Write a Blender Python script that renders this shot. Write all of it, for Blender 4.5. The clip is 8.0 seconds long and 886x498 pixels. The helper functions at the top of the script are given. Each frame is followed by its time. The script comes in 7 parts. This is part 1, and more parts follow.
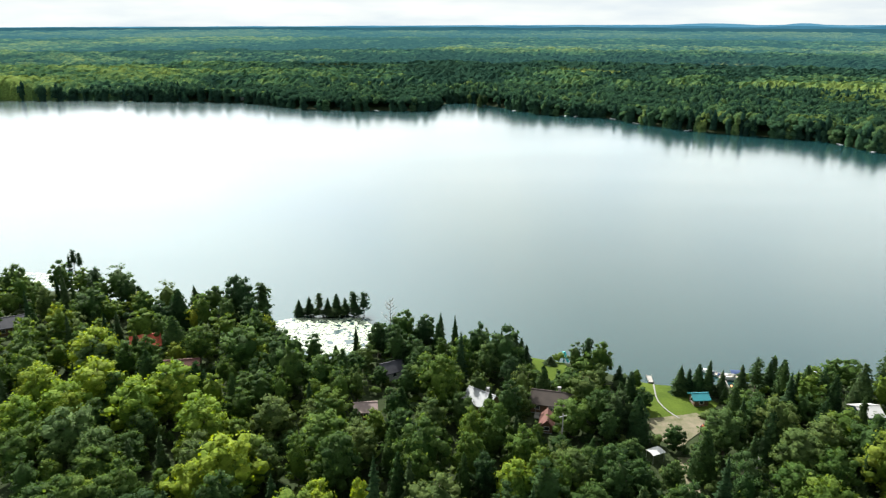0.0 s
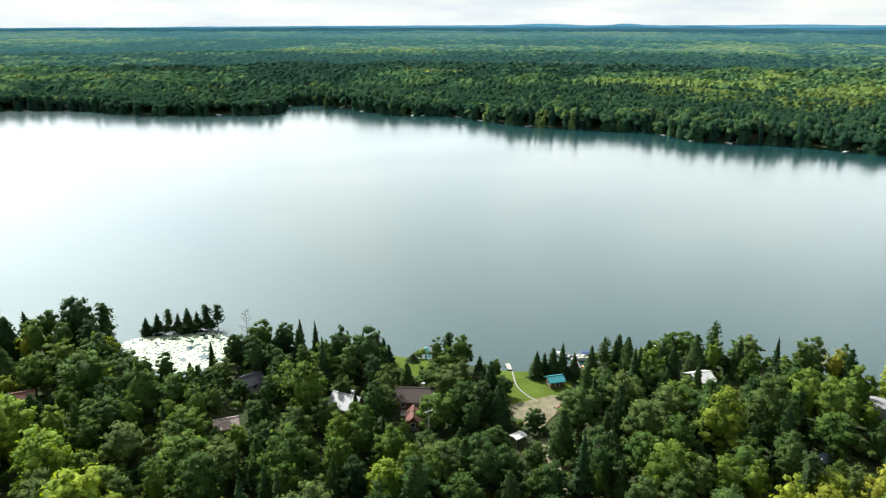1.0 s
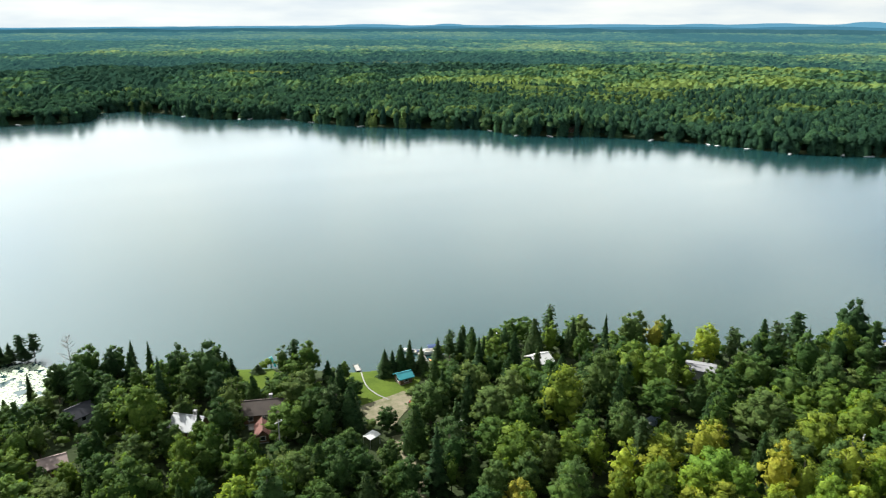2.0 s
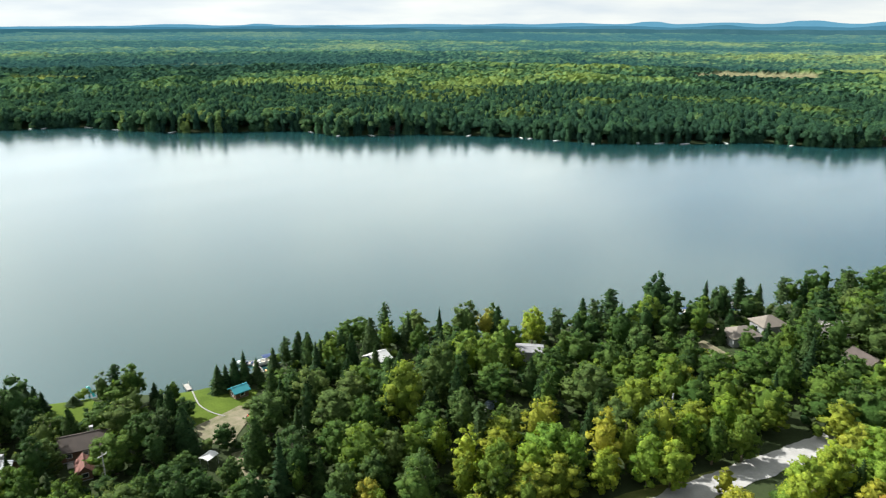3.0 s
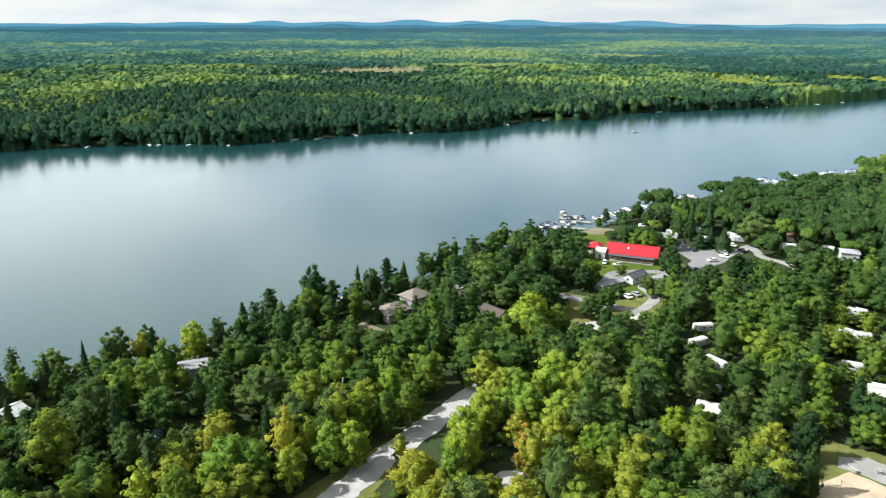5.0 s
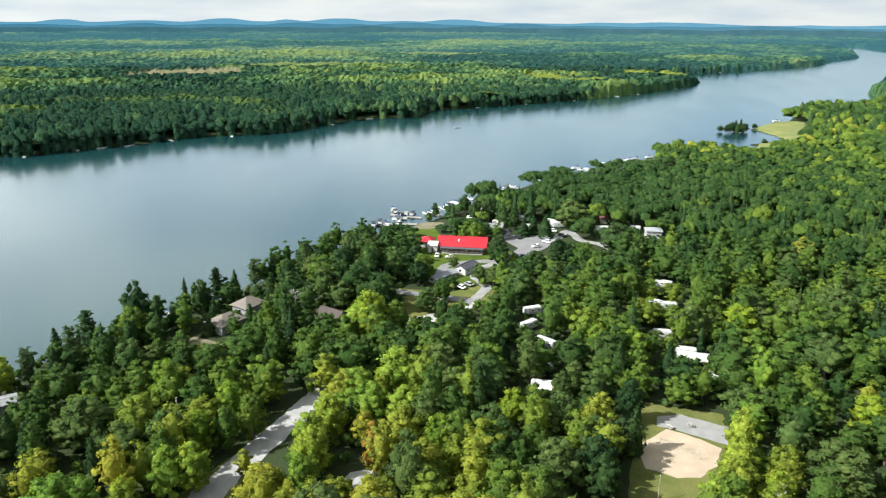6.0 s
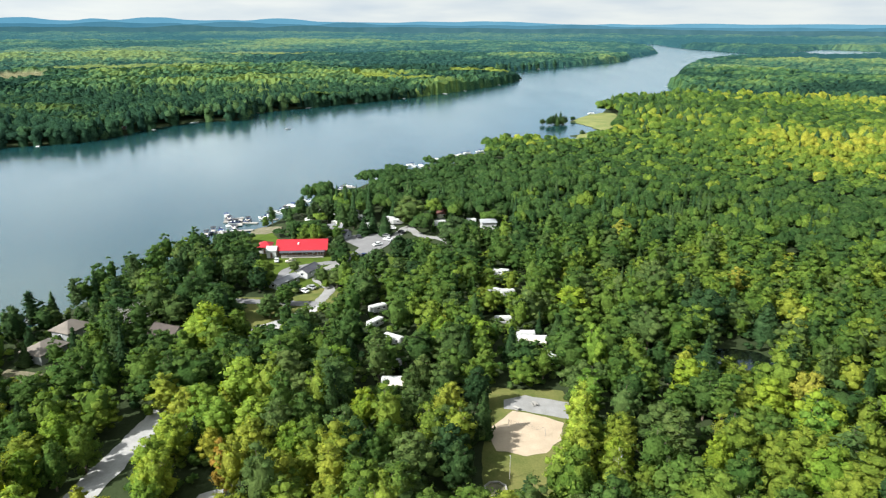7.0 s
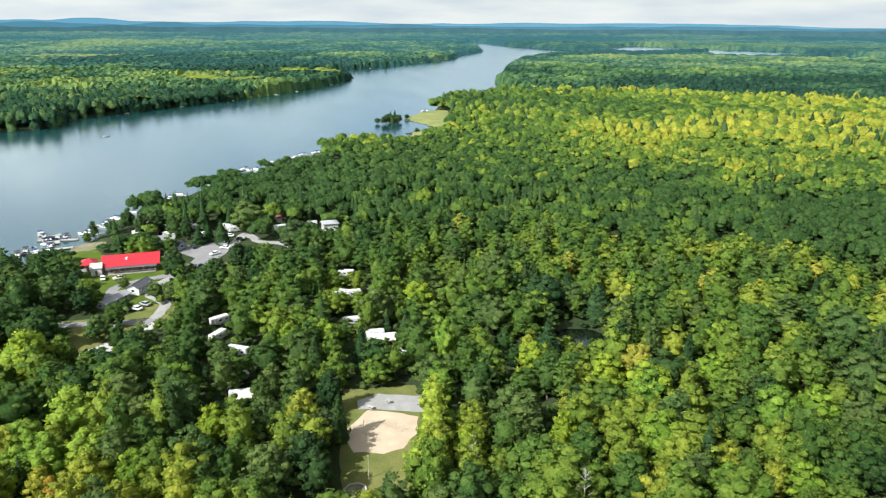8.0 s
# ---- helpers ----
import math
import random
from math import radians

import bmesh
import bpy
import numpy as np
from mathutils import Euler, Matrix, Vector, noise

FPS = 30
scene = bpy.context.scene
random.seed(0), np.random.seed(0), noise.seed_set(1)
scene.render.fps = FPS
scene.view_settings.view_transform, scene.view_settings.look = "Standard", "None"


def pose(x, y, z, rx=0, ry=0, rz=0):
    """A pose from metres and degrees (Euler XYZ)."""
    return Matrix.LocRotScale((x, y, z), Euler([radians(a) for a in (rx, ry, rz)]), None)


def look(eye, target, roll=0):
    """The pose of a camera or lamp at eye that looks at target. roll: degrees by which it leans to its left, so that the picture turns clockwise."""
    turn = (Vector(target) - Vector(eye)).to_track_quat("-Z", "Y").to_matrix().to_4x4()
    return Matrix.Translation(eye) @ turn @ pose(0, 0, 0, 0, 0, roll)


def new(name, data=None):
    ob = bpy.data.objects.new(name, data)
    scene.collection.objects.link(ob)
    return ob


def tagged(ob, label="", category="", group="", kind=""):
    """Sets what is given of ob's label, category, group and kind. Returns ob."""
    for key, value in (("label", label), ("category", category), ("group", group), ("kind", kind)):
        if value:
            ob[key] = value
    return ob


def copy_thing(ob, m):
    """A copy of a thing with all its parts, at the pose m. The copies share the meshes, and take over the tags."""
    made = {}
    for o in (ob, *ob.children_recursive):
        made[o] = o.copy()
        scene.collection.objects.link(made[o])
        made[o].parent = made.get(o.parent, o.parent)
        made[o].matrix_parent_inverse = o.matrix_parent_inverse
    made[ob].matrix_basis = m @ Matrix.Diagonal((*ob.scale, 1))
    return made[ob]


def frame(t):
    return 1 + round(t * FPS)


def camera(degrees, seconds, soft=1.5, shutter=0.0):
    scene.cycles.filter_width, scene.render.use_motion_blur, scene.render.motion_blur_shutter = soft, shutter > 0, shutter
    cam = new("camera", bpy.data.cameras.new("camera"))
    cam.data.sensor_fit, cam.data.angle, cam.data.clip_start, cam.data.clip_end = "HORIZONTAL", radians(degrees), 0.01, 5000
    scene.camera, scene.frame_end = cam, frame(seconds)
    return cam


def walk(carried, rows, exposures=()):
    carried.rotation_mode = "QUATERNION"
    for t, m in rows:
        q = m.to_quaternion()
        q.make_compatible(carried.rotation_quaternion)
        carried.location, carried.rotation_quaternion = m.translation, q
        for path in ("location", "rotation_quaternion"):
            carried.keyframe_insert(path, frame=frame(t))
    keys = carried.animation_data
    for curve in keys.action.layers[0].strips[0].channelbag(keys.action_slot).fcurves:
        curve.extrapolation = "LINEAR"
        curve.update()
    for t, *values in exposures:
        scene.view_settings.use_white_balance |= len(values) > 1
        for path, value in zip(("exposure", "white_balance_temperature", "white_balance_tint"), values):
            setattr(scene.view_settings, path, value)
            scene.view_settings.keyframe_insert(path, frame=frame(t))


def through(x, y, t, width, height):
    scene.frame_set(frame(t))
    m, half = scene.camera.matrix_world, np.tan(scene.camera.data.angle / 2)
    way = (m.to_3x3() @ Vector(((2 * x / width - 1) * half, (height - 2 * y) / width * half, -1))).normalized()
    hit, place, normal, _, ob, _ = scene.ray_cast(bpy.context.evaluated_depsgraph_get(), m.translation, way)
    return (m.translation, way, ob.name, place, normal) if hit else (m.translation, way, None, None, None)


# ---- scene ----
cam = camera(62.7, 8.0, soft=1.2, shutter=0.15)
# A drone hangs 100 m over the lake and turns to its right.
TURN = [(0.0, 72.30, -0.20, 0.0), (0.5, 72.35, -0.22, -5.65), (1.0, 72.39, -0.22, -11.86), (2.5, 72.48, -0.20, -31.90),
        (3.0, 72.50, -0.22, -38.96), (3.5, 72.52, -0.26, -45.95), (4.0, 72.52, -0.26, -53.05), (4.5, 72.54, -0.27, -60.12),
        (6.0, 72.54, -0.32, -80.79), (6.5, 72.54, -0.33, -87.33), (7.0, 72.54, -0.32, -93.85), (7.5, 72.54, -0.32, -100.25),
        (8.0, 72.56, -0.31, -106.72)]
walk(cam, [(t, pose(0, 0, 100, rx, ry, rz)) for t, rx, ry, rz in TURN], [(0.0, 1.0, 6400, 9.6), (3.0, 1.0, 6320, 9.4), (6.0, 0.92, 6180, 9), (8.0, 0.96, 6180, 9)])

# ---------------------------------------------------------------- light
SUN_ELEV, SUN_AZ = radians(42), radians(-25)      # azimuth from +y towards +x
world = bpy.data.worlds.new("sky")
scene.world = world
world.use_nodes = True
wn, wl = world.node_tree.nodes, world.node_tree.links
wn.clear()
w_out = wn.new("ShaderNodeOutputWorld")
w_bg = wn.new("ShaderNodeBackground")
w_sky = wn.new("ShaderNodeTexSky")
w_sky.sky_type, w_sky.sun_disc = "NISHITA", False
w_sky.sun_elevation, w_sky.sun_rotation = SUN_ELEV, SUN_AZ
w_sky.altitude, w_sky.air_density, w_sky.dust_density, w_sky.ozone_density = 300, 1.0, 2.0, 1.0
w_co = wn.new("ShaderNodeTexCoord")
w_map = wn.new("ShaderNodeMapping")
w_map.inputs["Scale"].default_value = (1.2, 1.2, 7.0)
wl.new(w_co.outputs["Generated"], w_map.inputs["Vector"])
w_noise = wn.new("ShaderNodeTexNoise")
w_noise.inputs["Scale"].default_value, w_noise.inputs["Detail"].default_value = 2.6, 7
w_noise.inputs["Roughness"].default_value = 0.55
wl.new(w_map.outputs["Vector"], w_noise.inputs["Vector"])
w_sep = wn.new("ShaderNodeSeparateXYZ")
wl.new(w_co.outputs["Generated"], w_sep.inputs["Vector"])
# broken cloud, closing to a white deck near the horizon
w_low = wn.new("ShaderNodeMapRange")
w_low.inputs["From Min"].default_value, w_low.inputs["From Max"].default_value = 0.0, 0.105
w_low.inputs["To Min"].default_value, w_low.inputs["To Max"].default_value = 0.34, -0.11
wl.new(w_sep.outputs["Z"], w_low.inputs["Value"])
w_sum = wn.new("ShaderNodeMath")
wl.new(w_noise.outputs["Fac"], w_sum.inputs[0])
wl.new(w_low.outputs["Result"], w_sum.inputs[1])
w_ramp = wn.new("ShaderNodeMapRange")
w_ramp.interpolation_type = "SMOOTHSTEP"
w_ramp.inputs["From Min"].default_value, w_ramp.inputs["From Max"].default_value = 0.42, 0.72
w_veil = wn.new("ShaderNodeMath")                # a thin veil of cloud thickens towards the sun
w_veil.operation = "MULTIPLY_ADD"
w_veil.inputs[1].default_value, w_veil.inputs[2].default_value = 0.95, 0.075
w_cloud = wn.new("ShaderNodeTexNoise")
w_cloud.inputs["Scale"].default_value, w_cloud.inputs["Detail"].default_value = 5.0, 6
wl.new(w_map.outputs["Vector"], w_cloud.inputs["Vector"])
w_col = wn.new("ShaderNodeValToRGB")
w_col.color_ramp.elements[0].position, w_col.color_ramp.elements[0].color = 0.30, (7.5, 8.3, 8.8, 1)
w_col.color_ramp.elements[1].position, w_col.color_ramp.elements[1].color = 0.62, (10.2, 10.4, 9.8, 1)
wl.new(w_cloud.outputs["Fac"], w_col.inputs["Fac"])
w_mix = wn.new("ShaderNodeMix")
w_mix.data_type = "RGBA"
wl.new(w_ramp.outputs["Result"], w_mix.inputs["Factor"])
wl.new(w_sky.outputs["Color"], w_mix.inputs["A"])
wl.new(w_col.outputs["Color"], w_mix.inputs["B"])
# thin cloud and haze scatter the sun's light forwards: brighter on the sun's side
w_dot = wn.new("ShaderNodeVectorMath")
w_dot.operation = "DOT_PRODUCT"
wl.new(w_co.outputs["Generated"], w_dot.inputs[0])
w_dot.inputs[1].default_value = (math.sin(SUN_AZ) * math.cos(SUN_ELEV), math.cos(SUN_AZ) * math.cos(SUN_ELEV), math.sin(SUN_ELEV))
w_near = wn.new("ShaderNodeMapRange")
w_near.interpolation_type = "SMOOTHSTEP"
w_near.inputs["From Min"].default_value, w_near.inputs["From Max"].default_value = -0.6, 1.0
w_near.inputs["To Min"].default_value, w_near.inputs["To Max"].default_value = 0.0, 0.30
wl.new(w_dot.outputs["Value"], w_near.inputs["Value"])
wl.new(w_near.outputs["Result"], w_veil.inputs[0])
w_all = wn.new("ShaderNodeMath")
wl.new(w_sum.outputs["Value"], w_all.inputs[0])
wl.new(w_veil.outputs["Value"], w_all.inputs[1])
wl.new(w_all.outputs["Value"], w_ramp.inputs["Value"])
w_glow = wn.new("ShaderNodeVectorMath")
w_glow.operation = "SCALE"
wl.new(w_mix.outputs["Result"], w_glow.inputs[0])
# the haze is thick near the horizon and thin overhead
w_thin = wn.new("ShaderNodeMapRange")
w_thin.interpolation_type = "SMOOTHSTEP"
w_thin.inputs["From Min"].default_value, w_thin.inputs["From Max"].default_value = 0.05, 0.80
w_thin.inputs["To Min"].default_value, w_thin.inputs["To Max"].default_value = 1.0, 0.25
wl.new(w_sep.outputs["Z"], w_thin.inputs["Value"])
w_amount = wn.new("ShaderNodeMath")
w_amount.operation = "ADD"
wl.new(w_near.outputs["Result"], w_amount.inputs[0])
w_amount.inputs[1].default_value = 1.6
w_scale = wn.new("ShaderNodeMath")
w_scale.operation = "MULTIPLY"
wl.new(w_amount.outputs["Value"], w_scale.inputs[0])
wl.new(w_thin.outputs["Result"], w_scale.inputs[1])
w_strip = wn.new("ShaderNodeMapRange")             # dims the low strip of sky in the camera's view
w_strip.inputs["From Min"].default_value, w_strip.inputs["From Max"].default_value = 0.03, 0.12
w_strip.inputs["To Min"].default_value, w_strip.inputs["To Max"].default_value = 0.37, 1.0
wl.new(w_sep.outputs["Z"], w_strip.inputs["Value"])
w_scale_2 = wn.new("ShaderNodeMath")
w_scale_2.operation = "MULTIPLY"
wl.new(w_scale.outputs["Value"], w_scale_2.inputs[0])
wl.new(w_strip.outputs["Result"], w_scale_2.inputs[1])
w_halo = wn.new("ShaderNodeMapRange")             # thin bright cloud round the sun
w_halo.interpolation_type = "SMOOTHSTEP"
w_halo.inputs["From Min"].default_value, w_halo.inputs["From Max"].default_value = 0.78, 0.99
w_halo.inputs["To Min"].default_value, w_halo.inputs["To Max"].default_value = 0.0, 1.5
wl.new(w_dot.outputs["Value"], w_halo.inputs["Value"])
w_scale_3 = wn.new("ShaderNodeMath")
w_scale_3.operation = "ADD"
wl.new(w_scale_2.outputs["Value"], w_scale_3.inputs[0])
wl.new(w_halo.outputs["Result"], w_scale_3.inputs[1])
wl.new(w_scale_3.outputs["Value"], w_glow.inputs["Scale"])
wl.new(w_glow.outputs["Vector"], w_bg.inputs["Color"])
w_bg.inputs["Strength"].default_value = 0.075
wl.new(w_bg.outputs["Background"], w_out.inputs["Surface"])

sun = new("sun", bpy.data.lights.new("sun", "SUN"))
sun.data.energy, sun.data.angle, sun.data.color = 5.0, radians(0.6), (1.0, 0.965, 0.89)
sun_from = Vector((math.sin(SUN_AZ) * math.cos(SUN_ELEV), math.cos(SUN_AZ) * math.cos(SUN_ELEV), math.sin(SUN_ELEV)))
sun.matrix_world = look(sun_from * 300, (0, 0, 0))


# ---------------------------------------------------------------- materials
def material(name, colour, rough=0.8, metal=0.0, scale=1.0, vary=0.25, bump=0.3, spec=0.3, colour2=None, by_object=0.0):
    """A surface with two scales of stain and grain. scale: metres of the large stains."""
    m = bpy.data.materials.new(name)
    m.use_nodes = True
    n, l = m.node_tree.nodes, m.node_tree.links
    b = n["Principled BSDF"]
    b.inputs["Roughness"].default_value, b.inputs["Metallic"].default_value = rough, metal
    b.inputs["Specular IOR Level"].default_value = spec
    co = n.new("ShaderNodeTexCoord")
    big, fine = n.new("ShaderNodeTexNoise"), n.new("ShaderNodeTexNoise")
    big.inputs["Scale"].default_value, big.inputs["Detail"].default_value = 1 / scale, 5
    fine.inputs["Scale"].default_value, fine.inputs["Detail"].default_value = 9 / scale, 6
    for x in (big, fine):
        l.new(co.outputs["Object"], x.inputs["Vector"])
    add = n.new("ShaderNodeMath")
    add.operation = "MULTIPLY_ADD"
    l.new(fine.outputs["Fac"], add.inputs[0])
    add.inputs[1].default_value = 0.5
    l.new(big.outputs["Fac"], add.inputs[2])
    rng = n.new("ShaderNodeMapRange")
    rng.inputs["From Min"].default_value, rng.inputs["From Max"].default_value = 0.5, 1.0
    l.new(add.outputs["Value"], rng.inputs["Value"])
    mix = n.new("ShaderNodeMix")
    mix.data_type = "RGBA"
    c2 = colour2 or tuple(c * (1 - vary) for c in colour)
    c1 = colour if colour2 else tuple(min(c * (1 + vary), 0.95) for c in colour)
    mix.inputs["A"].default_value, mix.inputs["B"].default_value = (*c1, 1), (*c2, 1)
    l.new(rng.outputs["Result"], mix.inputs["Factor"])
    out = mix.outputs["Result"]
    if by_object:
        info, hsv, mr = n.new("ShaderNodeObjectInfo"), n.new("ShaderNodeHueSaturation"), n.new("ShaderNodeMapRange")
        mr.inputs["To Min"].default_value, mr.inputs["To Max"].default_value = 1 - by_object, 1 + by_object
        l.new(info.outputs["Random"], mr.inputs["Value"])
        l.new(mr.outputs["Result"], hsv.inputs["Value"])
        l.new(out, hsv.inputs["Color"])
        out = hsv.outputs["Color"]
    l.new(out, b.inputs["Base Color"])
    if bump:
        bp = n.new("ShaderNodeBump")
        bp.inputs["Strength"].default_value, bp.inputs["Distance"].default_value = bump, 0.05 * scale
        l.new(fine.outputs["Fac"], bp.inputs["Height"])
        l.new(bp.outputs["Normal"], b.inputs["Normal"])
    return m


def leaf_material(name, by_object, grain=0.9, through=0.34, gloss=0.06, spread=0.26):
    """Foliage: each tree has its own colour, leaves vary within it and let some light through."""
    m = bpy.data.materials.new(name)
    m.use_nodes = True
    n, l = m.node_tree.nodes, m.node_tree.links
    b, out = n["Principled BSDF"], n["Material Output"]
    if by_object:
        src = n.new("ShaderNodeObjectInfo").outputs["Color"]
    else:
        at = n.new("ShaderNodeAttribute")
        at.attribute_name = "tint"
        src = at.outputs["Color"]
    co, geo = n.new("ShaderNodeTexCoord"), n.new("ShaderNodeNewGeometry")
    noi = n.new("ShaderNodeTexNoise")
    noi.inputs["Scale"].default_value, noi.inputs["Detail"].default_value = 1 / grain, 6
    noi.inputs["Roughness"].default_value = 0.72
    l.new(co.outputs["Object"], noi.inputs["Vector"])
    v1, v2 = n.new("ShaderNodeMapRange"), n.new("ShaderNodeMapRange")
    v1.inputs["From Min"].default_value, v1.inputs["From Max"].default_value = 0.3, 0.7
    v1.inputs["To Min"].default_value, v1.inputs["To Max"].default_value = 0.60, 1.80
    l.new(noi.outputs["Fac"], v1.inputs["Value"])
    v2.inputs["To Min"].default_value, v2.inputs["To Max"].default_value = 1 - spread, 1 + spread
    l.new(geo.outputs["Random Per Island"], v2.inputs["Value"])
    mul = n.new("ShaderNodeMath")
    mul.operation = "MULTIPLY"
    l.new(v1.outputs["Result"], mul.inputs[0])
    l.new(v2.outputs["Result"], mul.inputs[1])
    hue = n.new("ShaderNodeMapRange")
    hue.inputs["To Min"].default_value, hue.inputs["To Max"].default_value = 0.515, 0.485
    l.new(geo.outputs["Random Per Island"], hue.inputs["Value"])
    hsv = n.new("ShaderNodeHueSaturation")
    l.new(hue.outputs["Result"], hsv.inputs["Hue"])
    l.new(mul.outputs["Value"], hsv.inputs["Value"])
    l.new(src, hsv.inputs["Color"])
    l.new(hsv.outputs["Color"], b.inputs["Base Color"])
    b.inputs["Roughness"].default_value, b.inputs["Specular IOR Level"].default_value = 0.6, gloss
    rough, relief = n.new("ShaderNodeTexNoise"), n.new("ShaderNodeBump")      # tufts of leaves
    rough.inputs["Scale"].default_value, rough.inputs["Detail"].default_value, rough.inputs["Roughness"].default_value = 1.6 / grain, 4, 0.65
    l.new(co.outputs["Object"], rough.inputs["Vector"])
    relief.inputs["Strength"].default_value, relief.inputs["Distance"].default_value = 1.0, grain * 0.9
    l.new(rough.outputs["Fac"], relief.inputs["Height"])
    l.new(relief.outputs["Normal"], b.inputs["Normal"])
    if through:
        tr, mx, warm = n.new("ShaderNodeBsdfTranslucent"), n.new("ShaderNodeMixShader"), n.new("ShaderNodeHueSaturation")
        warm.inputs["Hue"].default_value, warm.inputs["Saturation"].default_value, warm.inputs["Value"].default_value = 0.485, 1.1, 1.5
        l.new(hsv.outputs["Color"], warm.inputs["Color"])
        l.new(warm.outputs["Color"], tr.inputs["Color"])
        mx.inputs["Fac"].default_value = through
        l.new(b.outputs["BSDF"], mx.inputs[1])
        l.new(tr.outputs["BSDF"], mx.inputs[2])
        l.new(mx.outputs["Shader"], out.inputs["Surface"])
    return m


def water_material(name, deep, rough, ripple, reach):
    m = bpy.data.materials.new(name)
    m.use_nodes = True
    n, l = m.node_tree.nodes, m.node_tree.links
    b = n["Principled BSDF"]
    b.inputs["Base Color"].default_value = (*deep, 1)
    b.inputs["IOR"].default_value = 1.6
    b.inputs["Specular IOR Level"].default_value = 0.5
    b.inputs["Specular Tint"].default_value = (0.84, 1.0, 1.0, 1)
    co, mp = n.new("ShaderNodeTexCoord"), n.new("ShaderNodeMapping")
    l.new(co.outputs["Object"], mp.inputs["Vector"])
    mp.inputs["Rotation"].default_value = (0, 0, 0.5)
    mp.inputs["Scale"].default_value = (0.004, 0.018, 1)
    gust = n.new("ShaderNodeTexNoise")
    gust.inputs["Scale"].default_value, gust.inputs["Detail"].default_value = 1.0, 5
    l.new(mp.outputs["Vector"], gust.inputs["Vector"])
    rr = n.new("ShaderNodeMapRange")
    rr.inputs["From Min"].default_value, rr.inputs["From Max"].default_value = 0.35, 0.65
    rr.inputs["To Min"].default_value, rr.inputs["To Max"].default_value = rough * 0.92, rough * 1.08
    l.new(gust.outputs["Fac"], rr.inputs["Value"])
    l.new(rr.outputs["Result"], b.inputs["Roughness"])
    wave = n.new("ShaderNodeTexNoise")
    wave.inputs["Scale"].default_value, wave.inputs["Detail"].default_value = 1 / reach, 3
    l.new(co.outputs["Object"], wave.inputs["Vector"])
    bp = n.new("ShaderNodeBump")
    bp.inputs["Strength"].default_value, bp.inputs["Distance"].default_value = ripple, 0.12
    l.new(wave.outputs["Fac"], bp.inputs["Height"])
    l.new(bp.outputs["Normal"], b.inputs["Normal"])
    return m


def haze_material(name, air, scale):
    """A plain backdrop of distance: the haze of the air before it is painted in as emission."""
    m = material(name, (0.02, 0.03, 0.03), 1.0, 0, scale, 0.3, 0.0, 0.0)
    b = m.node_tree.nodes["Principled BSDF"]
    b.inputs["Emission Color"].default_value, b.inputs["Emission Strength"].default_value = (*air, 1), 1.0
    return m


M_WATER = water_material("lake_water", (0.007, 0.034, 0.036), 0.17, 0.2, 1.5)
M_POND = water_material("pond_water", (0.004, 0.006, 0.004), 0.06, 0.05, 2.0)
M_FLOOR = material("forest_floor", (0.036, 0.050, 0.020), 1.0, 0, 9, 0.4, 0.6, 0.1, (0.022, 0.032, 0.013))
M_LAWN = material("lawn_grass", (0.082, 0.118, 0.020), 1.0, 0, 6, 0.35, 0.5, 0.02, (0.048, 0.075, 0.014))
M_DRYGRASS = material("dry_grass", (0.15, 0.145, 0.05), 1.0, 0, 5, 0.3, 0.5, 0.03, (0.075, 0.098, 0.026))
M_MARSH = material("marsh_reeds", (0.20, 0.20, 0.075), 0.95, 0, 14, 0.3, 0.6, 0.1, (0.11, 0.14, 0.045))
M_GRAVEL = material("pale_gravel", (0.37, 0.36, 0.35), 0.95, 0, 3, 0.2, 0.5, 0.1, (0.27, 0.265, 0.255))
M_GREYGRAVEL = material("grey_gravel", (0.27, 0.265, 0.26), 0.95, 0, 3, 0.25, 0.5, 0.2, (0.20, 0.195, 0.185))
M_ASPHALT = material("worn_asphalt", (0.20, 0.195, 0.195), 0.9, 0, 4, 0.2, 0.3, 0.25, (0.15, 0.148, 0.148))
M_SAND = material("volleyball_sand", (0.43, 0.35, 0.255), 0.95, 0, 4, 0.25, 0.5, 0.2, (0.34, 0.27, 0.195))
M_DIRT = material("bare_dirt", (0.20, 0.168, 0.122), 0.95, 0, 2.5, 0.35, 0.5, 0.2, (0.085, 0.092, 0.042))
M_LEAF = leaf_material("leaves", True)
M_LEAF_WOODS = leaf_material("woods_leaves", False)
M_LEAF_FAR = leaf_material("far_woods_leaves", False, 2.2, 0.34, 0.0, 0.15)


# aerial haze painted onto far leaves as blue emission, stronger with distance
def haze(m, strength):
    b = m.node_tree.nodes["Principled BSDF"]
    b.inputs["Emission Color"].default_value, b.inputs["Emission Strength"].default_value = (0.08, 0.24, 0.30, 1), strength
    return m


M_LEAF_HAZE_THIN = haze(leaf_material("haze_glow_leaves_thin", False, 8.0, 0.3, 0.0, 0.1), 0.13)
M_LEAF_HAZE = haze(leaf_material("haze_glow_leaves", False, 12.0, 0.1, 0.0), 0.24)
M_LEAF_HAZE_FAR = haze(leaf_material("haze_glow_leaves_far", False, 20.0, 0.0, 0.0), 0.36)
M_BARK = material("bark", (0.14, 0.11, 0.085), 0.95, 0, 0.6, 0.3, 0.6, 0.2)
M_GREYWOOD = material("weathered_grey_wood", (0.36, 0.34, 0.31), 0.9, 0, 0.7, 0.2, 0.4, 0.2, (0.26, 0.245, 0.225), 0.12)
M_RED = material("red_metal_roof", (0.40, 0.016, 0.028), 0.6, 0.0, 3, 0.2, 0.05, 0.4, (0.31, 0.014, 0.022), 0.05)
M_REDBROWN = material("rusty_brown_roof", (0.16, 0.07, 0.055), 0.8, 0, 2, 0.2, 0.2, 0.3, (0.11, 0.05, 0.042))
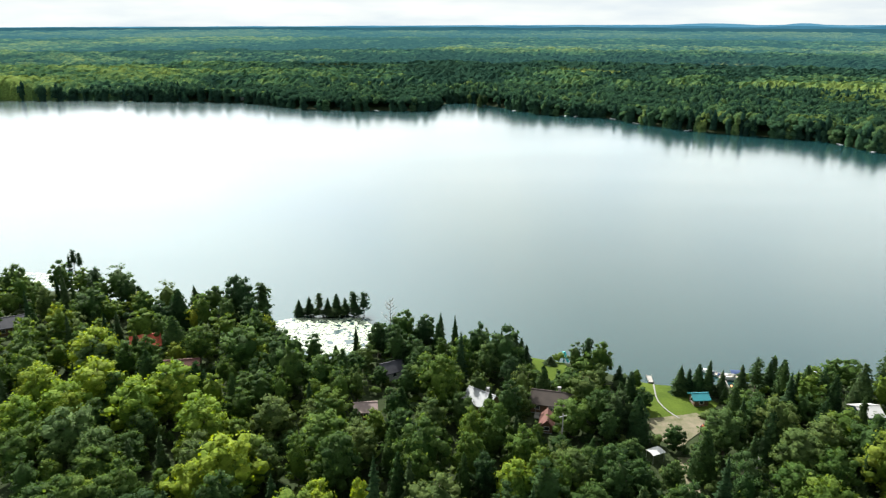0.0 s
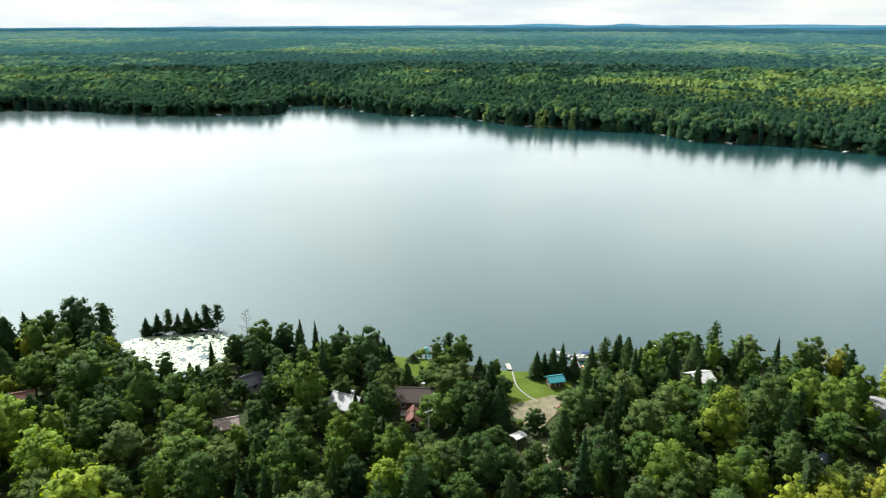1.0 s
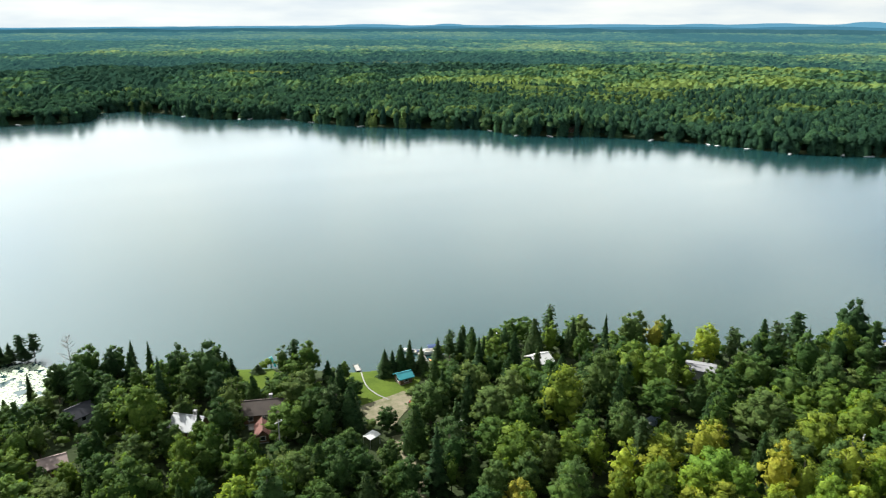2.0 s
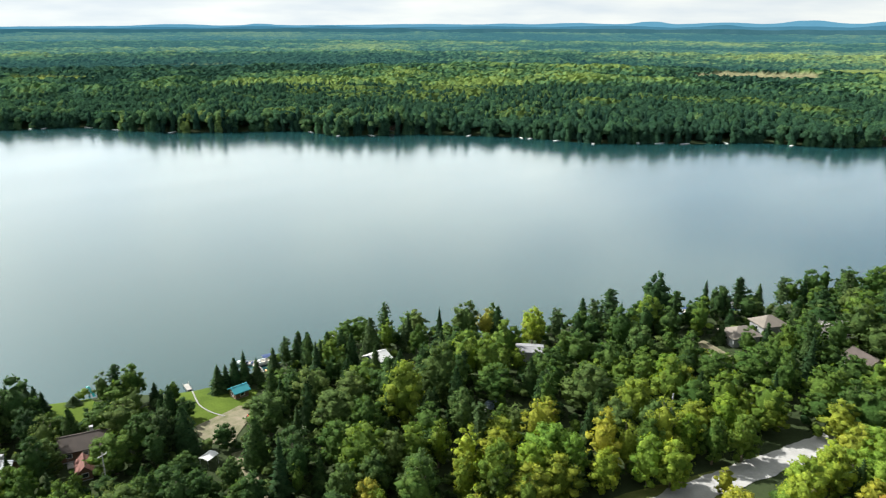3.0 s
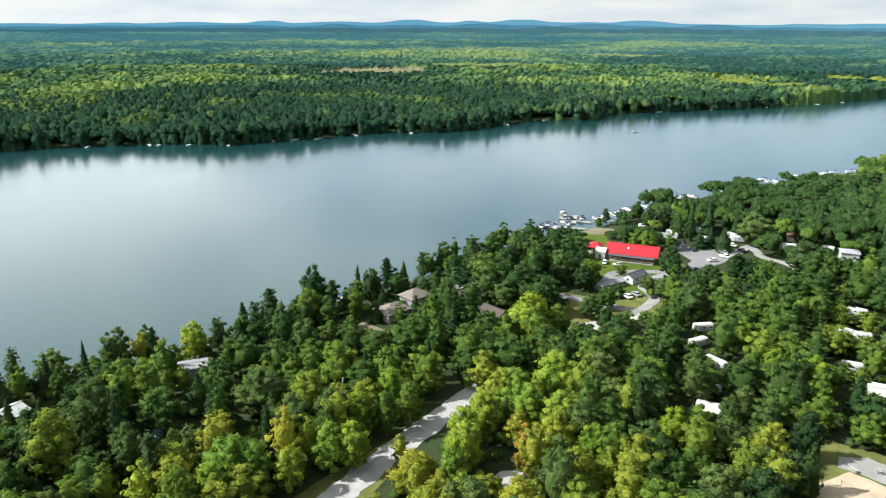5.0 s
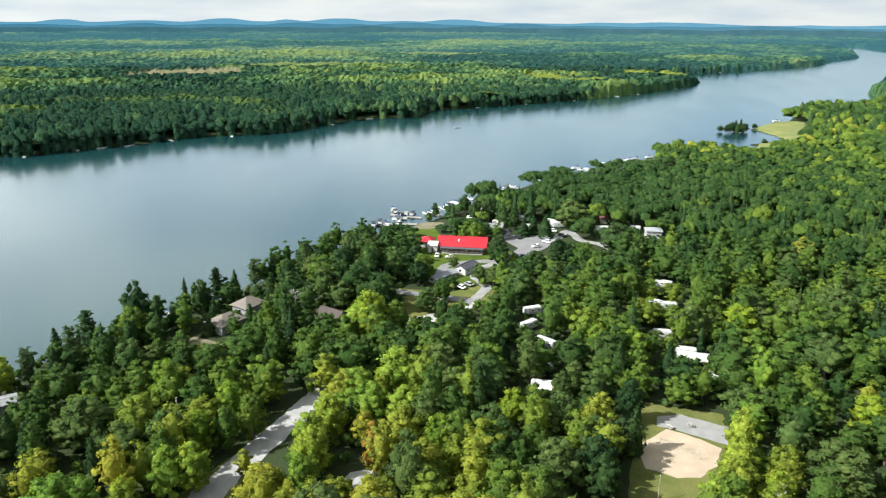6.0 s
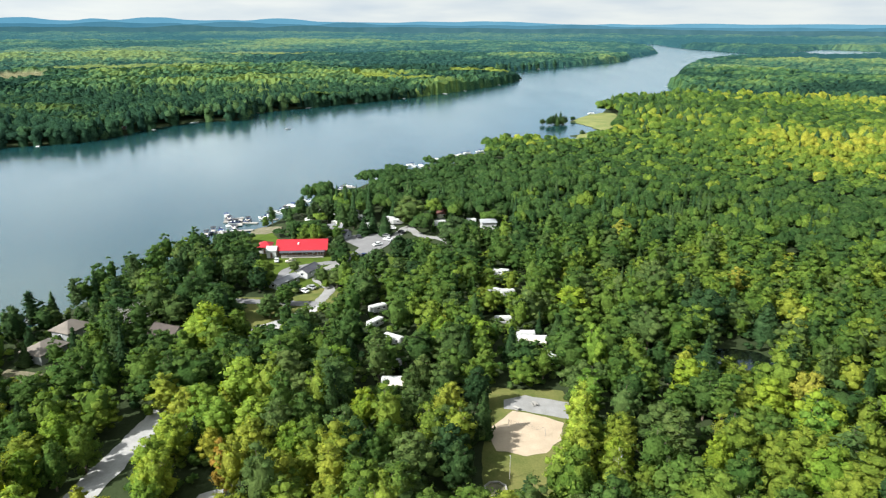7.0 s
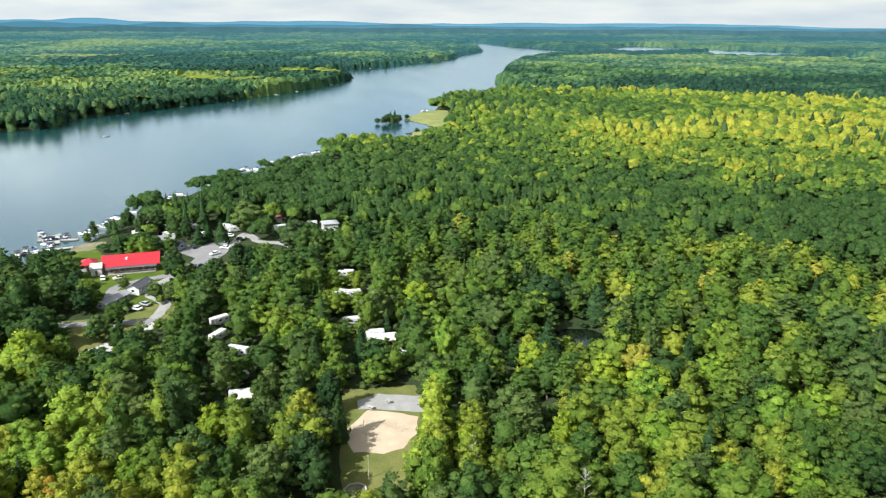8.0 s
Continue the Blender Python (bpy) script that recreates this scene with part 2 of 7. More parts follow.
M_PINKROOF = material("pale_pink_roof", (0.34, 0.26, 0.24), 0.75, 0, 2, 0.2, 0.2, 0.3, (0.27, 0.20, 0.185))
M_TANROOF = material("tan_shingles", (0.18, 0.155, 0.13), 0.9, 0, 2, 0.15, 0.3, 0.25, (0.13, 0.115, 0.10), 0.1)
M_BROWNROOF = material("brown_shingles", (0.085, 0.068, 0.060), 0.9, 0, 2, 0.15, 0.3, 0.25, (0.06, 0.05, 0.045), 0.1)
M_GREYROOF = material("grey_shingles", (0.25, 0.25, 0.26), 0.9, 0, 2, 0.15, 0.3, 0.25, (0.18, 0.18, 0.19), 0.1)
M_DARKROOF = material("dark_shingles", (0.075, 0.075, 0.085), 0.9, 0, 2, 0.2, 0.3, 0.25, (0.05, 0.05, 0.06), 0.1)
M_METAL = material("bare_metal_roof", (0.36, 0.37, 0.38), 0.45, 0.3, 2, 0.2, 0.05, 0.5, (0.34, 0.35, 0.36))
M_TEALROOF = material("teal_metal_roof", (0.03, 0.23, 0.26), 0.5, 0, 2, 0.15, 0.05, 0.4, (0.025, 0.18, 0.21))
M_TEALWALL = material("dark_teal_siding", (0.02, 0.10, 0.12), 0.7, 0, 1.5, 0.2, 0.1, 0.3)
M_WHITE = material("white_siding", (0.50, 0.50, 0.49), 0.6, 0, 2, 0.08, 0.05, 0.3, (0.40, 0.40, 0.385))
M_CREAM = material("cream_siding", (0.60, 0.55, 0.45), 0.7, 0, 2, 0.12, 0.1, 0.3)
M_BROWNWALL = material("brown_log_siding", (0.14, 0.085, 0.055), 0.8, 0, 1.5, 0.2, 0.2, 0.25)
M_GREYWALL = material("grey_siding", (0.26, 0.265, 0.265), 0.7, 0, 2, 0.12, 0.1, 0.3)
M_GLASS = material("dark_window_glass", (0.02, 0.025, 0.03), 0.05, 0, 1, 0.1, 0.0, 0.8)
M_TRIM = material("white_trim", (0.75, 0.75, 0.73), 0.5, 0, 1, 0.05, 0.0, 0.4)
M_RUBBER = material("black_rubber", (0.02, 0.02, 0.02), 0.8, 0, 1, 0.1, 0.0, 0.3)
M_ALU = material("aluminium", (0.62, 0.63, 0.64), 0.35, 0.8, 1, 0.1, 0.0, 0.5)
M_HULL = material("white_gelcoat", (0.80, 0.80, 0.79), 0.25, 0, 1.5, 0.06, 0.0, 0.5)
M_NAVY = material("navy_canvas", (0.03, 0.05, 0.12), 0.8, 0, 1, 0.2, 0.1, 0.2)
M_BLUEGREY = material("blue_grey_paint", (0.26, 0.33, 0.42), 0.4, 0, 2, 0.1, 0.0, 0.5, (0.20, 0.26, 0.34))
M_BLACK = material("black_vinyl", (0.03, 0.03, 0.035), 0.6, 0, 1, 0.2, 0.0, 0.3)
M_SEAT = material("beige_vinyl", (0.55, 0.50, 0.42), 0.6, 0, 1, 0.1, 0.0, 0.3)
M_REDPAINT = material("faded_red_paint", (0.55, 0.10, 0.06), 0.7, 0, 1, 0.2, 0.1, 0.3)
M_TURQ = material("turquoise_plastic", (0.03, 0.42, 0.42), 0.5, 0, 1, 0.1, 0.0, 0.4)
M_ORANGE = material("orange_plastic", (0.75, 0.28, 0.08), 0.5, 0, 1, 0.1, 0.0, 0.4)
# pads painted pale in place of the sky's reflection on the smooth cove
M_LILY = material("lily_pads", (0.36, 0.42, 0.31), 0.55, 0, 2, 0.3, 0.1, 0.35, (0.24, 0.30, 0.18))
M_ROCK = material("shore_rock", (0.36, 0.34, 0.31), 0.9, 0, 1, 0.25, 0.6, 0.25)
# hill colours are painted haze: blue emission over a dark base
M_HILL_A = haze_material("haze_glow_ridge_near", (0.012, 0.058, 0.076), 60)
M_HILL_B = haze_material("haze_glow_ridge_mid", (0.024, 0.100, 0.155), 120)
M_HILL_C = haze_material("haze_glow_ridge_far", (0.060, 0.175, 0.255), 200)


# ---------------------------------------------------------------- helpers for meshes
def mesh_from(name, verts, tris, mat, smooth=False, tint=None, normals=None):
    """A mesh of triangles (or quads) from arrays. normals: the way each corner's surface looks, for foliage that shades in soft clumps."""
    verts, tris = np.asarray(verts, np.float32), np.asarray(tris, np.int32)
    k = tris.shape[1]
    me = bpy.data.meshes.new(name)
    me.vertices.add(len(verts))
    me.vertices.foreach_set("co", verts.ravel())
    me.loops.add(tris.size)
    me.loops.foreach_set("vertex_index", tris.ravel())
    me.polygons.add(len(tris))
    me.polygons.foreach_set("loop_start", np.arange(0, tris.size, k, dtype=np.int32))
    me.polygons.foreach_set("use_smooth", np.full(len(tris), smooth or normals is not None))
    if normals is not None:
        at = me.attributes.new("custom_normal", "FLOAT_VECTOR", "POINT")
        at.data.foreach_set("vector", np.asarray(normals, np.float32).ravel())
    if tint is not None:
        at = me.attributes.new("tint", "FLOAT_COLOR", "POINT")
        at.data.foreach_set("color", np.c_[np.asarray(tint, np.float32), np.ones(len(verts), np.float32)].ravel())
    me.update(calc_edges=True)
    me.materials.append(mat)
    return me


def empty(name, x, y, z, rz=0):
    ob = new(name)
    ob.matrix_basis = pose(x, y, z, 0, 0, rz)
    return ob


def part(name, bm, mat, parent, label="", smooth=False):
    """Links a bmesh, in its parent's space, as one mesh under a thing or a part."""
    me = bpy.data.meshes.new(name)
    bmesh.ops.recalc_face_normals(bm, faces=bm.faces)
    if smooth:
        for f in bm.faces:
            f.smooth = True
    bm.to_mesh(me)
    bm.free()
    me.materials.append(mat)
    ob = new(name, me)
    ob.parent = parent
    return tagged(ob, label)


def box(x0, x1, y0, y1, z0, z1, bevel=0.0, into=None):
    bm = into or bmesh.new()
    r = bmesh.ops.create_cube(bm, size=1, matrix=Matrix.Translation(((x0 + x1) / 2, (y0 + y1) / 2, (z0 + z1) / 2)) @ Matrix.Diagonal((x1 - x0, y1 - y0, z1 - z0, 1)))
    if bevel:
        es = list({e for v in r["verts"] for e in v.link_edges})
        bmesh.ops.bevel(bm, geom=es, offset=bevel, segments=2, affect="EDGES")
    return bm


def tube(p, q, r0, r1=None, sides=8, into=None):
    bm = into or bmesh.new()
    p, q = Vector(p), Vector(q)
    d = q - p
    m = Matrix.Translation((p + q) / 2) @ d.to_track_quat("Z", "Y").to_matrix().to_4x4()
    bmesh.ops.create_cone(bm, cap_ends=True, segments=sides, radius1=r0, radius2=r0 if r1 is None else r1, depth=d.length, matrix=m)
    return bm


def prism(profile, x0, x1):
    """A profile of (y, z) drawn out along x."""
    bm = bmesh.new()
    a = [bm.verts.new((x0, y, z)) for y, z in profile]
    b = [bm.verts.new((x1, y, z)) for y, z in profile]
    bm.faces.new(a), bm.faces.new(b[::-1])
    for i in range(len(a)):
        j = (i + 1) % len(a)
        bm.faces.new((a[i], b[i], b[j], a[j]))
    return bm


# ---------------------------------------------------------------- the plan: shores and ground
def spline(points, step):
    """A smooth line through the plan's corners, with a corner about every step metres."""
    p = np.array(points, float)
    out = []
    for i in range(len(p) - 1):
        a, b, c, d = p[max(i - 1, 0)], p[i], p[i + 1], p[min(i + 2, len(p) - 1)]
        far = max(0.3, np.hypot(*((b + c) / 2)) / 260)
        n = max(1, int(np.hypot(*(c - b)) / (step * far)))
        t = (np.arange(n) / n)[:, None]
        out.append(0.5 * (2 * b + (c - a) * t + (2 * a - 5 * b + 4 * c - d) * t ** 2 + (3 * b - a - 3 * c + d) * t ** 3))
    return np.vstack(out + [p[-1:]])


NEAR_SHORE = [(-1300, 620), (-600, 420), (-300, 300), (-200, 266), (-166, 257), (-140, 259), (-113, 246), (-92, 236), (-80, 242),
              (-60, 235), (-54, 222), (-46, 208), (-33, 201), (-25, 209), (-20, 217), (-8, 218), (0, 215), (10, 209), (27, 204),
              (38, 200), (52, 191), (60, 187), (70, 185), (82, 186), (96, 190), (109, 189), (119, 185), (137, 178), (155, 157),
              (166, 153), (182, 151), (200, 147), (217, 133), (235, 124), (250, 118), (273, 111), (303, 101), (329, 86)]
POINT_SHORE = [(343, 72), (354, 67), (371, 61), (398, 49), (442, 26), (479, 5), (500, -14), (507, -36), (530, -45), (560, -65),
               (590, -95), (588, -130), (606, -160), (640, -166), (655, -152), (664, -172), (690, -196), (728, -192), (750, -182),
               (768, -192), (805, -216), (822, -236), (876, -262), (951, -347), (1012, -410), (1045, -424), (1120, -436), (1190, -450),
               (1225, -472), (1440, -566), (1640, -660), (1830, -777), (2080, -1010), (2150, -1200), (2250, -1700)]
FAR_SHORE = [(2480, -1700), (2420, -1250), (2936, -1150), (3400, -1209), (3300, -1090), (2954, -1000), (2560, -907), (2360, -838),
             (2157, -709), (1950, -612), (1681, -390), (1560, -262), (1450, -205), (1330, -228), (1228, -190), (1082, -95), (978, -4),
             (882, 98), (828, 154), (772, 154), (755, 198), (706, 228), (632, 262), (600, 318), (550, 348), (521, 380), (487, 398)]
NORTH_SHORE = [(466, 452), (404, 530), (340, 568), (324, 616), (284, 642), (246, 664), (198, 716), (166, 768), (108, 792), (68, 852),
               (25, 904), (-2, 879), (-18, 824), (-90, 821), (-155, 830), (-234, 890), (-335, 905), (-430, 914), (-546, 911),
               (-900, 930), (-1300, 900)]
LAKE = spline(NEAR_SHORE + POINT_SHORE + FAR_SHORE + NORTH_SHORE, 4.0)
wob = np.array([[noise.noise((x / 14, y / 14, 3.1)), noise.noise((x / 14, y / 14, 8.7))] for x, y in LAKE])
LAKE = LAKE + wob * np.minimum(2.5, np.hypot(*LAKE.T) / 160)[:, None]


def inside(pts, poly):
    """Which points lie in a polygon."""
    pts, hit = np.asarray(pts, float), np.zeros(len(pts), bool)
    a, b = poly, np.roll(poly, -1, 0)
    for (x0, y0), (x1, y1) in zip(a, b):
        cross = (y0 > pts[:, 1]) != (y1 > pts[:, 1])
        if cross.any():
            hit ^= cross & (pts[:, 0] < (x1 - x0) * (pts[:, 1] - y0) / (y1 - y0 + 1e-12) + x0)
    return hit


def shore_distance(pts):
    """Metres inland from the lake; negative on the water."""
    pts = np.asarray(pts, float)
    best = np.full(len(pts), 1e12)
    a, b = LAKE, np.roll(LAKE, -1, 0)
    if len(pts) < 40:
        d = b - a
        for i, p in enumerate(pts):
            t = np.clip(((p - a) * d).sum(1) / ((d * d).sum(1) + 1e-9), 0, 1)
            best[i] = ((p - a - t[:, None] * d) ** 2).sum(1).min()
    else:
        for p, d in zip(a, b - a):
            wx, wy = pts[:, 0] - p[0], pts[:, 1] - p[1]
            t = np.minimum(np.maximum((wx * d[0] + wy * d[1]) / (d @ d + 1e-9), 0), 1)
            best = np.minimum(best, (wx - t * d[0]) ** 2 + (wy - t * d[1]) ** 2)
    best = np.sqrt(best)
    return np.where(inside(pts, LAKE), -best, best)


def smooth_noise(pts, size, seed=0.0):
    return np.array([noise.noise((x / size + seed, y / size - seed, seed * 1.7)) for x, y in pts])


def ground_height(pts, d=None):
    """The ground: a low bank at the shore, level near the village, raised far off to fit the horizon from the camera.
    """
    pts = np.asarray(pts, float)
    d = shore_distance(pts) if d is None else d
    r = np.hypot(*pts.T)
    z = np.where(d > 0, 2.1 * (1 - np.exp(-np.maximum(d, 0) / 6)), np.maximum(d * 0.25, -5)) - 0.1
    far = np.clip((r - 2300) / 2400, 0, 1.05)
    return z + np.where(d > 0, (15 + 6 * np.clip(pts[:, 0] / (pts[:, 1] + 1e-6) * 0.8 + (pts[:, 1] < 0) * 9, 0, 1)) * far ** 1.45 * np.clip(d / 80, 0, 1), 0)


def ground_at(x, y):
    return float(ground_height([(x, y)])[0])


def build_ground():
    from mathutils.geometry import delaunay_2d_cdt
    rng = np.random.default_rng(4)
    pts = [LAKE]
    r = 20.0
    while r < 4900:
        step = max(5.0, r * 0.045)
        n = int(2 * math.pi * r / step)
        a = (np.arange(n) + rng.random()) / n * 2 * math.pi
        rr = r + (rng.random(n) - 0.5) * step * 0.4
        pts.append(np.c_[np.sin(a) * rr, np.cos(a) * rr])
        r += step
    a = np.arange(160) / 160 * 2 * math.pi
    pts.append(np.c_[np.sin(a) * 4900, np.cos(a) * 4900])
    inner = np.vstack(pts[1:])
    d = shore_distance(inner)
    inner = inner[np.abs(d) > 1.2]
    every = np.vstack([LAKE, inner])
    n = len(LAKE)
    edges = [(i, (i + 1) % n) for i in range(n)]
    v, _, f, *_ = delaunay_2d_cdt([Vector(p) for p in every.tolist()], edges, [], 0, 0.01)
    v = np.array([tuple(p) for p in v])
    z = ground_height(v)
    tris = [t for t in f if len(t) == 3]
    me = mesh_from("ground", np.c_[v, z], tris, M_FLOOR, True)
    return tagged(new("ground", me), "dark leaf-littered forest floor sloping to the lake", "ground", kind="structure")


ground = build_ground()


def build_water():
    bm = bmesh.new()
    bmesh.ops.create_grid(bm, x_segments=1, y_segments=1, size=4800)
    me = bpy.data.meshes.new("water")
    bm.to_mesh(me)
    bm.free()
    me.materials.append(M_WATER)
    ob = new("water", me)
    return tagged(ob, "calm lake water mirroring a bright cloudy sky", "lake", kind="structure")


water = build_water()


# ---------------------------------------------------------------- trees
def icosphere(level=1):
    bm = bmesh.new()
    bmesh.ops.create_icosphere(bm, subdivisions=level, radius=1)
    made = (np.array([v.co[:] for v in bm.verts]), np.array([[v.index for v in f.verts] for f in bm.faces]))
    bm.free()
    return made


def unit(v):
    return v / (np.linalg.norm(v, axis=-1, keepdims=True) + 1e-9)


def corner_normals(v, f):
    """Smooth normals of a small mesh."""
    f = np.asarray(f)
    n = np.zeros_like(v, dtype=float)
    face = np.cross(v[f[:, 1]] - v[f[:, 0]], v[f[:, 2]] - v[f[:, 0]])
    for k in range(3):
        np.add.at(n, f[:, k], face)
    return unit(n)


def join(pieces):
    """One mesh (corners, triangles, normals) of several."""
    vs, fs, ns, n = [], [], [], 0
    for p in pieces:
        v, f = p[0], np.asarray(p[1])
        vs.append(v), fs.append(f + n), ns.append(p[2] if len(p) > 2 else corner_normals(v, f))
        n += len(v)
    return np.vstack(vs), np.vstack(fs), np.vstack(ns)


def cards(rng, places, outward, size, lean=0.6, soft=0.55):
    """Leaf sprays: small bent quads that face roughly outward and shade with the clump they clothe."""
    n = len(places)
    outward = unit(outward)
    nor = unit(outward + rng.normal(0, lean, (n, 3)))
    back = np.minimum((nor * outward).sum(1), 0)[:, None]
    nor = unit(nor - 2 * back * outward)
    t = unit(np.cross(nor, rng.normal(0, 1, (n, 3))))
    b = np.cross(nor, t)
    s = (size * rng.uniform(0.55, 1.35, n))[:, None]
    v = np.stack([places - t * s * 0.62, places - b * s * 0.4 - nor * s * 0.12, places + t * s * 0.62, places + b * s * 0.4 - nor * s * 0.12], 1).reshape(-1, 3)
    k = np.arange(n)[:, None] * 4
    return v, np.vstack([k + [0, 1, 2], k + [0, 2, 3]]), np.repeat(unit(outward * soft + nor * (1 - soft)), 4, 0)


def limb(p, q, r0, r1, sides=5):
    p, q = np.array(p, float), np.array(q, float)
    d = (q - p) / (np.linalg.norm(q - p) + 1e-9)
    u = np.cross(d, (0.3, 1, 0.2))
    u /= np.linalg.norm(u)
    w = np.cross(d, u)
    a = np.arange(sides) / sides * 2 * math.pi
    ring = np.cos(a)[:, None] * u + np.sin(a)[:, None] * w
    v = np.vstack([p + ring * r0, q + ring * r1])
    i = np.arange(sides)
    j = (i + 1) % sides
    return v, np.vstack([np.c_[i, j, i + sides], np.c_[j, j + sides, i + sides]])


def broadleaf(seed, h, w, lobes=17, sprays=24, size=0.62, core=0.80, low=0.12, gap=0.0, point=0.8):
    """Trunk and crown of a leafy tree of height h and width w: many boughs' ends in an egg-shaped crown, each clad in sprays."""
    rng = np.random.default_rng(seed)
    ico_v, ico_f = icosphere()
    heart = np.array([0, 0, h * 0.48])
    crown, trunk = [], [limb((0, 0, 0), (0, 0, h * 0.6), w * 0.035, w * 0.02, 6)]
    for i in range(lobes):
        f = (i + 0.5) / lobes                                    # from the top down
        if i == 0:
            c, r = np.array([rng.uniform(-0.1, 0.1) * w, rng.uniform(-0.1, 0.1) * w, h * 0.91]), w * 0.13
        else:
            z = h * (1 - (1 - low) * (0.08 + 0.86 * f ** 0.85))
            prof = (1 - (1 - min(1.0, f * 1.5 + 0.05)) ** 2) ** point * (1.0 if f < 0.7 else 1.0 - (f - 0.7) * 1.1)
            a = i * 2.4 + rng.uniform(-0.5, 0.5)
            out = rng.uniform(0.60, 1.0) * prof * w * 0.43
            c = np.array([math.cos(a) * out, math.sin(a) * out, z])
            r = w * rng.uniform(0.085, 0.165) * (0.75 + 0.25 * prof)
        sq = np.array([1, 1, rng.uniform(0.62, 0.9)])
        if rng.random() >= gap:
            v = (ico_v * (1 + rng.normal(0, 0.14, (len(ico_v), 1)))) * r * core * sq + c
            crown.append((v, ico_f, unit(ico_v * 0.6 + unit(v - heart) * 0.5)))
        p = unit(rng.normal(0, 1, (sprays, 3)))
        p[:, 2] = np.where(p[:, 2] < -0.30, -p[:, 2], p[:, 2])
        at = p * r * rng.uniform(0.74, 1.18, (sprays, 1)) * sq + c
        crown.append(cards(rng, at, p * 0.62 + unit(at - heart) * 0.45, size, 0.70))
        if i % 3 == 0:
            trunk.append(limb((0, 0, h * rng.uniform(0.25, 0.45)), c, w * 0.012, w * 0.005, 4))
    crown.append((ico_v * (w * 0.30, w * 0.30, h * 0.33) + (0, 0, h * 0.5), ico_f))
    return join(trunk), join(crown)


def spruce(seed, h, w, tiers=13, blades=9):
    """Trunk and crown of a spruce: drooping tiers of boughs round a narrow core."""
    rng = np.random.default_rng(seed)
    trunk = [limb((0, 0, 0), (0, 0, h * 0.97), h * 0.014, h * 0.002, 5)]
    boughs = []
    for i in range(tiers):
        f = i / (tiers - 1)
        z0 = h * (0.10 + 0.88 * f)
        reach = w / 2 * (1 - f) ** 0.85 * rng.uniform(0.8, 1.15) + 0.12
        n = max(5, int(blades * (1 - 0.45 * f)))
        for k in range(n):
            a = (k + rng.uniform(-0.35, 0.35)) / n * 2 * math.pi + i * 0.7
            L = reach * rng.uniform(0.7, 1.15)
            z = z0 + rng.uniform(-0.5, 0.5) * h * 0.88 / tiers
            d, s = np.array([math.cos(a), math.sin(a), 0]), np.array([-math.sin(a), math.cos(a), 0])
            root = np.array([0, 0, z + L * 0.22])
            tip = d * L + np.array([0, 0, z - L * rng.uniform(0.10, 0.38)])
            midp = (root + tip) / 2 + np.array([0, 0, L * 0.07])
            side = s * (L * 0.34 + 0.12)
            drop = np.array([0, 0, -0.16 * L - 0.10])
            look_out = unit(d * 0.75 + np.array([0, 0, 0.55]))
            boughs.append((np.array([root, midp + side + drop, tip, midp, midp - side + drop]), [[0, 3, 1], [1, 3, 2], [0, 4, 3], [3, 4, 2]],
                           unit(np.array([look_out, look_out + s * 0.5, look_out + d * 0.3, look_out, look_out - s * 0.5]))))
    boughs.append(limb((0, 0, h * 0.10), (0, 0, h * 0.98), w * 0.30, 0.03, 7))
    return join(trunk), join(boughs)


def cedar(seed, h, w, sprays=300, size=0.6):
    """A dense column of scaly sprays."""
    rng = np.random.default_rng(seed)
    f = rng.uniform(0, 1, sprays) ** 1.05
    prof = np.clip(1.02 - f, 0, 1) ** 0.72 * np.minimum(1, 0.8 + f * 1.5)
    a = rng.uniform(0, 2 * math.pi, sprays)
    bumps = 1 + 0.16 * np.sin(a * 3 + f * 9 + seed) + 0.10 * np.sin(a * 5 - f * 17)
    out = np.c_[np.cos(a), np.sin(a), np.full(sprays, 0.25)]
    p = np.c_[np.cos(a) * w / 2 * prof * bumps, np.sin(a) * w / 2 * prof * bumps, h * (0.05 + 0.95 * f)]
    core = [limb((0, 0, h * 0.04), (0, 0, h * 0.45), w * 0.42, w * 0.30, 8), limb((0, 0, h * 0.45), (0, 0, h * 0.97), w * 0.30, 0.05, 8)]
    return join([limb((0, 0, 0), (0, 0, h * 0.5), w * 0.05, w * 0.03, 5)]), join(core + [cards(rng, p, out, size, 0.5)])


def pine(seed, h, w):
    """A white pine: uneven flat plates of needles, wide below and ragged above, on a tall stem."""
    rng = np.random.default_rng(seed)
    trunk, crown = [limb((0, 0, 0), (0.1, 0.1, h * 0.97), h * 0.016, h * 0.003, 6)], []
    for i in range(26):
        f = 0.22 + 0.72 * (i / 25) ** 0.9
        a = i * 2.4 + rng.uniform(-0.6, 0.6)
        reach = w / 2 * (1.12 - f) ** 0.62 * rng.uniform(0.55, 1.15)
        d = np.array([math.cos(a), math.sin(a), 0.12])
        n = 15
        along, side = rng.uniform(0.2, 1.05, n), rng.normal(0, 0.30, n) * reach
        p = np.outer(along * reach, d) + np.outer(side, (-math.sin(a), math.cos(a), 0)) + np.c_[np.zeros(n), np.zeros(n), h * f + rng.normal(0, 0.5, n)]
        crown.append(cards(rng, p, np.tile((d[0] * 0.4, d[1] * 0.4, 0.9), (n, 1)), 0.95, 0.4))
        trunk.append(limb((0, 0, h * f - 0.3), d * reach * 0.8 + (0, 0, h * f), h * 0.005, h * 0.001, 3))
    crown.append(limb((0, 0, h * 0.35), (0, 0, h * 0.99), w * 0.24, 0.05, 7))
    return join(trunk), join(crown)


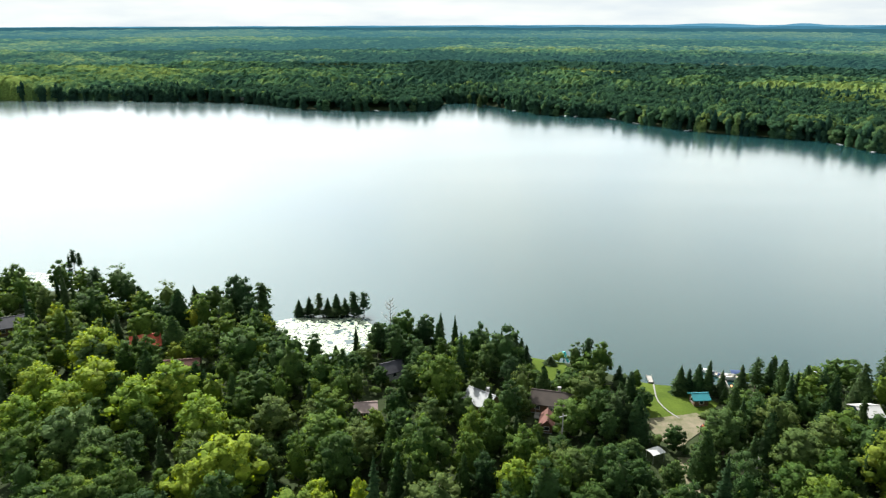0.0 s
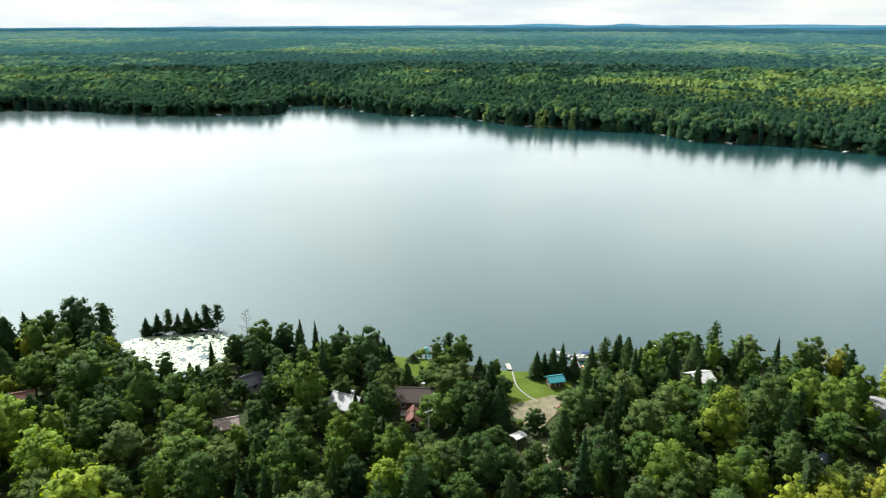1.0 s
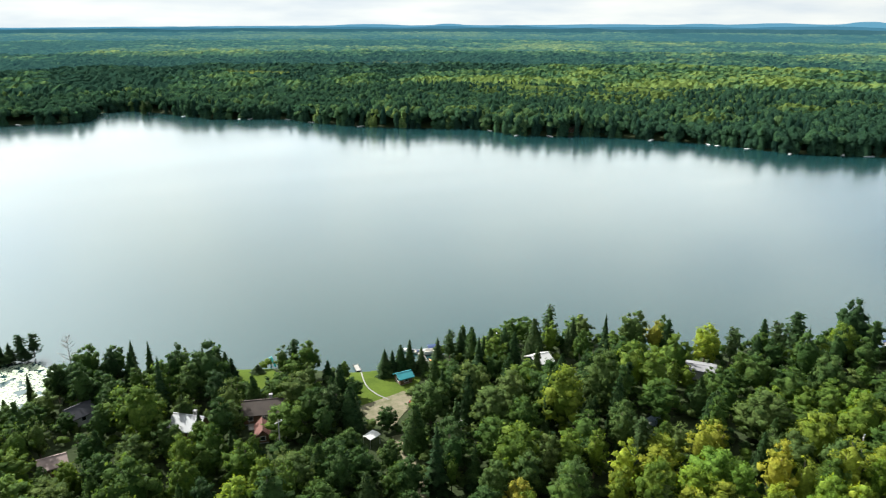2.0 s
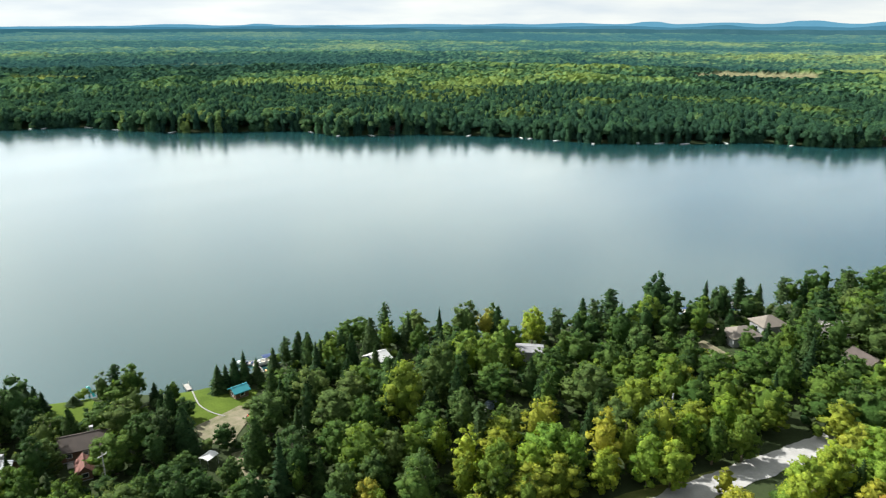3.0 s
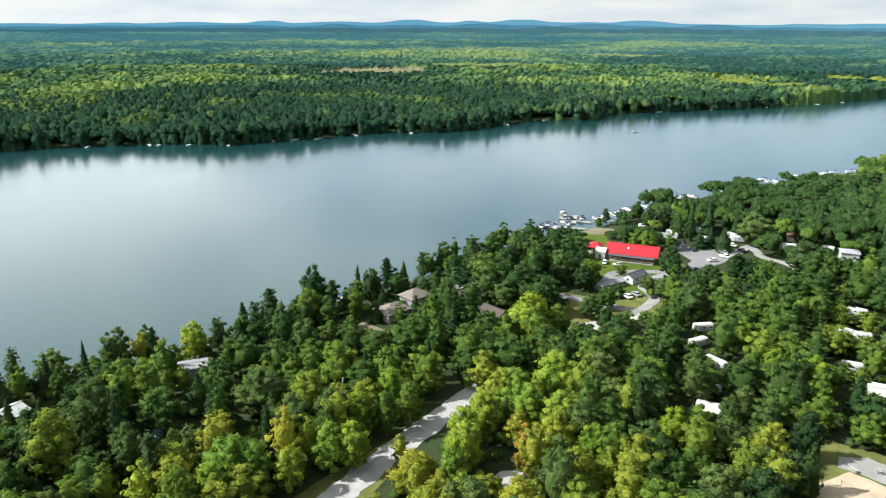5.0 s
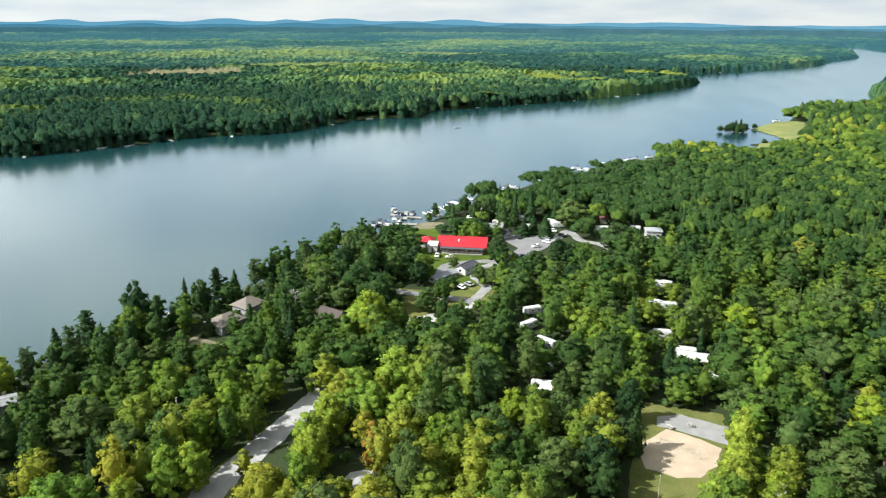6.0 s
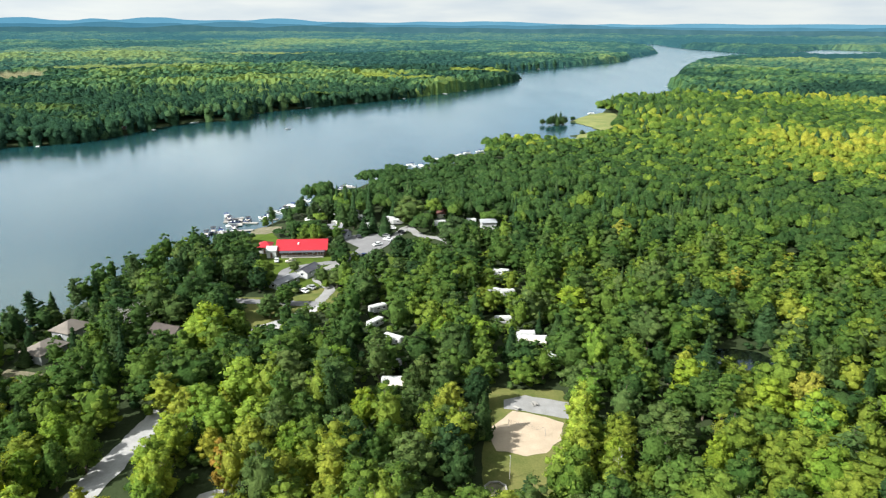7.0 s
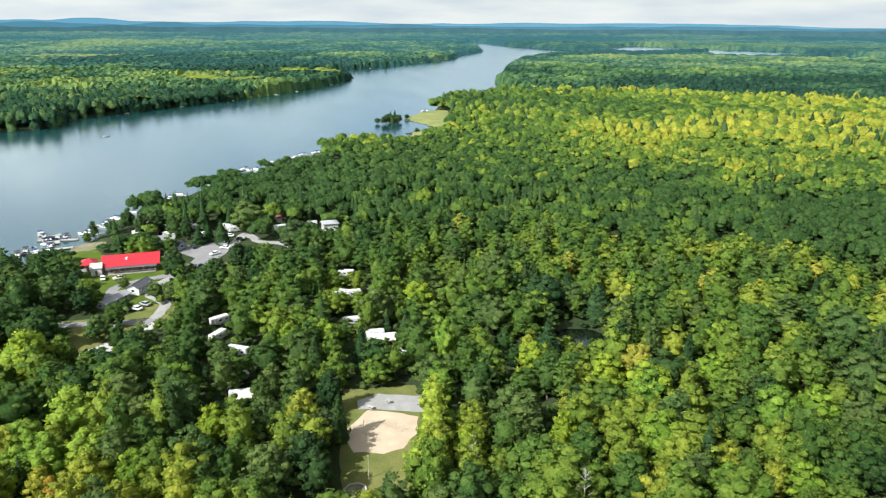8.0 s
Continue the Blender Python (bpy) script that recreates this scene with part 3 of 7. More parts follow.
def bare_tree(seed, h, w):
    """A dead tree: a stem and forking grey limbs."""
    rng = np.random.default_rng(seed)
    out = [limb((0, 0, 0), (0, 0, h), h * 0.015, h * 0.003, 5)]
    for i in range(26):
        f = rng.uniform(0.3, 0.95)
        a = rng.uniform(0, 6.28)
        L = w / 2 * (1.2 - f)
        q = np.array([math.cos(a) * L, math.sin(a) * L, h * f + L * 0.7])
        out.append(limb((0, 0, h * f), q, h * 0.005, 0.02, 4))
        for k in range(3):
            b = a + rng.uniform(-0.9, 0.9)
            out.append(limb(q * (0.55 + 0.15 * k, 0.55 + 0.15 * k, 1) - (0, 0, 0.3), q + (math.cos(b) * L * 0.5, math.sin(b) * L * 0.5, 0.6), 0.03, 0.012, 3))
    return join(out[:1]), join(out[1:])


# one of each kind at 1 m nominal scale factors; trees are copies, turned and stretched a little
KINDS = {
    "broad": [broadleaf(10 + i, 12, 9.2 + 0.7 * (i % 3), 36 + i % 6, 19, 0.47, 0.74, 0.10, 0.0, 0.45 + 0.1 * (i % 4)) for i in range(10)],
    "tall": [broadleaf(30 + i, 14, 7.4, 30, 18, 0.45, 0.74, 0.10, 0.0, 0.7) for i in range(5)],
    "sparse": [broadleaf(50 + i, 12, 6.6, 20, 22, 0.38, 0.62, 0.2, 0.45, 0.6) for i in range(4)],
    "spruce": [spruce(70 + i, 13, 5.2 + 0.5 * (i % 3), 16, 11) for i in range(5)],
    "cedar": [cedar(90 + i, 11, 5.4, 340, 0.62) for i in range(5)],
    "pine": [pine(110 + i, 17, 8) for i in range(4)],
    "bare": [bare_tree(130 + i, 12, 5) for i in range(2)],
}
NOMINAL = {"broad": (12, 9.6), "tall": (14, 7.4), "sparse": (12, 6.0), "spruce": (13, 4.9), "cedar": (11, 5.4), "pine": (17, 8), "bare": (12, 5)}
WORD = {"broad": "maple_tree", "tall": "poplar_tree", "sparse": "birch_tree", "spruce": "spruce_tree", "cedar": "cedar_tree", "pine": "pine_tree", "bare": "dead_tree"}

GREENS = [(0.050, 0.095, 0.020), (0.066, 0.115, 0.022), (0.084, 0.134, 0.022), (0.056, 0.097, 0.027)]
LIMES = [(0.117, 0.185, 0.022), (0.155, 0.215, 0.022), (0.092, 0.160, 0.022)]
YELLOWS = [(0.195, 0.225, 0.032), (0.225, 0.228, 0.036)]
OLIVES = [(0.060, 0.096, 0.026), (0.074, 0.110, 0.030)]
DARKS = [(0.024, 0.052, 0.018), (0.029, 0.060, 0.021), (0.035, 0.067, 0.020), (0.041, 0.070, 0.024)]
RUSTS = [(0.26, 0.185, 0.035), (0.22, 0.165, 0.036)]
BRIGHTS = [(0.155, 0.225, 0.030), (0.190, 0.250, 0.032), (0.125, 0.200, 0.028), (0.095, 0.170, 0.026)]
# far palettes are bluer and duller: haze painted into the base colour
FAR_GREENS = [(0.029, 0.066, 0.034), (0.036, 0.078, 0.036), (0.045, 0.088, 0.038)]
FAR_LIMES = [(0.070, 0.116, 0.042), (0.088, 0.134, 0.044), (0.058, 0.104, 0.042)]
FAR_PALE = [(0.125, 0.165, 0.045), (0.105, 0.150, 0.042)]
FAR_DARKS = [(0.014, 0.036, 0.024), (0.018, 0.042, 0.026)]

# leaf colours from deep green over yellow-green to gold; FAR_TONES carry painted blue haze
TONES = [(0.0, 0.032, 0.066, 0.018), (0.30, 0.055, 0.100, 0.020), (0.55, 0.093, 0.146, 0.022), (0.80, 0.145, 0.188, 0.025), (1.1, 0.215, 0.226, 0.029)]
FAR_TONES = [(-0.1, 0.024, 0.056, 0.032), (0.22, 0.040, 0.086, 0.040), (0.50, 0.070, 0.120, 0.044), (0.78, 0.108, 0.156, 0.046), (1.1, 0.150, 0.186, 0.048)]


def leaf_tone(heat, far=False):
    """The colour of a tree's leaves; heat: 0 deep green, 1 yellow-green; far: with painted haze."""
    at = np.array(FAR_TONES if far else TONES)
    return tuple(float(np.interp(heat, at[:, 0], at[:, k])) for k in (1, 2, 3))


PROTO = {}


def prototype(kind, i):
    """The trunk and crown meshes that all trees of a kind and variant share."""
    if (kind, i) not in PROTO:
        (tv, tf, _), (cv, cf, cn) = KINDS[kind][i]
        PROTO[kind, i] = (mesh_from("trunk", tv, tf, M_BARK if kind != "bare" else M_GREYWOOD, True),
                          mesh_from("crown", cv, cf, M_LEAF if kind != "bare" else M_GREYWOOD, False, None, cn))
    return PROTO[kind, i]


LABEL = {"broad": "full-crowned {} maple tree", "tall": "tall narrow {} poplar tree", "sparse": "thin airy {} birch tree", "spruce": "pointed {} spruce tree",
         "cedar": "dense columnar {} cedar tree", "pine": "tall {} white pine with tiered boughs", "bare": "dead grey leafless tree"}


def tone(c):
    if c[0] > 0.18:
        return "yellow" if c[1] > c[0] * 0.7 else "orange"
    if c[0] > 0.095:
        return "yellow-green"
    return "dark green" if c[1] < 0.08 else "green"


def plant(kind, x, y, h, w, colour, rng, lean=0.0, where="in the woods", z=None):
    """One tree as a thing, with its trunk and its crown as parts."""
    i = rng.randrange(len(KINDS[kind]))
    nh, nw = NOMINAL[kind]
    tree = new(WORD[kind])
    z = ground_at(x, y) if z is None else z
    tree.matrix_basis = pose(x, y, z - 0.1, 0, lean, rng.uniform(0, 360)) @ Matrix.Diagonal((w / nw, w / nw, h / nh, 1))
    for nm, me in zip(("trunk", "crown"), prototype(kind, i)):
        p = new(nm, me)
        p.parent = tree
        if nm == "crown":
            p.color = (*colour, 1)
    return tagged(tree, (LABEL[kind].format(tone(colour)) + " " + where), "tree", "trees round the lake")


def scatter(lo, hi, az0, az1, gap, seed):
    """Uneven tree places between two distances and two bearings."""
    rng = np.random.default_rng(seed)
    n = int((hi + 60) / gap)
    g = np.arange(-n, n + 1) * gap
    x, y = np.meshgrid(g, g)
    x = x + (np.arange(2 * n + 1)[:, None] % 2) * gap / 2
    p = np.c_[x.ravel(), y.ravel() * 0.9] + rng.uniform(-0.42, 0.42, (x.size, 2)) * gap
    r, az = np.hypot(*p.T), np.degrees(np.arctan2(p[:, 0], p[:, 1]))
    return p[(r > lo) & (r < hi) & (az > az0) & (az < az1)]


# open ground: (corners of the clearing)
CLEARINGS = []
SIGHT_LINES = []


def clearing(*corners):
    CLEARINGS.append(np.array(corners, float))
    return corners


def keep_sight(x, y, half, z, top=15.0):
    """A sight line kept free: trees between the camera's ground point and x, y are cut low to show it."""
    SIGHT_LINES.append((x, y, half, z, top))


def is_open(p, h, w):
    """Which trees (places, heights, widths) would stand in a clearing or on a kept spot; trees in the camera's sight
    lines stay low.
    """
    out = np.zeros(len(p), bool)
    low = np.array(h, float)
    for c in CLEARINGS:
        out |= inside(p, c)
    r = np.hypot(*p.T)
    for x, y, half, z, top in SIGHT_LINES:
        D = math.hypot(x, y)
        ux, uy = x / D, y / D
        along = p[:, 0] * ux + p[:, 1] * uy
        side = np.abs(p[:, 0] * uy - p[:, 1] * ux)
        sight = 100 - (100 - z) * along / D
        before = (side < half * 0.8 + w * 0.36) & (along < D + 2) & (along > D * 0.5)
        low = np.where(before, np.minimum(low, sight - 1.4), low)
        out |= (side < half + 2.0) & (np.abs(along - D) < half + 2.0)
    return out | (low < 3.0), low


# ---------------------------------------------------------------- clearings of the plan
LAWN_A = clearing((26, 203), (37, 199), (38, 186), (34, 179), (26, 187))
LAWN_B = clearing((54, 188), (61, 185.5), (71, 183.5), (74, 172), (66, 164), (51, 163), (54, 175))
DIRT_B = clearing((51.5, 164), (66, 167), (70, 163), (64, 158), (56, 150), (52.5, 156))
WALK_B = clearing((77, 172), (80, 186), (90, 186), (88, 172))
TRACK = clearing((54.5, 146), (57.5, 146), (56, 132), (54, 118), (50, 118), (52, 132))
LAWN_C = clearing((153, 157), (158, 152), (151, 141), (146, 147))
YARD_C = clearing((192, 116), (200, 113), (196, 100), (188, 100))
ROAD_GAP = clearing((95, 88), (116, 83.5), (137, 77), (157, 71.5), (168, 66.5), (168, 57.5), (158, 58.5), (142, 61.5), (130, 62), (112, 62.5), (98, 71))
GRAVEL_GAP = clearing((128, 46), (139, 44), (141, 36), (129, 34))
ROAD_B = clearing((222, 52), (232, 50), (247, 60), (255, 60), (254, 38), (263, 29), (262, 21), (246, 23), (234, 31), (223, 38))
YARD_RED = clearing((262, 50), (270, 54), (292, 56), (300, 62), (318, 64), (340, 70), (344, 60), (330, 54), (320, 48), (320, 28), (300, 12), (292, 22), (284, 26), (262, 30))
LOT_GAP = clearing((300, 20), (326, 26), (336, 24), (340, 3), (330, -2), (316, 1), (297, 11))
BEACH_GAP = clearing((337, 62), (341, 71), (352, 72), (359, 66), (352, 55), (343, 54))
DRIVE_GAP = clearing((326, 6), (352, -4), (350, -9), (336, -10), (332, -22), (310, -32), (304, -28), (322, -16), (322, -2))
COURT_GAP = clearing((181, -26), (178, -46), (165, -46), (152, -42), (138, -38), (128, -32), (124, -17), (146, -19.5), (160, -22), (172, -24))
POND_GAP = clearing((200, -96), (200, -112), (188, -111), (187, -97))
MARSH_GAP = clearing((602, -164), (640, -162), (658, -172), (690, -198), (750, -186), (805, -218), (818, -238), (796, -246), (700, -222), (618, -184))

# spots kept in the camera's view: x, y, half width, height, top
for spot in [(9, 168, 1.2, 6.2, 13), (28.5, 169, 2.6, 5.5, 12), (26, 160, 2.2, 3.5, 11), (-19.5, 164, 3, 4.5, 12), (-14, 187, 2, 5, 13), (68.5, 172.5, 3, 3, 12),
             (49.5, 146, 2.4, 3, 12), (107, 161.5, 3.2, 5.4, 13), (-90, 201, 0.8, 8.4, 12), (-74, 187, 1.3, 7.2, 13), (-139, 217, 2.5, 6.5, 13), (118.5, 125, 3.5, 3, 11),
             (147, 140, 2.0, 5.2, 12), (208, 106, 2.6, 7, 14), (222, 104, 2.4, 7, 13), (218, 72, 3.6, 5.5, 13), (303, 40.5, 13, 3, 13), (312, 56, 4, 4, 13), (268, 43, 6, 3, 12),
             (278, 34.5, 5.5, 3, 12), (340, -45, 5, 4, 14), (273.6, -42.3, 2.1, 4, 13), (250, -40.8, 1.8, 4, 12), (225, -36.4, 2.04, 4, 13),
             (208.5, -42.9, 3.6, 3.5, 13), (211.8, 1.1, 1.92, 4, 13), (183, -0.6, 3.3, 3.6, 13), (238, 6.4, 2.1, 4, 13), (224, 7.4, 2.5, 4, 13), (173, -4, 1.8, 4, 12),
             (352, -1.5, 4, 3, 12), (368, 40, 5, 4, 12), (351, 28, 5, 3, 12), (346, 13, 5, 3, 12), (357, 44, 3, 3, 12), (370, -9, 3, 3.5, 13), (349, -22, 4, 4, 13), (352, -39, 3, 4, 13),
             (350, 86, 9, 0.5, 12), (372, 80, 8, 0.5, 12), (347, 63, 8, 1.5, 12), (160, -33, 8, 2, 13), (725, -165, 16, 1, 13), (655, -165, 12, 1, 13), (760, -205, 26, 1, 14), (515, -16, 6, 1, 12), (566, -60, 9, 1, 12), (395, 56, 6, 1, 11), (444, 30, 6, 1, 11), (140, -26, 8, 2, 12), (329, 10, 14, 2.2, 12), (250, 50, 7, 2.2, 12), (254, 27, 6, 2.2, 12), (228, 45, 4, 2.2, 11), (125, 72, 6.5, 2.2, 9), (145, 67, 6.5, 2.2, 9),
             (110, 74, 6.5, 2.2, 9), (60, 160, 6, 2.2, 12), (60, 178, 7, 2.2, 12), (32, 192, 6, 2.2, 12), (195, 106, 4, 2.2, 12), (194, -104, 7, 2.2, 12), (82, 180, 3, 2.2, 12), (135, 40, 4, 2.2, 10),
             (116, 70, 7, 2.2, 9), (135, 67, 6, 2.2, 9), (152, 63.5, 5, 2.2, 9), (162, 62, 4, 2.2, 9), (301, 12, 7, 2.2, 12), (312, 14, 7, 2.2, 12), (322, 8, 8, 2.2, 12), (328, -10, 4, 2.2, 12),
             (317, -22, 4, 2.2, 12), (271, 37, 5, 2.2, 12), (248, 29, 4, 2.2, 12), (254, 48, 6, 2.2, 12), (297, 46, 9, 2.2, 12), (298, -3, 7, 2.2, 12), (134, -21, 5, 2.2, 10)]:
    keep_sight(*spot)


# ---------------------------------------------------------------- near trees
pick = random.Random(11)
# trees that stand out: kind, x, y, height, width, colour
KEY_TREES = []


def key(kind, x, y, h, w, palette, lean=0.0):
    KEY_TREES.append((x, y, w, kind))
    plant(kind, x, y, h, w, pick.choice(palette), pick, lean, "near the lake")


key("broad", -153.7, 245.6, 14, 9, GREENS)
key("broad", -132.3, 225.5, 13, 8, OLIVES)
key("pine", -125.3, 247.0, 13, 8.75, DARKS)
key("sparse", -116.0, 245.1, 16, 11, GREENS)
key("broad", -110.7, 239.8, 13, 9, DARKS)
key("broad", -96.9, 219.1, 14, 8, GREENS)
key("sparse", -93.0, 229.7, 15, 9, OLIVES)
key("cedar", -86.8, 222.3, 13, 10.8, DARKS)
key("broad", -90.4, 215.8, 12, 9, DARKS)
key("spruce", -84.7, 235.2, 11, 6.21, DARKS, 8)
key("broad", -68.0, 227.7, 17, 11, DARKS)
key("pine", -60.8, 229.5, 14, 10, DARKS)
key("broad", -62.2, 218.4, 13, 9, DARKS)
key("broad", -69.9, 218.4, 12, 7, GREENS)
key("cedar", -57.1, 218.7, 9, 6.75, DARKS)
key("bare", -16.6, 216.3, 14, 6, OLIVES)
key("broad", -15.4, 198.6, 11, 9, DARKS)
key("broad", -19.3, 200.4, 12, 7, DARKS)
key("broad", -11.7, 206.9, 13, 9, GREENS)
key("broad", -5.9, 203.6, 12, 7, DARKS)
key("spruce", -0.4, 212.8, 11, 4.4, DARKS)
key("spruce", 6.8, 202.4, 7, 4.4, DARKS)
key("spruce", 17.8, 199.0, 10, 5.4, DARKS)
key("spruce", 21.9, 198.3, 10, 5.4, DARKS)
key("spruce", 25.1, 196.7, 6.5, 4.4, DARKS)
key("broad", 13.2, 184.8, 12, 9, GREENS)
key("broad", 18.7, 177.7, 12, 8, DARKS)
key("sparse", 38.2, 189.1, 11, 5, OLIVES)
key("pine", 41.7, 189.2, 12, 6.25, DARKS)
key("broad", 45.1, 186.9, 12, 8, GREENS)
key("broad", 37.4, 168.0, 12, 11, OLIVES)
key("spruce", 32.4, 196.4, 3, 4.4, DARKS)
key("spruce", 49.5, 182.6, 7, 4.4, DARKS)
key("broad", 54.0, 181.5, 6, 4, GREENS)
key("spruce", 65.3, 178.7, 9, 4.86, DARKS)
key("spruce", 67.8, 179.3, 8, 4.4, DARKS)
key("cedar", 70.4, 179.1, 9, 4.86, DARKS)
key("spruce", 72.9, 178.4, 11, 4.86, DARKS)
key("spruce", 76.3, 177.7, 8, 4.4, DARKS)
key("spruce", 81.2, 177.1, 10, 5.4, DARKS)
key("pine", 85.9, 178.5, 11, 6.25, DARKS)
key("spruce", 89.8, 179.6, 10, 5.4, DARKS)
key("cedar", 91.0, 174.5, 12, 6.075, DARKS)
key("spruce", 88.1, 164.4, 14, 6.075, DARKS)
key("spruce", 95.9, 172.2, 12, 5.4, DARKS)
key("pine", 116.4, 172.0, 16, 6.875, DARKS)
key("cedar", 109.8, 169.8, 13, 8.1, DARKS)
key("spruce", 124.9, 171.5, 11, 4.4, DARKS)
key("broad", 120.8, 159.8, 12, 6, GREENS)
key("spruce", 129.8, 161.8, 10, 4.86, DARKS)
key("broad", 139.5, 160.3, 15, 10, OLIVES)
key("sparse", 144.4, 156.6, 13, 7, YELLOWS)
key("cedar", 146.7, 153.5, 13, 6.75, DARKS)
key("broad", 153.9, 145.2, 14, 9, BRIGHTS)
key("pine", 161.3, 142.2, 12, 7.5, DARKS)
key("pine", 180.9, 136.6, 16, 10, DARKS)
key("pine", 174.8, 138.0, 13, 8.75, DARKS)
key("cedar", 164.4, 135.9, 11, 6.75, DARKS)
key("broad", 197.2, 130.6, 20, 11, DARKS)
key("broad", 188.4, 126.7, 15, 10, GREENS)
key("spruce", 220.7, 126.7, 14, 4.86, DARKS)
key("broad", 216.7, 119.0, 14, 8, DARKS)
key("pine", 230.5, 120.1, 14, 6.25, DARKS)
key("spruce", 235.7, 115.2, 12, 5.94, DARKS)
key("broad", 166.8, 114.3, 15, 10, GREENS)
key("broad", 119.2, 124.8, 13, 13, GREENS)
key("broad", 220.6, 120.4, 13, 8, DARKS)
key("spruce", 220.7, 126.7, 14, 5.4, DARKS)
key("pine", 230.6, 119.4, 14, 6.25, DARKS)
key("spruce", 235.4, 114.9, 12, 5.94, DARKS)
key("pine", 245.3, 111.6, 13, 7.5, DARKS)
key("spruce", 255.8, 109.0, 12, 5.94, DARKS)
key("broad", 245.9, 98.1, 12, 7, DARKS)
key("pine", 264.8, 98.0, 14, 7.5, DARKS)
key("broad", 280.2, 94.5, 14, 12, GREENS)
key("broad", 253.2, 91.1, 13, 9, OLIVES)
key("broad", 283.2, 82.9, 13, 9, DARKS)
key("broad", 262.6, 81.9, 14, 10, DARKS)
key("pine", 364.2, 62.5, 9, 7.5, DARKS)
key("broad", 358.3, 65.0, 6, 4, GREENS)
key("broad", 374.0, 48.5, 11, 8, DARKS)
key("broad", 383.6, 38.2, 12, 9, DARKS)
key("broad", 268.9, 71.7, 14, 12, GREENS)
key("broad", 264.8, 61.9, 14, 13, GREENS)
key("broad", 260.2, 51.1, 11, 9, DARKS)
key("broad", 280, 7.4, 11, 10.5, DARKS)
key("broad", 309, -26, 16, 15, DARKS)
key("broad", 295.3, 24.1, 11, 9, DARKS)
key("spruce", 300.8, 22.7, 12, 6.75, DARKS)
key("broad", 285.3, 16.2, 8, 5, LIMES)
key("pine", 293.2, -1.9, 12, 11.25, DARKS)
key("broad", 287.7, -11.1, 11, 9, GREENS)
key("spruce", 389.6, -5.6, 10, 8.1, DARKS)
key("cedar", 368.3, 3.0, 10, 6.075, DARKS)
key("tall", 136.1, 35.5, 16, 8, YELLOWS)
key("tall", 131.4, 65.6, 8, 5, YELLOWS)
key("broad", 162.0, 52.0, 13, 9, YELLOWS)
key("broad", 158.9, 45.9, 13, 9, BRIGHTS)
key("broad", 150.3, 52.7, 13, 9, BRIGHTS)
key("broad", 140.7, 53.6, 13, 10, BRIGHTS)
key("broad", 212.2, 58.6, 13, 16, BRIGHTS)
key("broad", 213.8, 49.7, 12, 9, GREENS)
key("tall", 163.7, -14.0, 12, 8, YELLOWS)
key("broad", 174.7, -3.7, 11, 7, OLIVES)
key("tall", 164.2, -49.2, 15, 10, BRIGHTS)
key("tall", 156.7, -45.0, 15, 9, BRIGHTS)
key("broad", 186.6, -56.3, 17, 10, BRIGHTS)
key("broad", 233.0, -90.4, 18, 12, OLIVES)
key("broad", 158.3, -4.3, 14, 12, OLIVES)
key("broad", 171.3, 16.0, 15, 14, GREENS)
key("bare", 226.6, 83.8, 10, 9, OLIVES)
key("bare", 222.0, 87.2, 10, 8, OLIVES)
key("broad", -101.6, 164.7, 14, 10, BRIGHTS)
key("broad", -94.3, 180.1, 15, 13, GREENS)
key("broad", -87.5, 181.6, 14, 11, GREENS)
key("broad", -76.3, 163.1, 13, 10, BRIGHTS)
key("broad", -67.3, 161.9, 14, 11, BRIGHTS)
key("broad", -88.5, 152.6, 14, 11, BRIGHTS)
key("broad", -97.7, 150.9, 13, 10, BRIGHTS)
key("broad", -52.7, 146.1, 14, 11, BRIGHTS)
key("broad", -53.9, 139.4, 12, 9, OLIVES)
key("broad", -43.1, 129.6, 13, 11, BRIGHTS)
key("broad", -37.8, 133.9, 12, 9, OLIVES)
key("tall", -31.9, 154.4, 12, 7, OLIVES)
key("broad", 15.7, 125.5, 12, 7, BRIGHTS)
key("broad", -25.1, 122.1, 12, 7, BRIGHTS)
key("broad", -16.5, 124.0, 10, 5, BRIGHTS)
key("broad", -81.9, 163.3, 14, 10, GREENS)
key("broad", -53.0, 188.1, 12, 9, BRIGHTS)
key("broad", -69.4, 148.9, 12, 10, GREENS)
key("broad", -74.9, 136.0, 14, 12, GREENS)
key("broad", 106.9, 93.5, 14, 9, BRIGHTS)
key("broad", 109.4, 89.4, 13, 8, BRIGHTS)
key("broad", 111.8, 82.4, 12, 8, BRIGHTS)
key("broad", 121.5, 78.3, 13, 9, BRIGHTS)
key("broad", 124.3, 73.7, 13, 9, BRIGHTS)
key("broad", 140.1, 73.9, 13, 8, GREENS)
key("broad", 146.7, 70.3, 13, 8, GREENS)
key("broad", 103.5, 120.4, 13, 8, GREENS)
key("sparse", 94.0, 121.3, 12, 9, GREENS)
key("broad", 160.2, 101.2, 12, 8, BRIGHTS)
key("broad", 135.9, 108.0, 13, 9, GREENS)
key("cedar", 124.8, 113.4, 13, 6.75, DARKS)
key("broad", 134.1, 51.2, 13, 9, BRIGHTS)
key("broad", 148.7, 51.5, 13, 10, BRIGHTS)
key("broad", 156.9, 43.0, 13, 11, BRIGHTS)
key("broad", 126.1, 50.4, 12, 9, BRIGHTS)
key("broad", 128.6, 83.2, 13, 8, GREENS)
key("broad", 125.0, 74.9, 12, 8, BRIGHTS)
key("broad", 145.4, 19.7, 14, 11, GREENS)
key("broad", 179.4, 18.3, 14, 12, GREENS)
key("broad", 271.7, 55.0, 13, 10, DARKS)
key("broad", 245.0, 39.7, 9, 8, GREENS)
key("broad", 264.7, 50.2, 12, 10, GREENS)
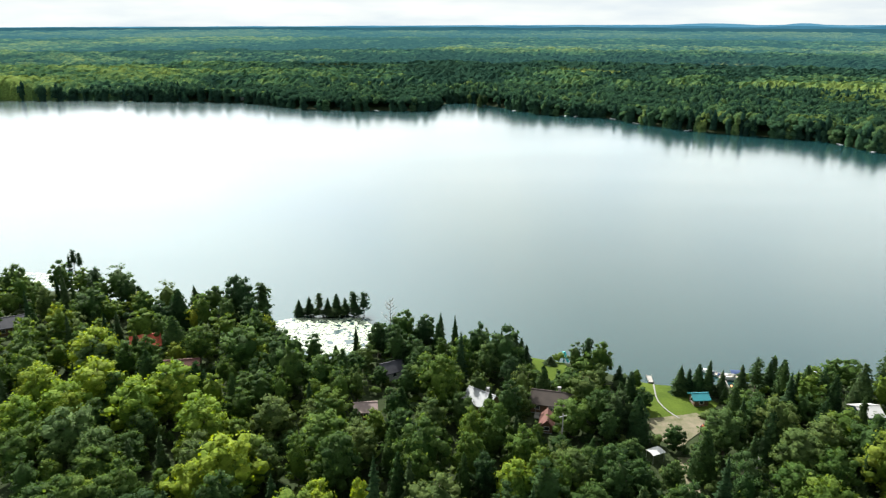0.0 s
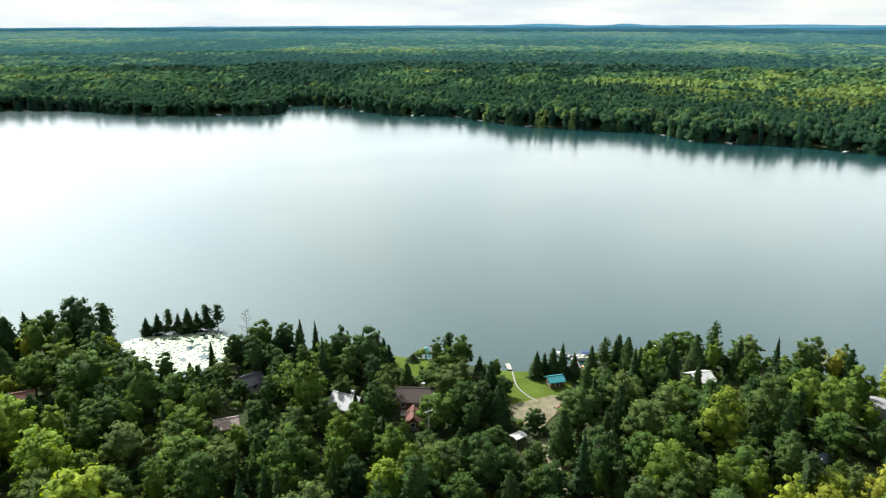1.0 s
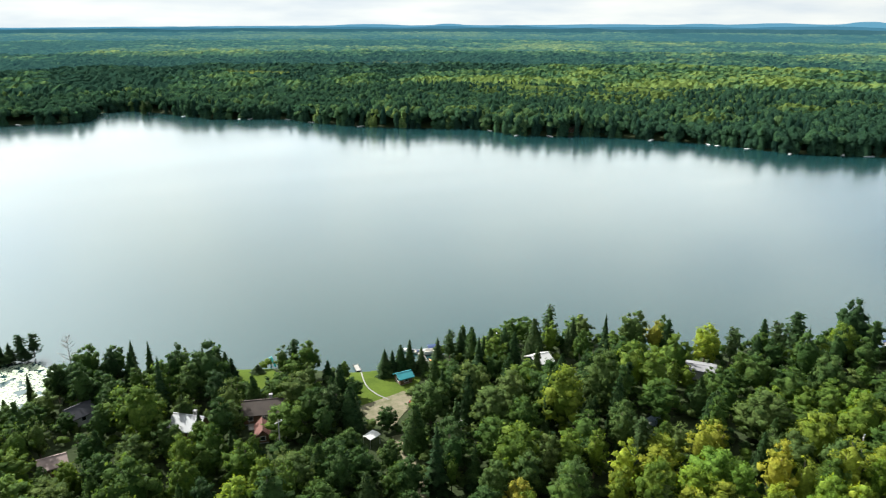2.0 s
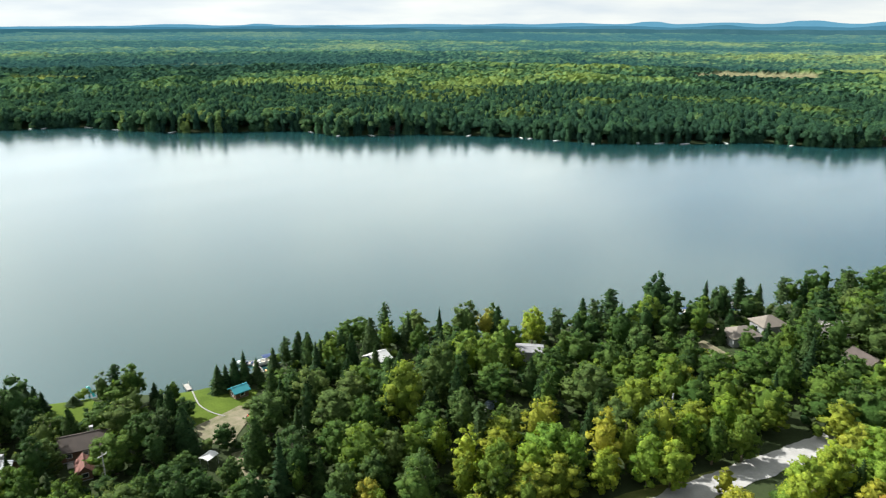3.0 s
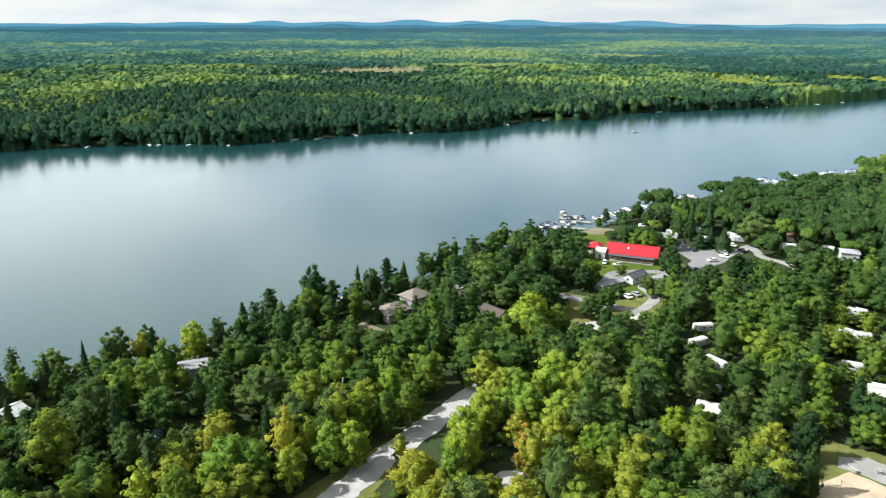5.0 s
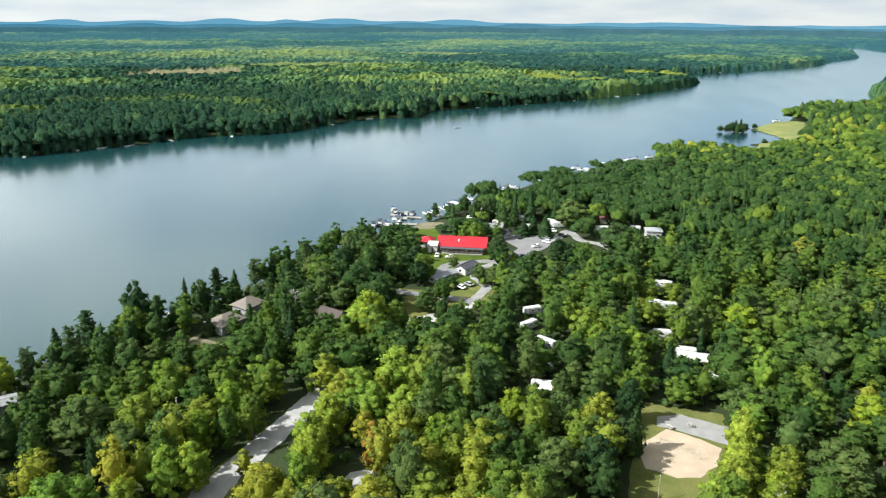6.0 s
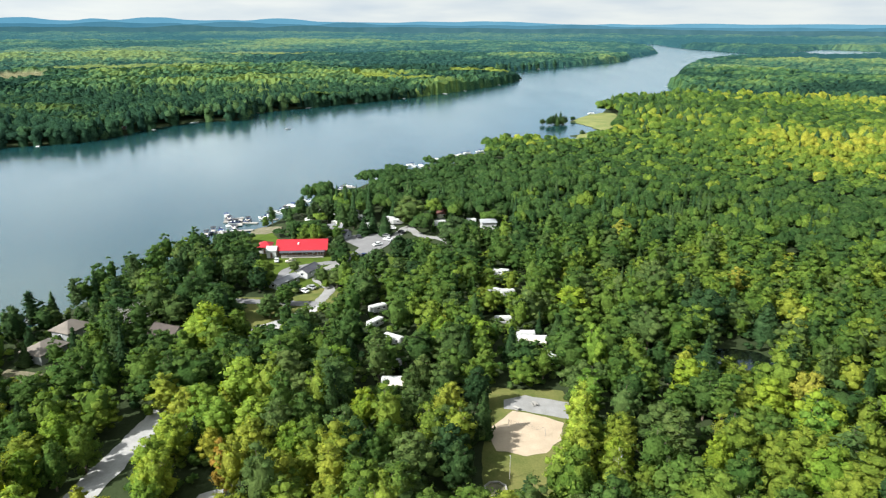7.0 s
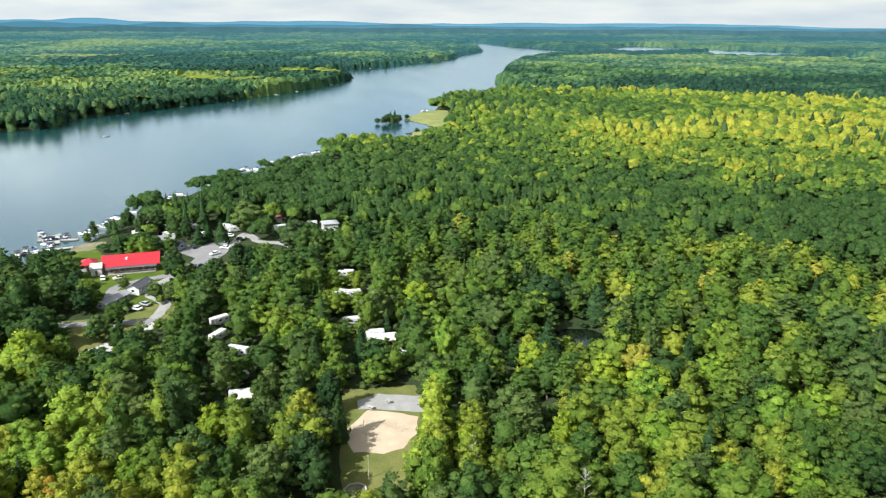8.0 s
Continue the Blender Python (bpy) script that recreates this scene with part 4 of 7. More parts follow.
key("sparse", 280.6, 40.5, 7, 6, OLIVES)
key("broad", 358.5, 33.9, 13, 8, DARKS)
key("broad", 356.6, 40.4, 12, 8, DARKS)
key("spruce", 339.0, 10.5, 10, 6.75, DARKS)
key("cedar", 333.7, 4.6, 11, 8.1, DARKS)
key("spruce", 334.4, 14.8, 10, 6.75, DARKS)
key("broad", 350, -8, 16, 18, OLIVES)
key("cedar", 352.0, 26.1, 11, 9.45, DARKS)
key("broad", 344.5, 20.3, 11, 7, DARKS)
key("broad", 314.8, 41.2, 9, 6, GREENS)
key("broad", 292.1, -6.4, 11, 9, DARKS)
key("broad", 235.0, 43.3, 9, 9, GREENS)
key("broad", 263.3, 0.3, 9, 11, DARKS)
key("broad", 267.7, -7.2, 9, 11, DARKS)
key("broad", 294.4, -2.4, 12, 10, DARKS)
key("broad", 294.7, 23.6, 12, 10, DARKS)
key("broad", 313.4, 35.3, 12, 9, GREENS)
key("sparse", 266.1, 28.2, 9, 8, OLIVES)
key("sparse", 262.9, 22.4, 9, 8, OLIVES)
key("broad", 239.2, -93.1, 16, 14, OLIVES)
key("broad", 226.1, -142.5, 9, 6, BRIGHTS)
key("spruce", 181.8, -87.6, 15, 8.1, DARKS)
key("tall", 136.9, 37.3, 15, 6, RUSTS)
key("pine", 174.2, -108.1, 15, 6.25, DARKS)
key("broad", 159.9, -105.9, 14, 9, YELLOWS)
key("broad", 144.6, -99.0, 15, 13, BRIGHTS)
# placed on the camera's sight lines to half hide cottages
key("broad", -84, 189, 12, 9, GREENS)
key("cedar", 101.2, 154.5, 12, 4.5, DARKS)
key("cedar", -88, 191, 11, 6, DARKS)
key("broad", -77, 178, 11, 8, GREENS)
key("broad", 5, 160, 10, 8, GREENS)
key("broad", 12, 160, 8.5, 7, GREENS)


def wood(kind, x, y, h, w, palette):
    """A tree that stands out inland, lowered where it would block the camera's kept sight lines and none on open
    ground.
    """
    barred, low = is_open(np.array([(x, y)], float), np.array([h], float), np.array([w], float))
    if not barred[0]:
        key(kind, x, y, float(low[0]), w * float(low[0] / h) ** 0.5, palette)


# trees that stand out in the inland woods
wood("broad", -96, 183, 16.8, 16.0, LIMES)
wood("broad", -104, 168, 13.8, 13.1, LIMES)
wood("broad", -87, 165, 16.8, 16.0, LIMES)
wood("broad", -68, 164, 16.5, 15.7, LIMES)
wood("broad", -91, 156, 15.2, 14.5, LIMES)
wood("broad", -100, 152, 13.7, 13.0, LIMES)
wood("broad", -73, 154, 16.8, 16.0, LIMES)
wood("broad", -56, 149, 15.9, 15.1, LIMES)
wood("broad", -52, 134, 13.0, 11.5, OLIVES)
wood("broad", -44, 130, 16.8, 16.0, LIMES)
wood("broad", -41, 136, 13.0, 10.7, GREENS)
wood("broad", -82, 141, 16.8, 16.0, GREENS)
wood("broad", -51, 126, 13.0, 12.2, LIMES)
wood("broad", -73, 131, 13.0, 11.8, GREENS)
wood("broad", -93, 138, 13.4, 12.8, GREENS)
wood("spruce", -67, 135, 13.0, 5.3, DARKS)
wood("spruce", -61, 137, 13.0, 5.5, DARKS)
wood("cedar", -53, 165, 12.5, 5.9, DARKS)
wood("cedar", -80, 178, 12.5, 8.4, DARKS)
wood("cedar", -81, 201, 12.5, 11.0, DARKS)
wood("cedar", -64, 171, 12.5, 9.2, DARKS)
wood("broad", -71, 194, 13.0, 10.5, GREENS)
wood("broad", -56, 186, 16.8, 16.0, GREENS)
wood("broad", -33, 175, 13.0, 12.0, GREENS)
wood("cedar", -27, 179, 12.5, 7.6, DARKS)
wood("broad", -46, 192, 13.0, 9.8, DARKS)
wood("broad", -40, 153, 13.0, 12.3, OLIVES)
wood("tall", -28, 150, 14.5, 6.0, GREENS)
wood("broad", -26, 144, 14.2, 13.5, GREENS)
wood("tall", -31, 135, 14.5, 6.4, GREENS)
wood("tall", -24, 119, 14.5, 8.1, LIMES)
wood("tall", -16, 120, 14.5, 5.1, LIMES)
wood("broad", -5, 131, 13.0, 8.9, GREENS)
wood("cedar", -9, 130, 12.5, 5.3, DARKS)
wood("broad", -3, 176, 13.3, 12.6, GREENS)
wood("broad", 15, 127, 13.0, 9.1, BRIGHTS)
wood("broad", 9, 130, 13.0, 7.3, DARKS)
wood("broad", 32, 156, 13.0, 12.4, GREENS)
wood("broad", 13, 150, 13.0, 6.9, GREENS)
wood("broad", 7, 148, 13.0, 8.1, GREENS)
wood("broad", 6, 138, 13.0, 7.7, GREENS)
wood("broad", 18, 140, 13.0, 8.8, GREENS)
wood("broad", 43, 156, 13.0, 8.6, DARKS)
wood("cedar", 47, 154, 12.5, 8.3, DARKS)
wood("cedar", 90, 172, 12.5, 5.5, DARKS)
wood("spruce", 91, 167, 13.0, 4.8, DARKS)
wood("cedar", 95, 170, 12.5, 5.5, DARKS)
wood("cedar", 99, 169, 12.5, 5.5, DARKS)
wood("cedar", 100, 165, 12.5, 5.5, DARKS)
wood("broad", 79, 138, 13.0, 12.4, OLIVES)
wood("broad", 86, 143, 13.5, 12.8, OLIVES)
wood("broad", 83, 132, 13.0, 10.1, GREENS)
wood("broad", 72, 126, 13.0, 10.9, GREENS)
wood("cedar", 33, 132, 12.5, 7.4, DARKS)
wood("tall", 25, 127, 14.5, 6.5, GREENS)
wood("broad", 21, 132, 13.0, 7.2, GREENS)
wood("broad", -16, 153, 13.0, 8.0, GREENS)
wood("cedar", -11, 141, 12.5, 6.9, DARKS)
wood("cedar", 58, 139, 12.5, 7.9, DARKS)
wood("broad", 66, 148, 13.0, 11.1, GREENS)
wood("broad", 63, 130, 13.0, 10.2, DARKS)
wood("broad", 49, 132, 13.0, 7.5, GREENS)
wood("broad", 110, 113, 13.0, 7.1, GREENS)
wood("tall", 101, 117, 14.5, 6.7, GREENS)
wood("tall", 92, 105, 14.5, 7.4, BRIGHTS)
wood("broad", 108, 95, 13.4, 12.7, BRIGHTS)
wood("broad", 107, 85, 13.0, 11.0, BRIGHTS)
wood("broad", 100, 92, 13.0, 9.7, LIMES)
wood("broad", 119, 82, 13.0, 10.5, BRIGHTS)
wood("broad", 121, 78, 13.0, 10.8, BRIGHTS)
wood("broad", 137, 79, 13.0, 8.5, LIMES)
wood("broad", 152, 87, 13.0, 11.9, GREENS)
wood("broad", 160, 100, 13.0, 9.8, LIMES)
wood("broad", 136, 107, 14.2, 13.5, OLIVES)
wood("broad", 145, 72, 13.0, 9.7, LIMES)
wood("broad", 141, 67, 13.0, 10.9, BRIGHTS)
wood("tall", 124, 111, 14.5, 6.0, GREENS)
wood("broad", 129, 93, 13.0, 11.0, OLIVES)
wood("sparse", 112, 110, 12.0, 8.4, OLIVES)
wood("broad", 79, 105, 13.0, 10.1, GREENS)
wood("broad", 72, 111, 13.0, 9.6, GREENS)
wood("broad", 79, 115, 13.0, 8.7, OLIVES)
wood("tall", 75, 101, 14.5, 8.0, OLIVES)
wood("broad", 64, 111, 13.0, 8.2, GREENS)
wood("cedar", 97, 125, 12.5, 8.2, DARKS)
wood("broad", 174, 95, 13.0, 11.5, GREENS)
wood("broad", 181, 87, 13.9, 13.3, GREENS)
wood("broad", 137, 87, 13.0, 9.8, GREENS)
wood("broad", 152, 78, 13.0, 10.2, LIMES)
wood("broad", 244, -93, 16.8, 16.0, OLIVES)
wood("broad", 215, -136, 13.0, 7.4, BRIGHTS)
wood("broad", 203, -78, 15.3, 14.6, OLIVES)
wood("broad", 213, -100, 16.8, 16.0, DARKS)
wood("cedar", 209, -119, 12.5, 11.7, DARKS)
wood("broad", 167, -138, 14.0, 13.3, LIMES)
wood("broad", 170, -152, 16.8, 16.0, GREENS)
wood("pine", 175, -86, 16.0, 6.8, DARKS)
wood("pine", 175, -110, 16.0, 8.8, OLIVES)
wood("pine", 170, -116, 16.0, 9.5, OLIVES)
wood("broad", 171, -66, 13.0, 11.6, GREENS)
wood("broad", 171, -79, 13.0, 11.0, LIMES)
wood("broad", 162, -104, 13.0, 8.0, YELLOWS)
wood("broad", 158, -94, 13.0, 12.3, LIMES)
wood("broad", 151, -124, 13.0, 12.3, LIMES)
wood("broad", 146, -100, 15.7, 14.9, LIMES)
wood("broad", 125, -90, 14.8, 14.1, LIMES)
wood("pine", 140, -63, 16.0, 11.9, OLIVES)
wood("pine", 156, -81, 16.0, 8.9, GREENS)
wood("broad", 134, -70, 13.0, 8.2, LIMES)
wood("pine", 130, -97, 16.0, 11.1, GREENS)
wood("pine", 136, -117, 16.0, 12.0, GREENS)
wood("broad", 125, -122, 15.6, 14.8, LIMES)
wood("broad", 144, -149, 13.0, 11.9, GREENS)
wood("broad", 125, -134, 14.5, 13.8, LIMES)
wood("broad", 127, -72, 13.0, 11.6, GREENS)
wood("broad", 125, -59, 14.0, 13.4, GREENS)
wood("broad", 134, -47, 13.0, 8.8, LIMES)
wood("broad", 114, -76, 13.0, 12.3, GREENS)
wood("broad", 110, -89, 13.0, 11.3, OLIVES)
wood("broad", 105, -93, 13.0, 10.0, LIMES)
wood("broad", 101, -109, 13.0, 10.7, LIMES)
wood("broad", 102, -119, 13.0, 10.8, GREENS)
wood("tall", 157, -56, 14.5, 8.8, GREENS)
wood("bare", 112, -64, 13.0, 3.5, OLIVES)
wood("bare", 139, -62, 13.0, 4.0, OLIVES)
wood("bare", 129, -46, 13.0, 3.0, OLIVES)
wood("broad", 134, -157, 16.1, 15.3, OLIVES)
wood("broad", 160, -177, 16.8, 16.0, GREENS)
wood("pine", 175, -168, 16.0, 15.6, OLIVES)
wood("broad", 210, 57, 16.8, 16.0, LIMES)
wood("broad", 173, 40, 15.7, 15.0, BRIGHTS)
wood("broad", 189, 32, 15.1, 14.4, GREENS)
wood("broad", 183, 17, 13.7, 13.1, LIMES)
wood("broad", 168, 24, 13.0, 10.1, OLIVES)
wood("broad", 156, 34, 13.0, 11.3, BRIGHTS)
wood("broad", 151, 13, 13.0, 10.8, GREENS)
wood("broad", 160, 8, 13.0, 8.6, LIMES)
wood("broad", 137, -3, 14.2, 13.5, OLIVES)
wood("broad", 138, 5, 13.0, 7.6, GREENS)
wood("broad", 141, -12, 13.0, 10.0, DARKS)
wood("broad", 160, -12, 13.0, 8.3, YELLOWS)
wood("broad", 170, -21, 13.0, 8.2, DARKS)
wood("broad", 176, -32, 13.0, 9.0, DARKS)
wood("broad", 171, -38, 13.0, 8.9, GREENS)
wood("tall", 159, -43, 14.5, 9.3, BRIGHTS)
wood("tall", 132, -35, 14.5, 8.8, BRIGHTS)
wood("tall", 146, -42, 14.5, 9.2, BRIGHTS)
wood("broad", 203, -14, 13.0, 9.4, LIMES)
wood("broad", 210, -4, 13.0, 10.3, GREENS)
wood("broad", 203, -25, 13.0, 10.1, LIMES)
wood("broad", 245, 12, 14.6, 13.9, GREENS)
wood("cedar", 181, -0, 12.5, 7.6, DARKS)
wood("broad", 225, -59, 14.3, 13.6, LIMES)
wood("broad", 177, -7, 13.0, 9.0, OLIVES)
wood("broad", 145, 24, 13.0, 9.1, LIMES)
wood("broad", 164, 49, 13.0, 11.7, BRIGHTS)
wood("cedar", 156, -21, 12.5, 6.0, DARKS)
wood("broad", 151, -17, 13.0, 7.9, DARKS)
wood("broad", 134, -13, 13.0, 8.5, DARKS)



def style(x, y, az, r, u, v):
    """Which kind of tree and which colours grow at a place. u, v: chance."""
    n1 = noise.noise((x / 38, y / 38, 2.0))
    n2 = noise.noise((x / 90, y / 90, 7.0))
    con = 0.17 + 0.38 * n1
    if az < 40 and r < 260:
        con += 0.14 if az > 2 else 0.0
    if 22 < az < 50 and 140 < r < 225:
        con += 0.08
    if az > 80:
        con -= 0.15
    if r > 320:
        con -= 0.12
    if 58 < az < 85 and r < 186 or 38 < az <= 58 and r < 150:
        con = 0.05
    if u < con:
        kind = "spruce" if v < 0.46 else "cedar" if v < 0.92 else "pine"
        return kind, DARKS
    heat = 0.25 + 0.45 * n2 + 0.30 * noise.noise((x / 17, y / 17, 4.0)) + pick.gauss(0, 0.19)
    heat += (0.26 if az > 40 and r < 160 else 0.0) + (0.34 if 58 < az < 85 and r < 186 else 0.0) + (0.06 if az > 97 else 0.0) + (0.16 if az > 113 and r > 190 else 0.0) - (0.12 if 78 < az < 92 and r > 190 else 0.0)
    heat += (0.18 if az < -9 and r < 190 else 0.0) - (0.08 if -8 < az < 40 and r > 150 else 0.0) + (0.30 if 30 < az <= 58 and r < 175 else 0.0) - (0.18 if 60 < az < 80 and r > 225 else 0.0)
    kind = "broad" if v < (0.80 if az < -5 else 0.64) else "tall" if v < 0.86 else "sparse"
    q = pick.random()
    if q > 0.990 and az > 40:
        return "bare", OLIVES
    if q < 0.012:
        return kind, YELLOWS
    if 0.1 < q < 0.2:
        return kind, OLIVES
    return kind, [leaf_tone(heat)]


def sized(kind, rng):
    nh, nw = NOMINAL[kind]
    s = rng.uniform(0.72, 1.28) * (0.85 if kind == "pine" else 1.0)
    return nh * s * rng.uniform(0.92, 1.08), nw * s * rng.uniform(0.85, 1.15)


def small_crown(seed, cone=False, sprays=34, size=1.15, lobes=1, skirt=False):
    """A crown seen from afar, 1 high and 1 wide: a lumpy dome of boughs with some sprays, or a ragged spire."""
    rng = np.random.default_rng(seed)
    ico_v, ico_f = icosphere()
    if cone:
        a = np.arange(8) / 8 * 6.283
        rings = [(0.05, 0.46), (0.40, 0.42), (0.72, 0.25)]
        v = np.vstack([np.c_[np.cos(a) * q * rng.uniform(0.75, 1.2, 8), np.sin(a) * q * rng.uniform(0.75, 1.2, 8), np.full(8, z) + rng.normal(0, 0.03, 8)] for z, q in rings] + [np.array([[0, 0, 1]])])
        i = np.arange(8)
        j = (i + 1) % 8
        f = np.vstack([np.c_[i, j, i + 8], np.c_[j, j + 8, i + 8], np.c_[i + 8, j + 8, i + 16], np.c_[j + 8, j + 16, i + 16], np.c_[i + 16, j + 16, np.full(8, 24)]])
        return join([(v, f)])
    top_f = ico_f[(ico_v[ico_f][:, :, 2].mean(1) > -0.45)]
    heart = np.array([0, 0, 0.30])
    out = []
    for i in range(lobes):
        a, q = i * 2.4 + rng.uniform(-0.4, 0.4), 0.0 if i == 0 else rng.uniform(0.16, 0.30 if lobes < 7 else 0.36)
        r = (rng.uniform(0.20, 0.28) if lobes < 7 or skirt else rng.uniform(0.12, 0.20)) if lobes > 1 else 0.42
        z = (0.70 if i == 0 else rng.uniform(0.06 if skirt else 0.46, 0.70)) if lobes > 1 else 0.6
        c = np.array([math.cos(a) * q, math.sin(a) * q, z])
        v = ico_v * (1 + rng.normal(0, 0.12, (len(ico_v), 1))) * (r, r, r * rng.uniform(0.72, 0.95)) + c
        out.append((v, top_f, unit(ico_v * 0.6 + unit(v - heart) * 0.5)))
        p = unit(rng.normal(0, 1, (sprays // lobes, 3)))
        p[:, 2] = np.abs(p[:, 2]) * 1.1 - 0.25
        at = p * r * rng.uniform(0.9, 1.18, (len(p), 1)) + c
        out.append(cards(rng, at, p * 0.6 + unit(at - heart) * 0.5, size / 10.0, 0.55))
    if skirt:                                                   # leaves down to the ground, for trees at a wood's edge
        a = np.arange(7) / 7 * 6.283
        k = rng.uniform(0.28, 0.40, 7)
        v = np.vstack([np.c_[np.cos(a) * k, np.sin(a) * k, rng.uniform(-0.10, -0.02, 7)], np.c_[np.cos(a) * 0.30, np.sin(a) * 0.30, rng.uniform(0.4, 0.6, 7)]])
        i, j = np.arange(7), (np.arange(7) + 1) % 7
        out.append((v, np.vstack([np.c_[i, j, i + 7], np.c_[j, j + 7, i + 7]])))
    return join(out)


near = scatter(105, 330, -36, 148, 7.7, 5)
dist = shore_distance(near)
near, dist = near[dist > 2.0], dist[dist > 2.0]
plan_near = []
for (x, y), inland in zip(near, dist):
    r, az = math.hypot(x, y), math.degrees(math.atan2(x, y))
    kind, pal = style(x, y, az, r, pick.random(), pick.random())
    h, w = sized(kind, pick)
    w *= 1.18 if az > 68 else 1.0
    h *= 1 + 0.40 * noise.noise((x / 24, y / 24, 5.0))
    if inland < 20:
        h, w = h * 0.78, w * 0.85
    plan_near.append((x, y, h, w, kind, pick.choice(pal), r, az))
arr = np.array([p[:4] for p in plan_near])
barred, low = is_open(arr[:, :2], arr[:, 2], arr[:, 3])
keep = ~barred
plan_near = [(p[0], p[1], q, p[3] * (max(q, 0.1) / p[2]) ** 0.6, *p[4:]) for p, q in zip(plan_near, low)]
for kx, ky, kw, _ in KEY_TREES:
    keep &= np.hypot(arr[:, 0] - kx, arr[:, 1] - ky) > kw * 0.50
plan_near = [p for p, k in zip(plan_near, keep) if k]
near_z = ground_height([p[:2] for p in plan_near])

WOODS = []            # (verts, tris, colour) of trees joined into the woods


def into_woods(variants, x, y, z, h, w, kind, colour, rng):
    _, (cv, cf, cn) = variants
    nh, nw = NOMINAL[kind]
    a = rng.uniform(0, 6.283)
    c, s = math.cos(a) * w / nw, math.sin(a) * w / nw
    m = np.array([[c, -s, 0], [s, c, 0], [0, 0, h / nh]])
    WOODS.append((cv @ m.T + (x, y, z - 0.1), cf, colour, cn @ np.linalg.inv(m)))


LIGHT = {"broad": [broadleaf(10 + i, 12, 9.6, 22, 9, 0.76, 0.78, 0.1, 0.0, 0.45 + 0.1 * (i % 4)) for i in range(7)], "tall": [broadleaf(30 + i, 14, 7.4, 19, 9, 0.74, 0.78, 0.1, 0.0, 0.7) for i in range(4)],
         "sparse": [broadleaf(50 + i, 12, 6.0, 10, 14, 0.7, 0.55, 0.2, 0.45, 0.6) for i in range(3)], "spruce": [spruce(70 + i, 13, 4.9, 11, 7) for i in range(3)],
         "cedar": [cedar(90 + i, 11, 5.4, 160, 0.85) for i in range(3)], "pine": KINDS["pine"], "bare": KINDS["bare"]}
LIMIT = {"broad": 300, "tall": 110, "sparse": 80, "spruce": 160, "cedar": 160, "pine": 80, "bare": 20}
count = {kind: sum(k[3] == kind for k in KEY_TREES) for kind in KINDS}
for (x, y, h, w, kind, colour, r, az), z in sorted(zip(plan_near, near_z), key=lambda p: p[0][6]):
    near_enough = r < 200
    count[kind] = count.get(kind, 0) + near_enough
    if near_enough and count[kind] <= LIMIT[kind]:
        plant(kind, x, y, h, w, colour, pick, 0, "in the mixed woods", float(z))
    else:
        into_woods(pick.choice((LIGHT if r > 172 else KINDS)[kind]), x, y, float(z), h, w, kind, colour, pick)


def join_woods(name, mat, label):
    """All that has been gathered, as one mesh."""
    n, vs, fs, cs, ns = 0, [], [], [], []
    for v, f, c, nor in WOODS:
        vs.append(v), fs.append(f + n), cs.append(np.tile(c, (len(v), 1))), ns.append(nor)
        n += len(v)
    ob = new(name, mesh_from(name, np.vstack(vs), np.vstack(fs), mat, False, np.vstack(cs), unit(np.vstack(ns))))
    WOODS.clear()
    return tagged(ob, label, "trees", kind="stuff")


join_woods("mixed_woods", M_LEAF_WOODS, "dense mixed woods of maple, birch, spruce and cedar")
bushes = scatter(105, 270, -37, 148, 5.2, 8)
bushes = bushes[shore_distance(bushes) > 0.8]
bar, low = is_open(bushes, np.full(len(bushes), 4.0), np.full(len(bushes), 4.0))
bushes = bushes[~bar]
bush_z = ground_height(bushes)
BUSH = [small_crown(300 + i, False, 14, 2.0, 2) for i in range(5)]
for (x, y), z in zip(bushes, bush_z):
    v, f, nor = pick.choice(BUSH)
    t, ww, hh = pick.uniform(0, 6.283), pick.uniform(3.2, 5.4), pick.uniform(2.6, 5.5)
    m = np.array([[math.cos(t) * ww, -math.sin(t) * ww, 0], [math.sin(t) * ww, math.cos(t) * ww, 0], [0, 0, hh]])
    WOODS.append((v @ m.T + (x, y, z - 0.25 * hh), f, pick.choice(pick.choice((GREENS, DARKS, OLIVES, GREENS))), nor @ np.linalg.inv(m)))
join_woods("undergrowth", M_LEAF_WOODS, "leafy undergrowth filling the gaps between trees")


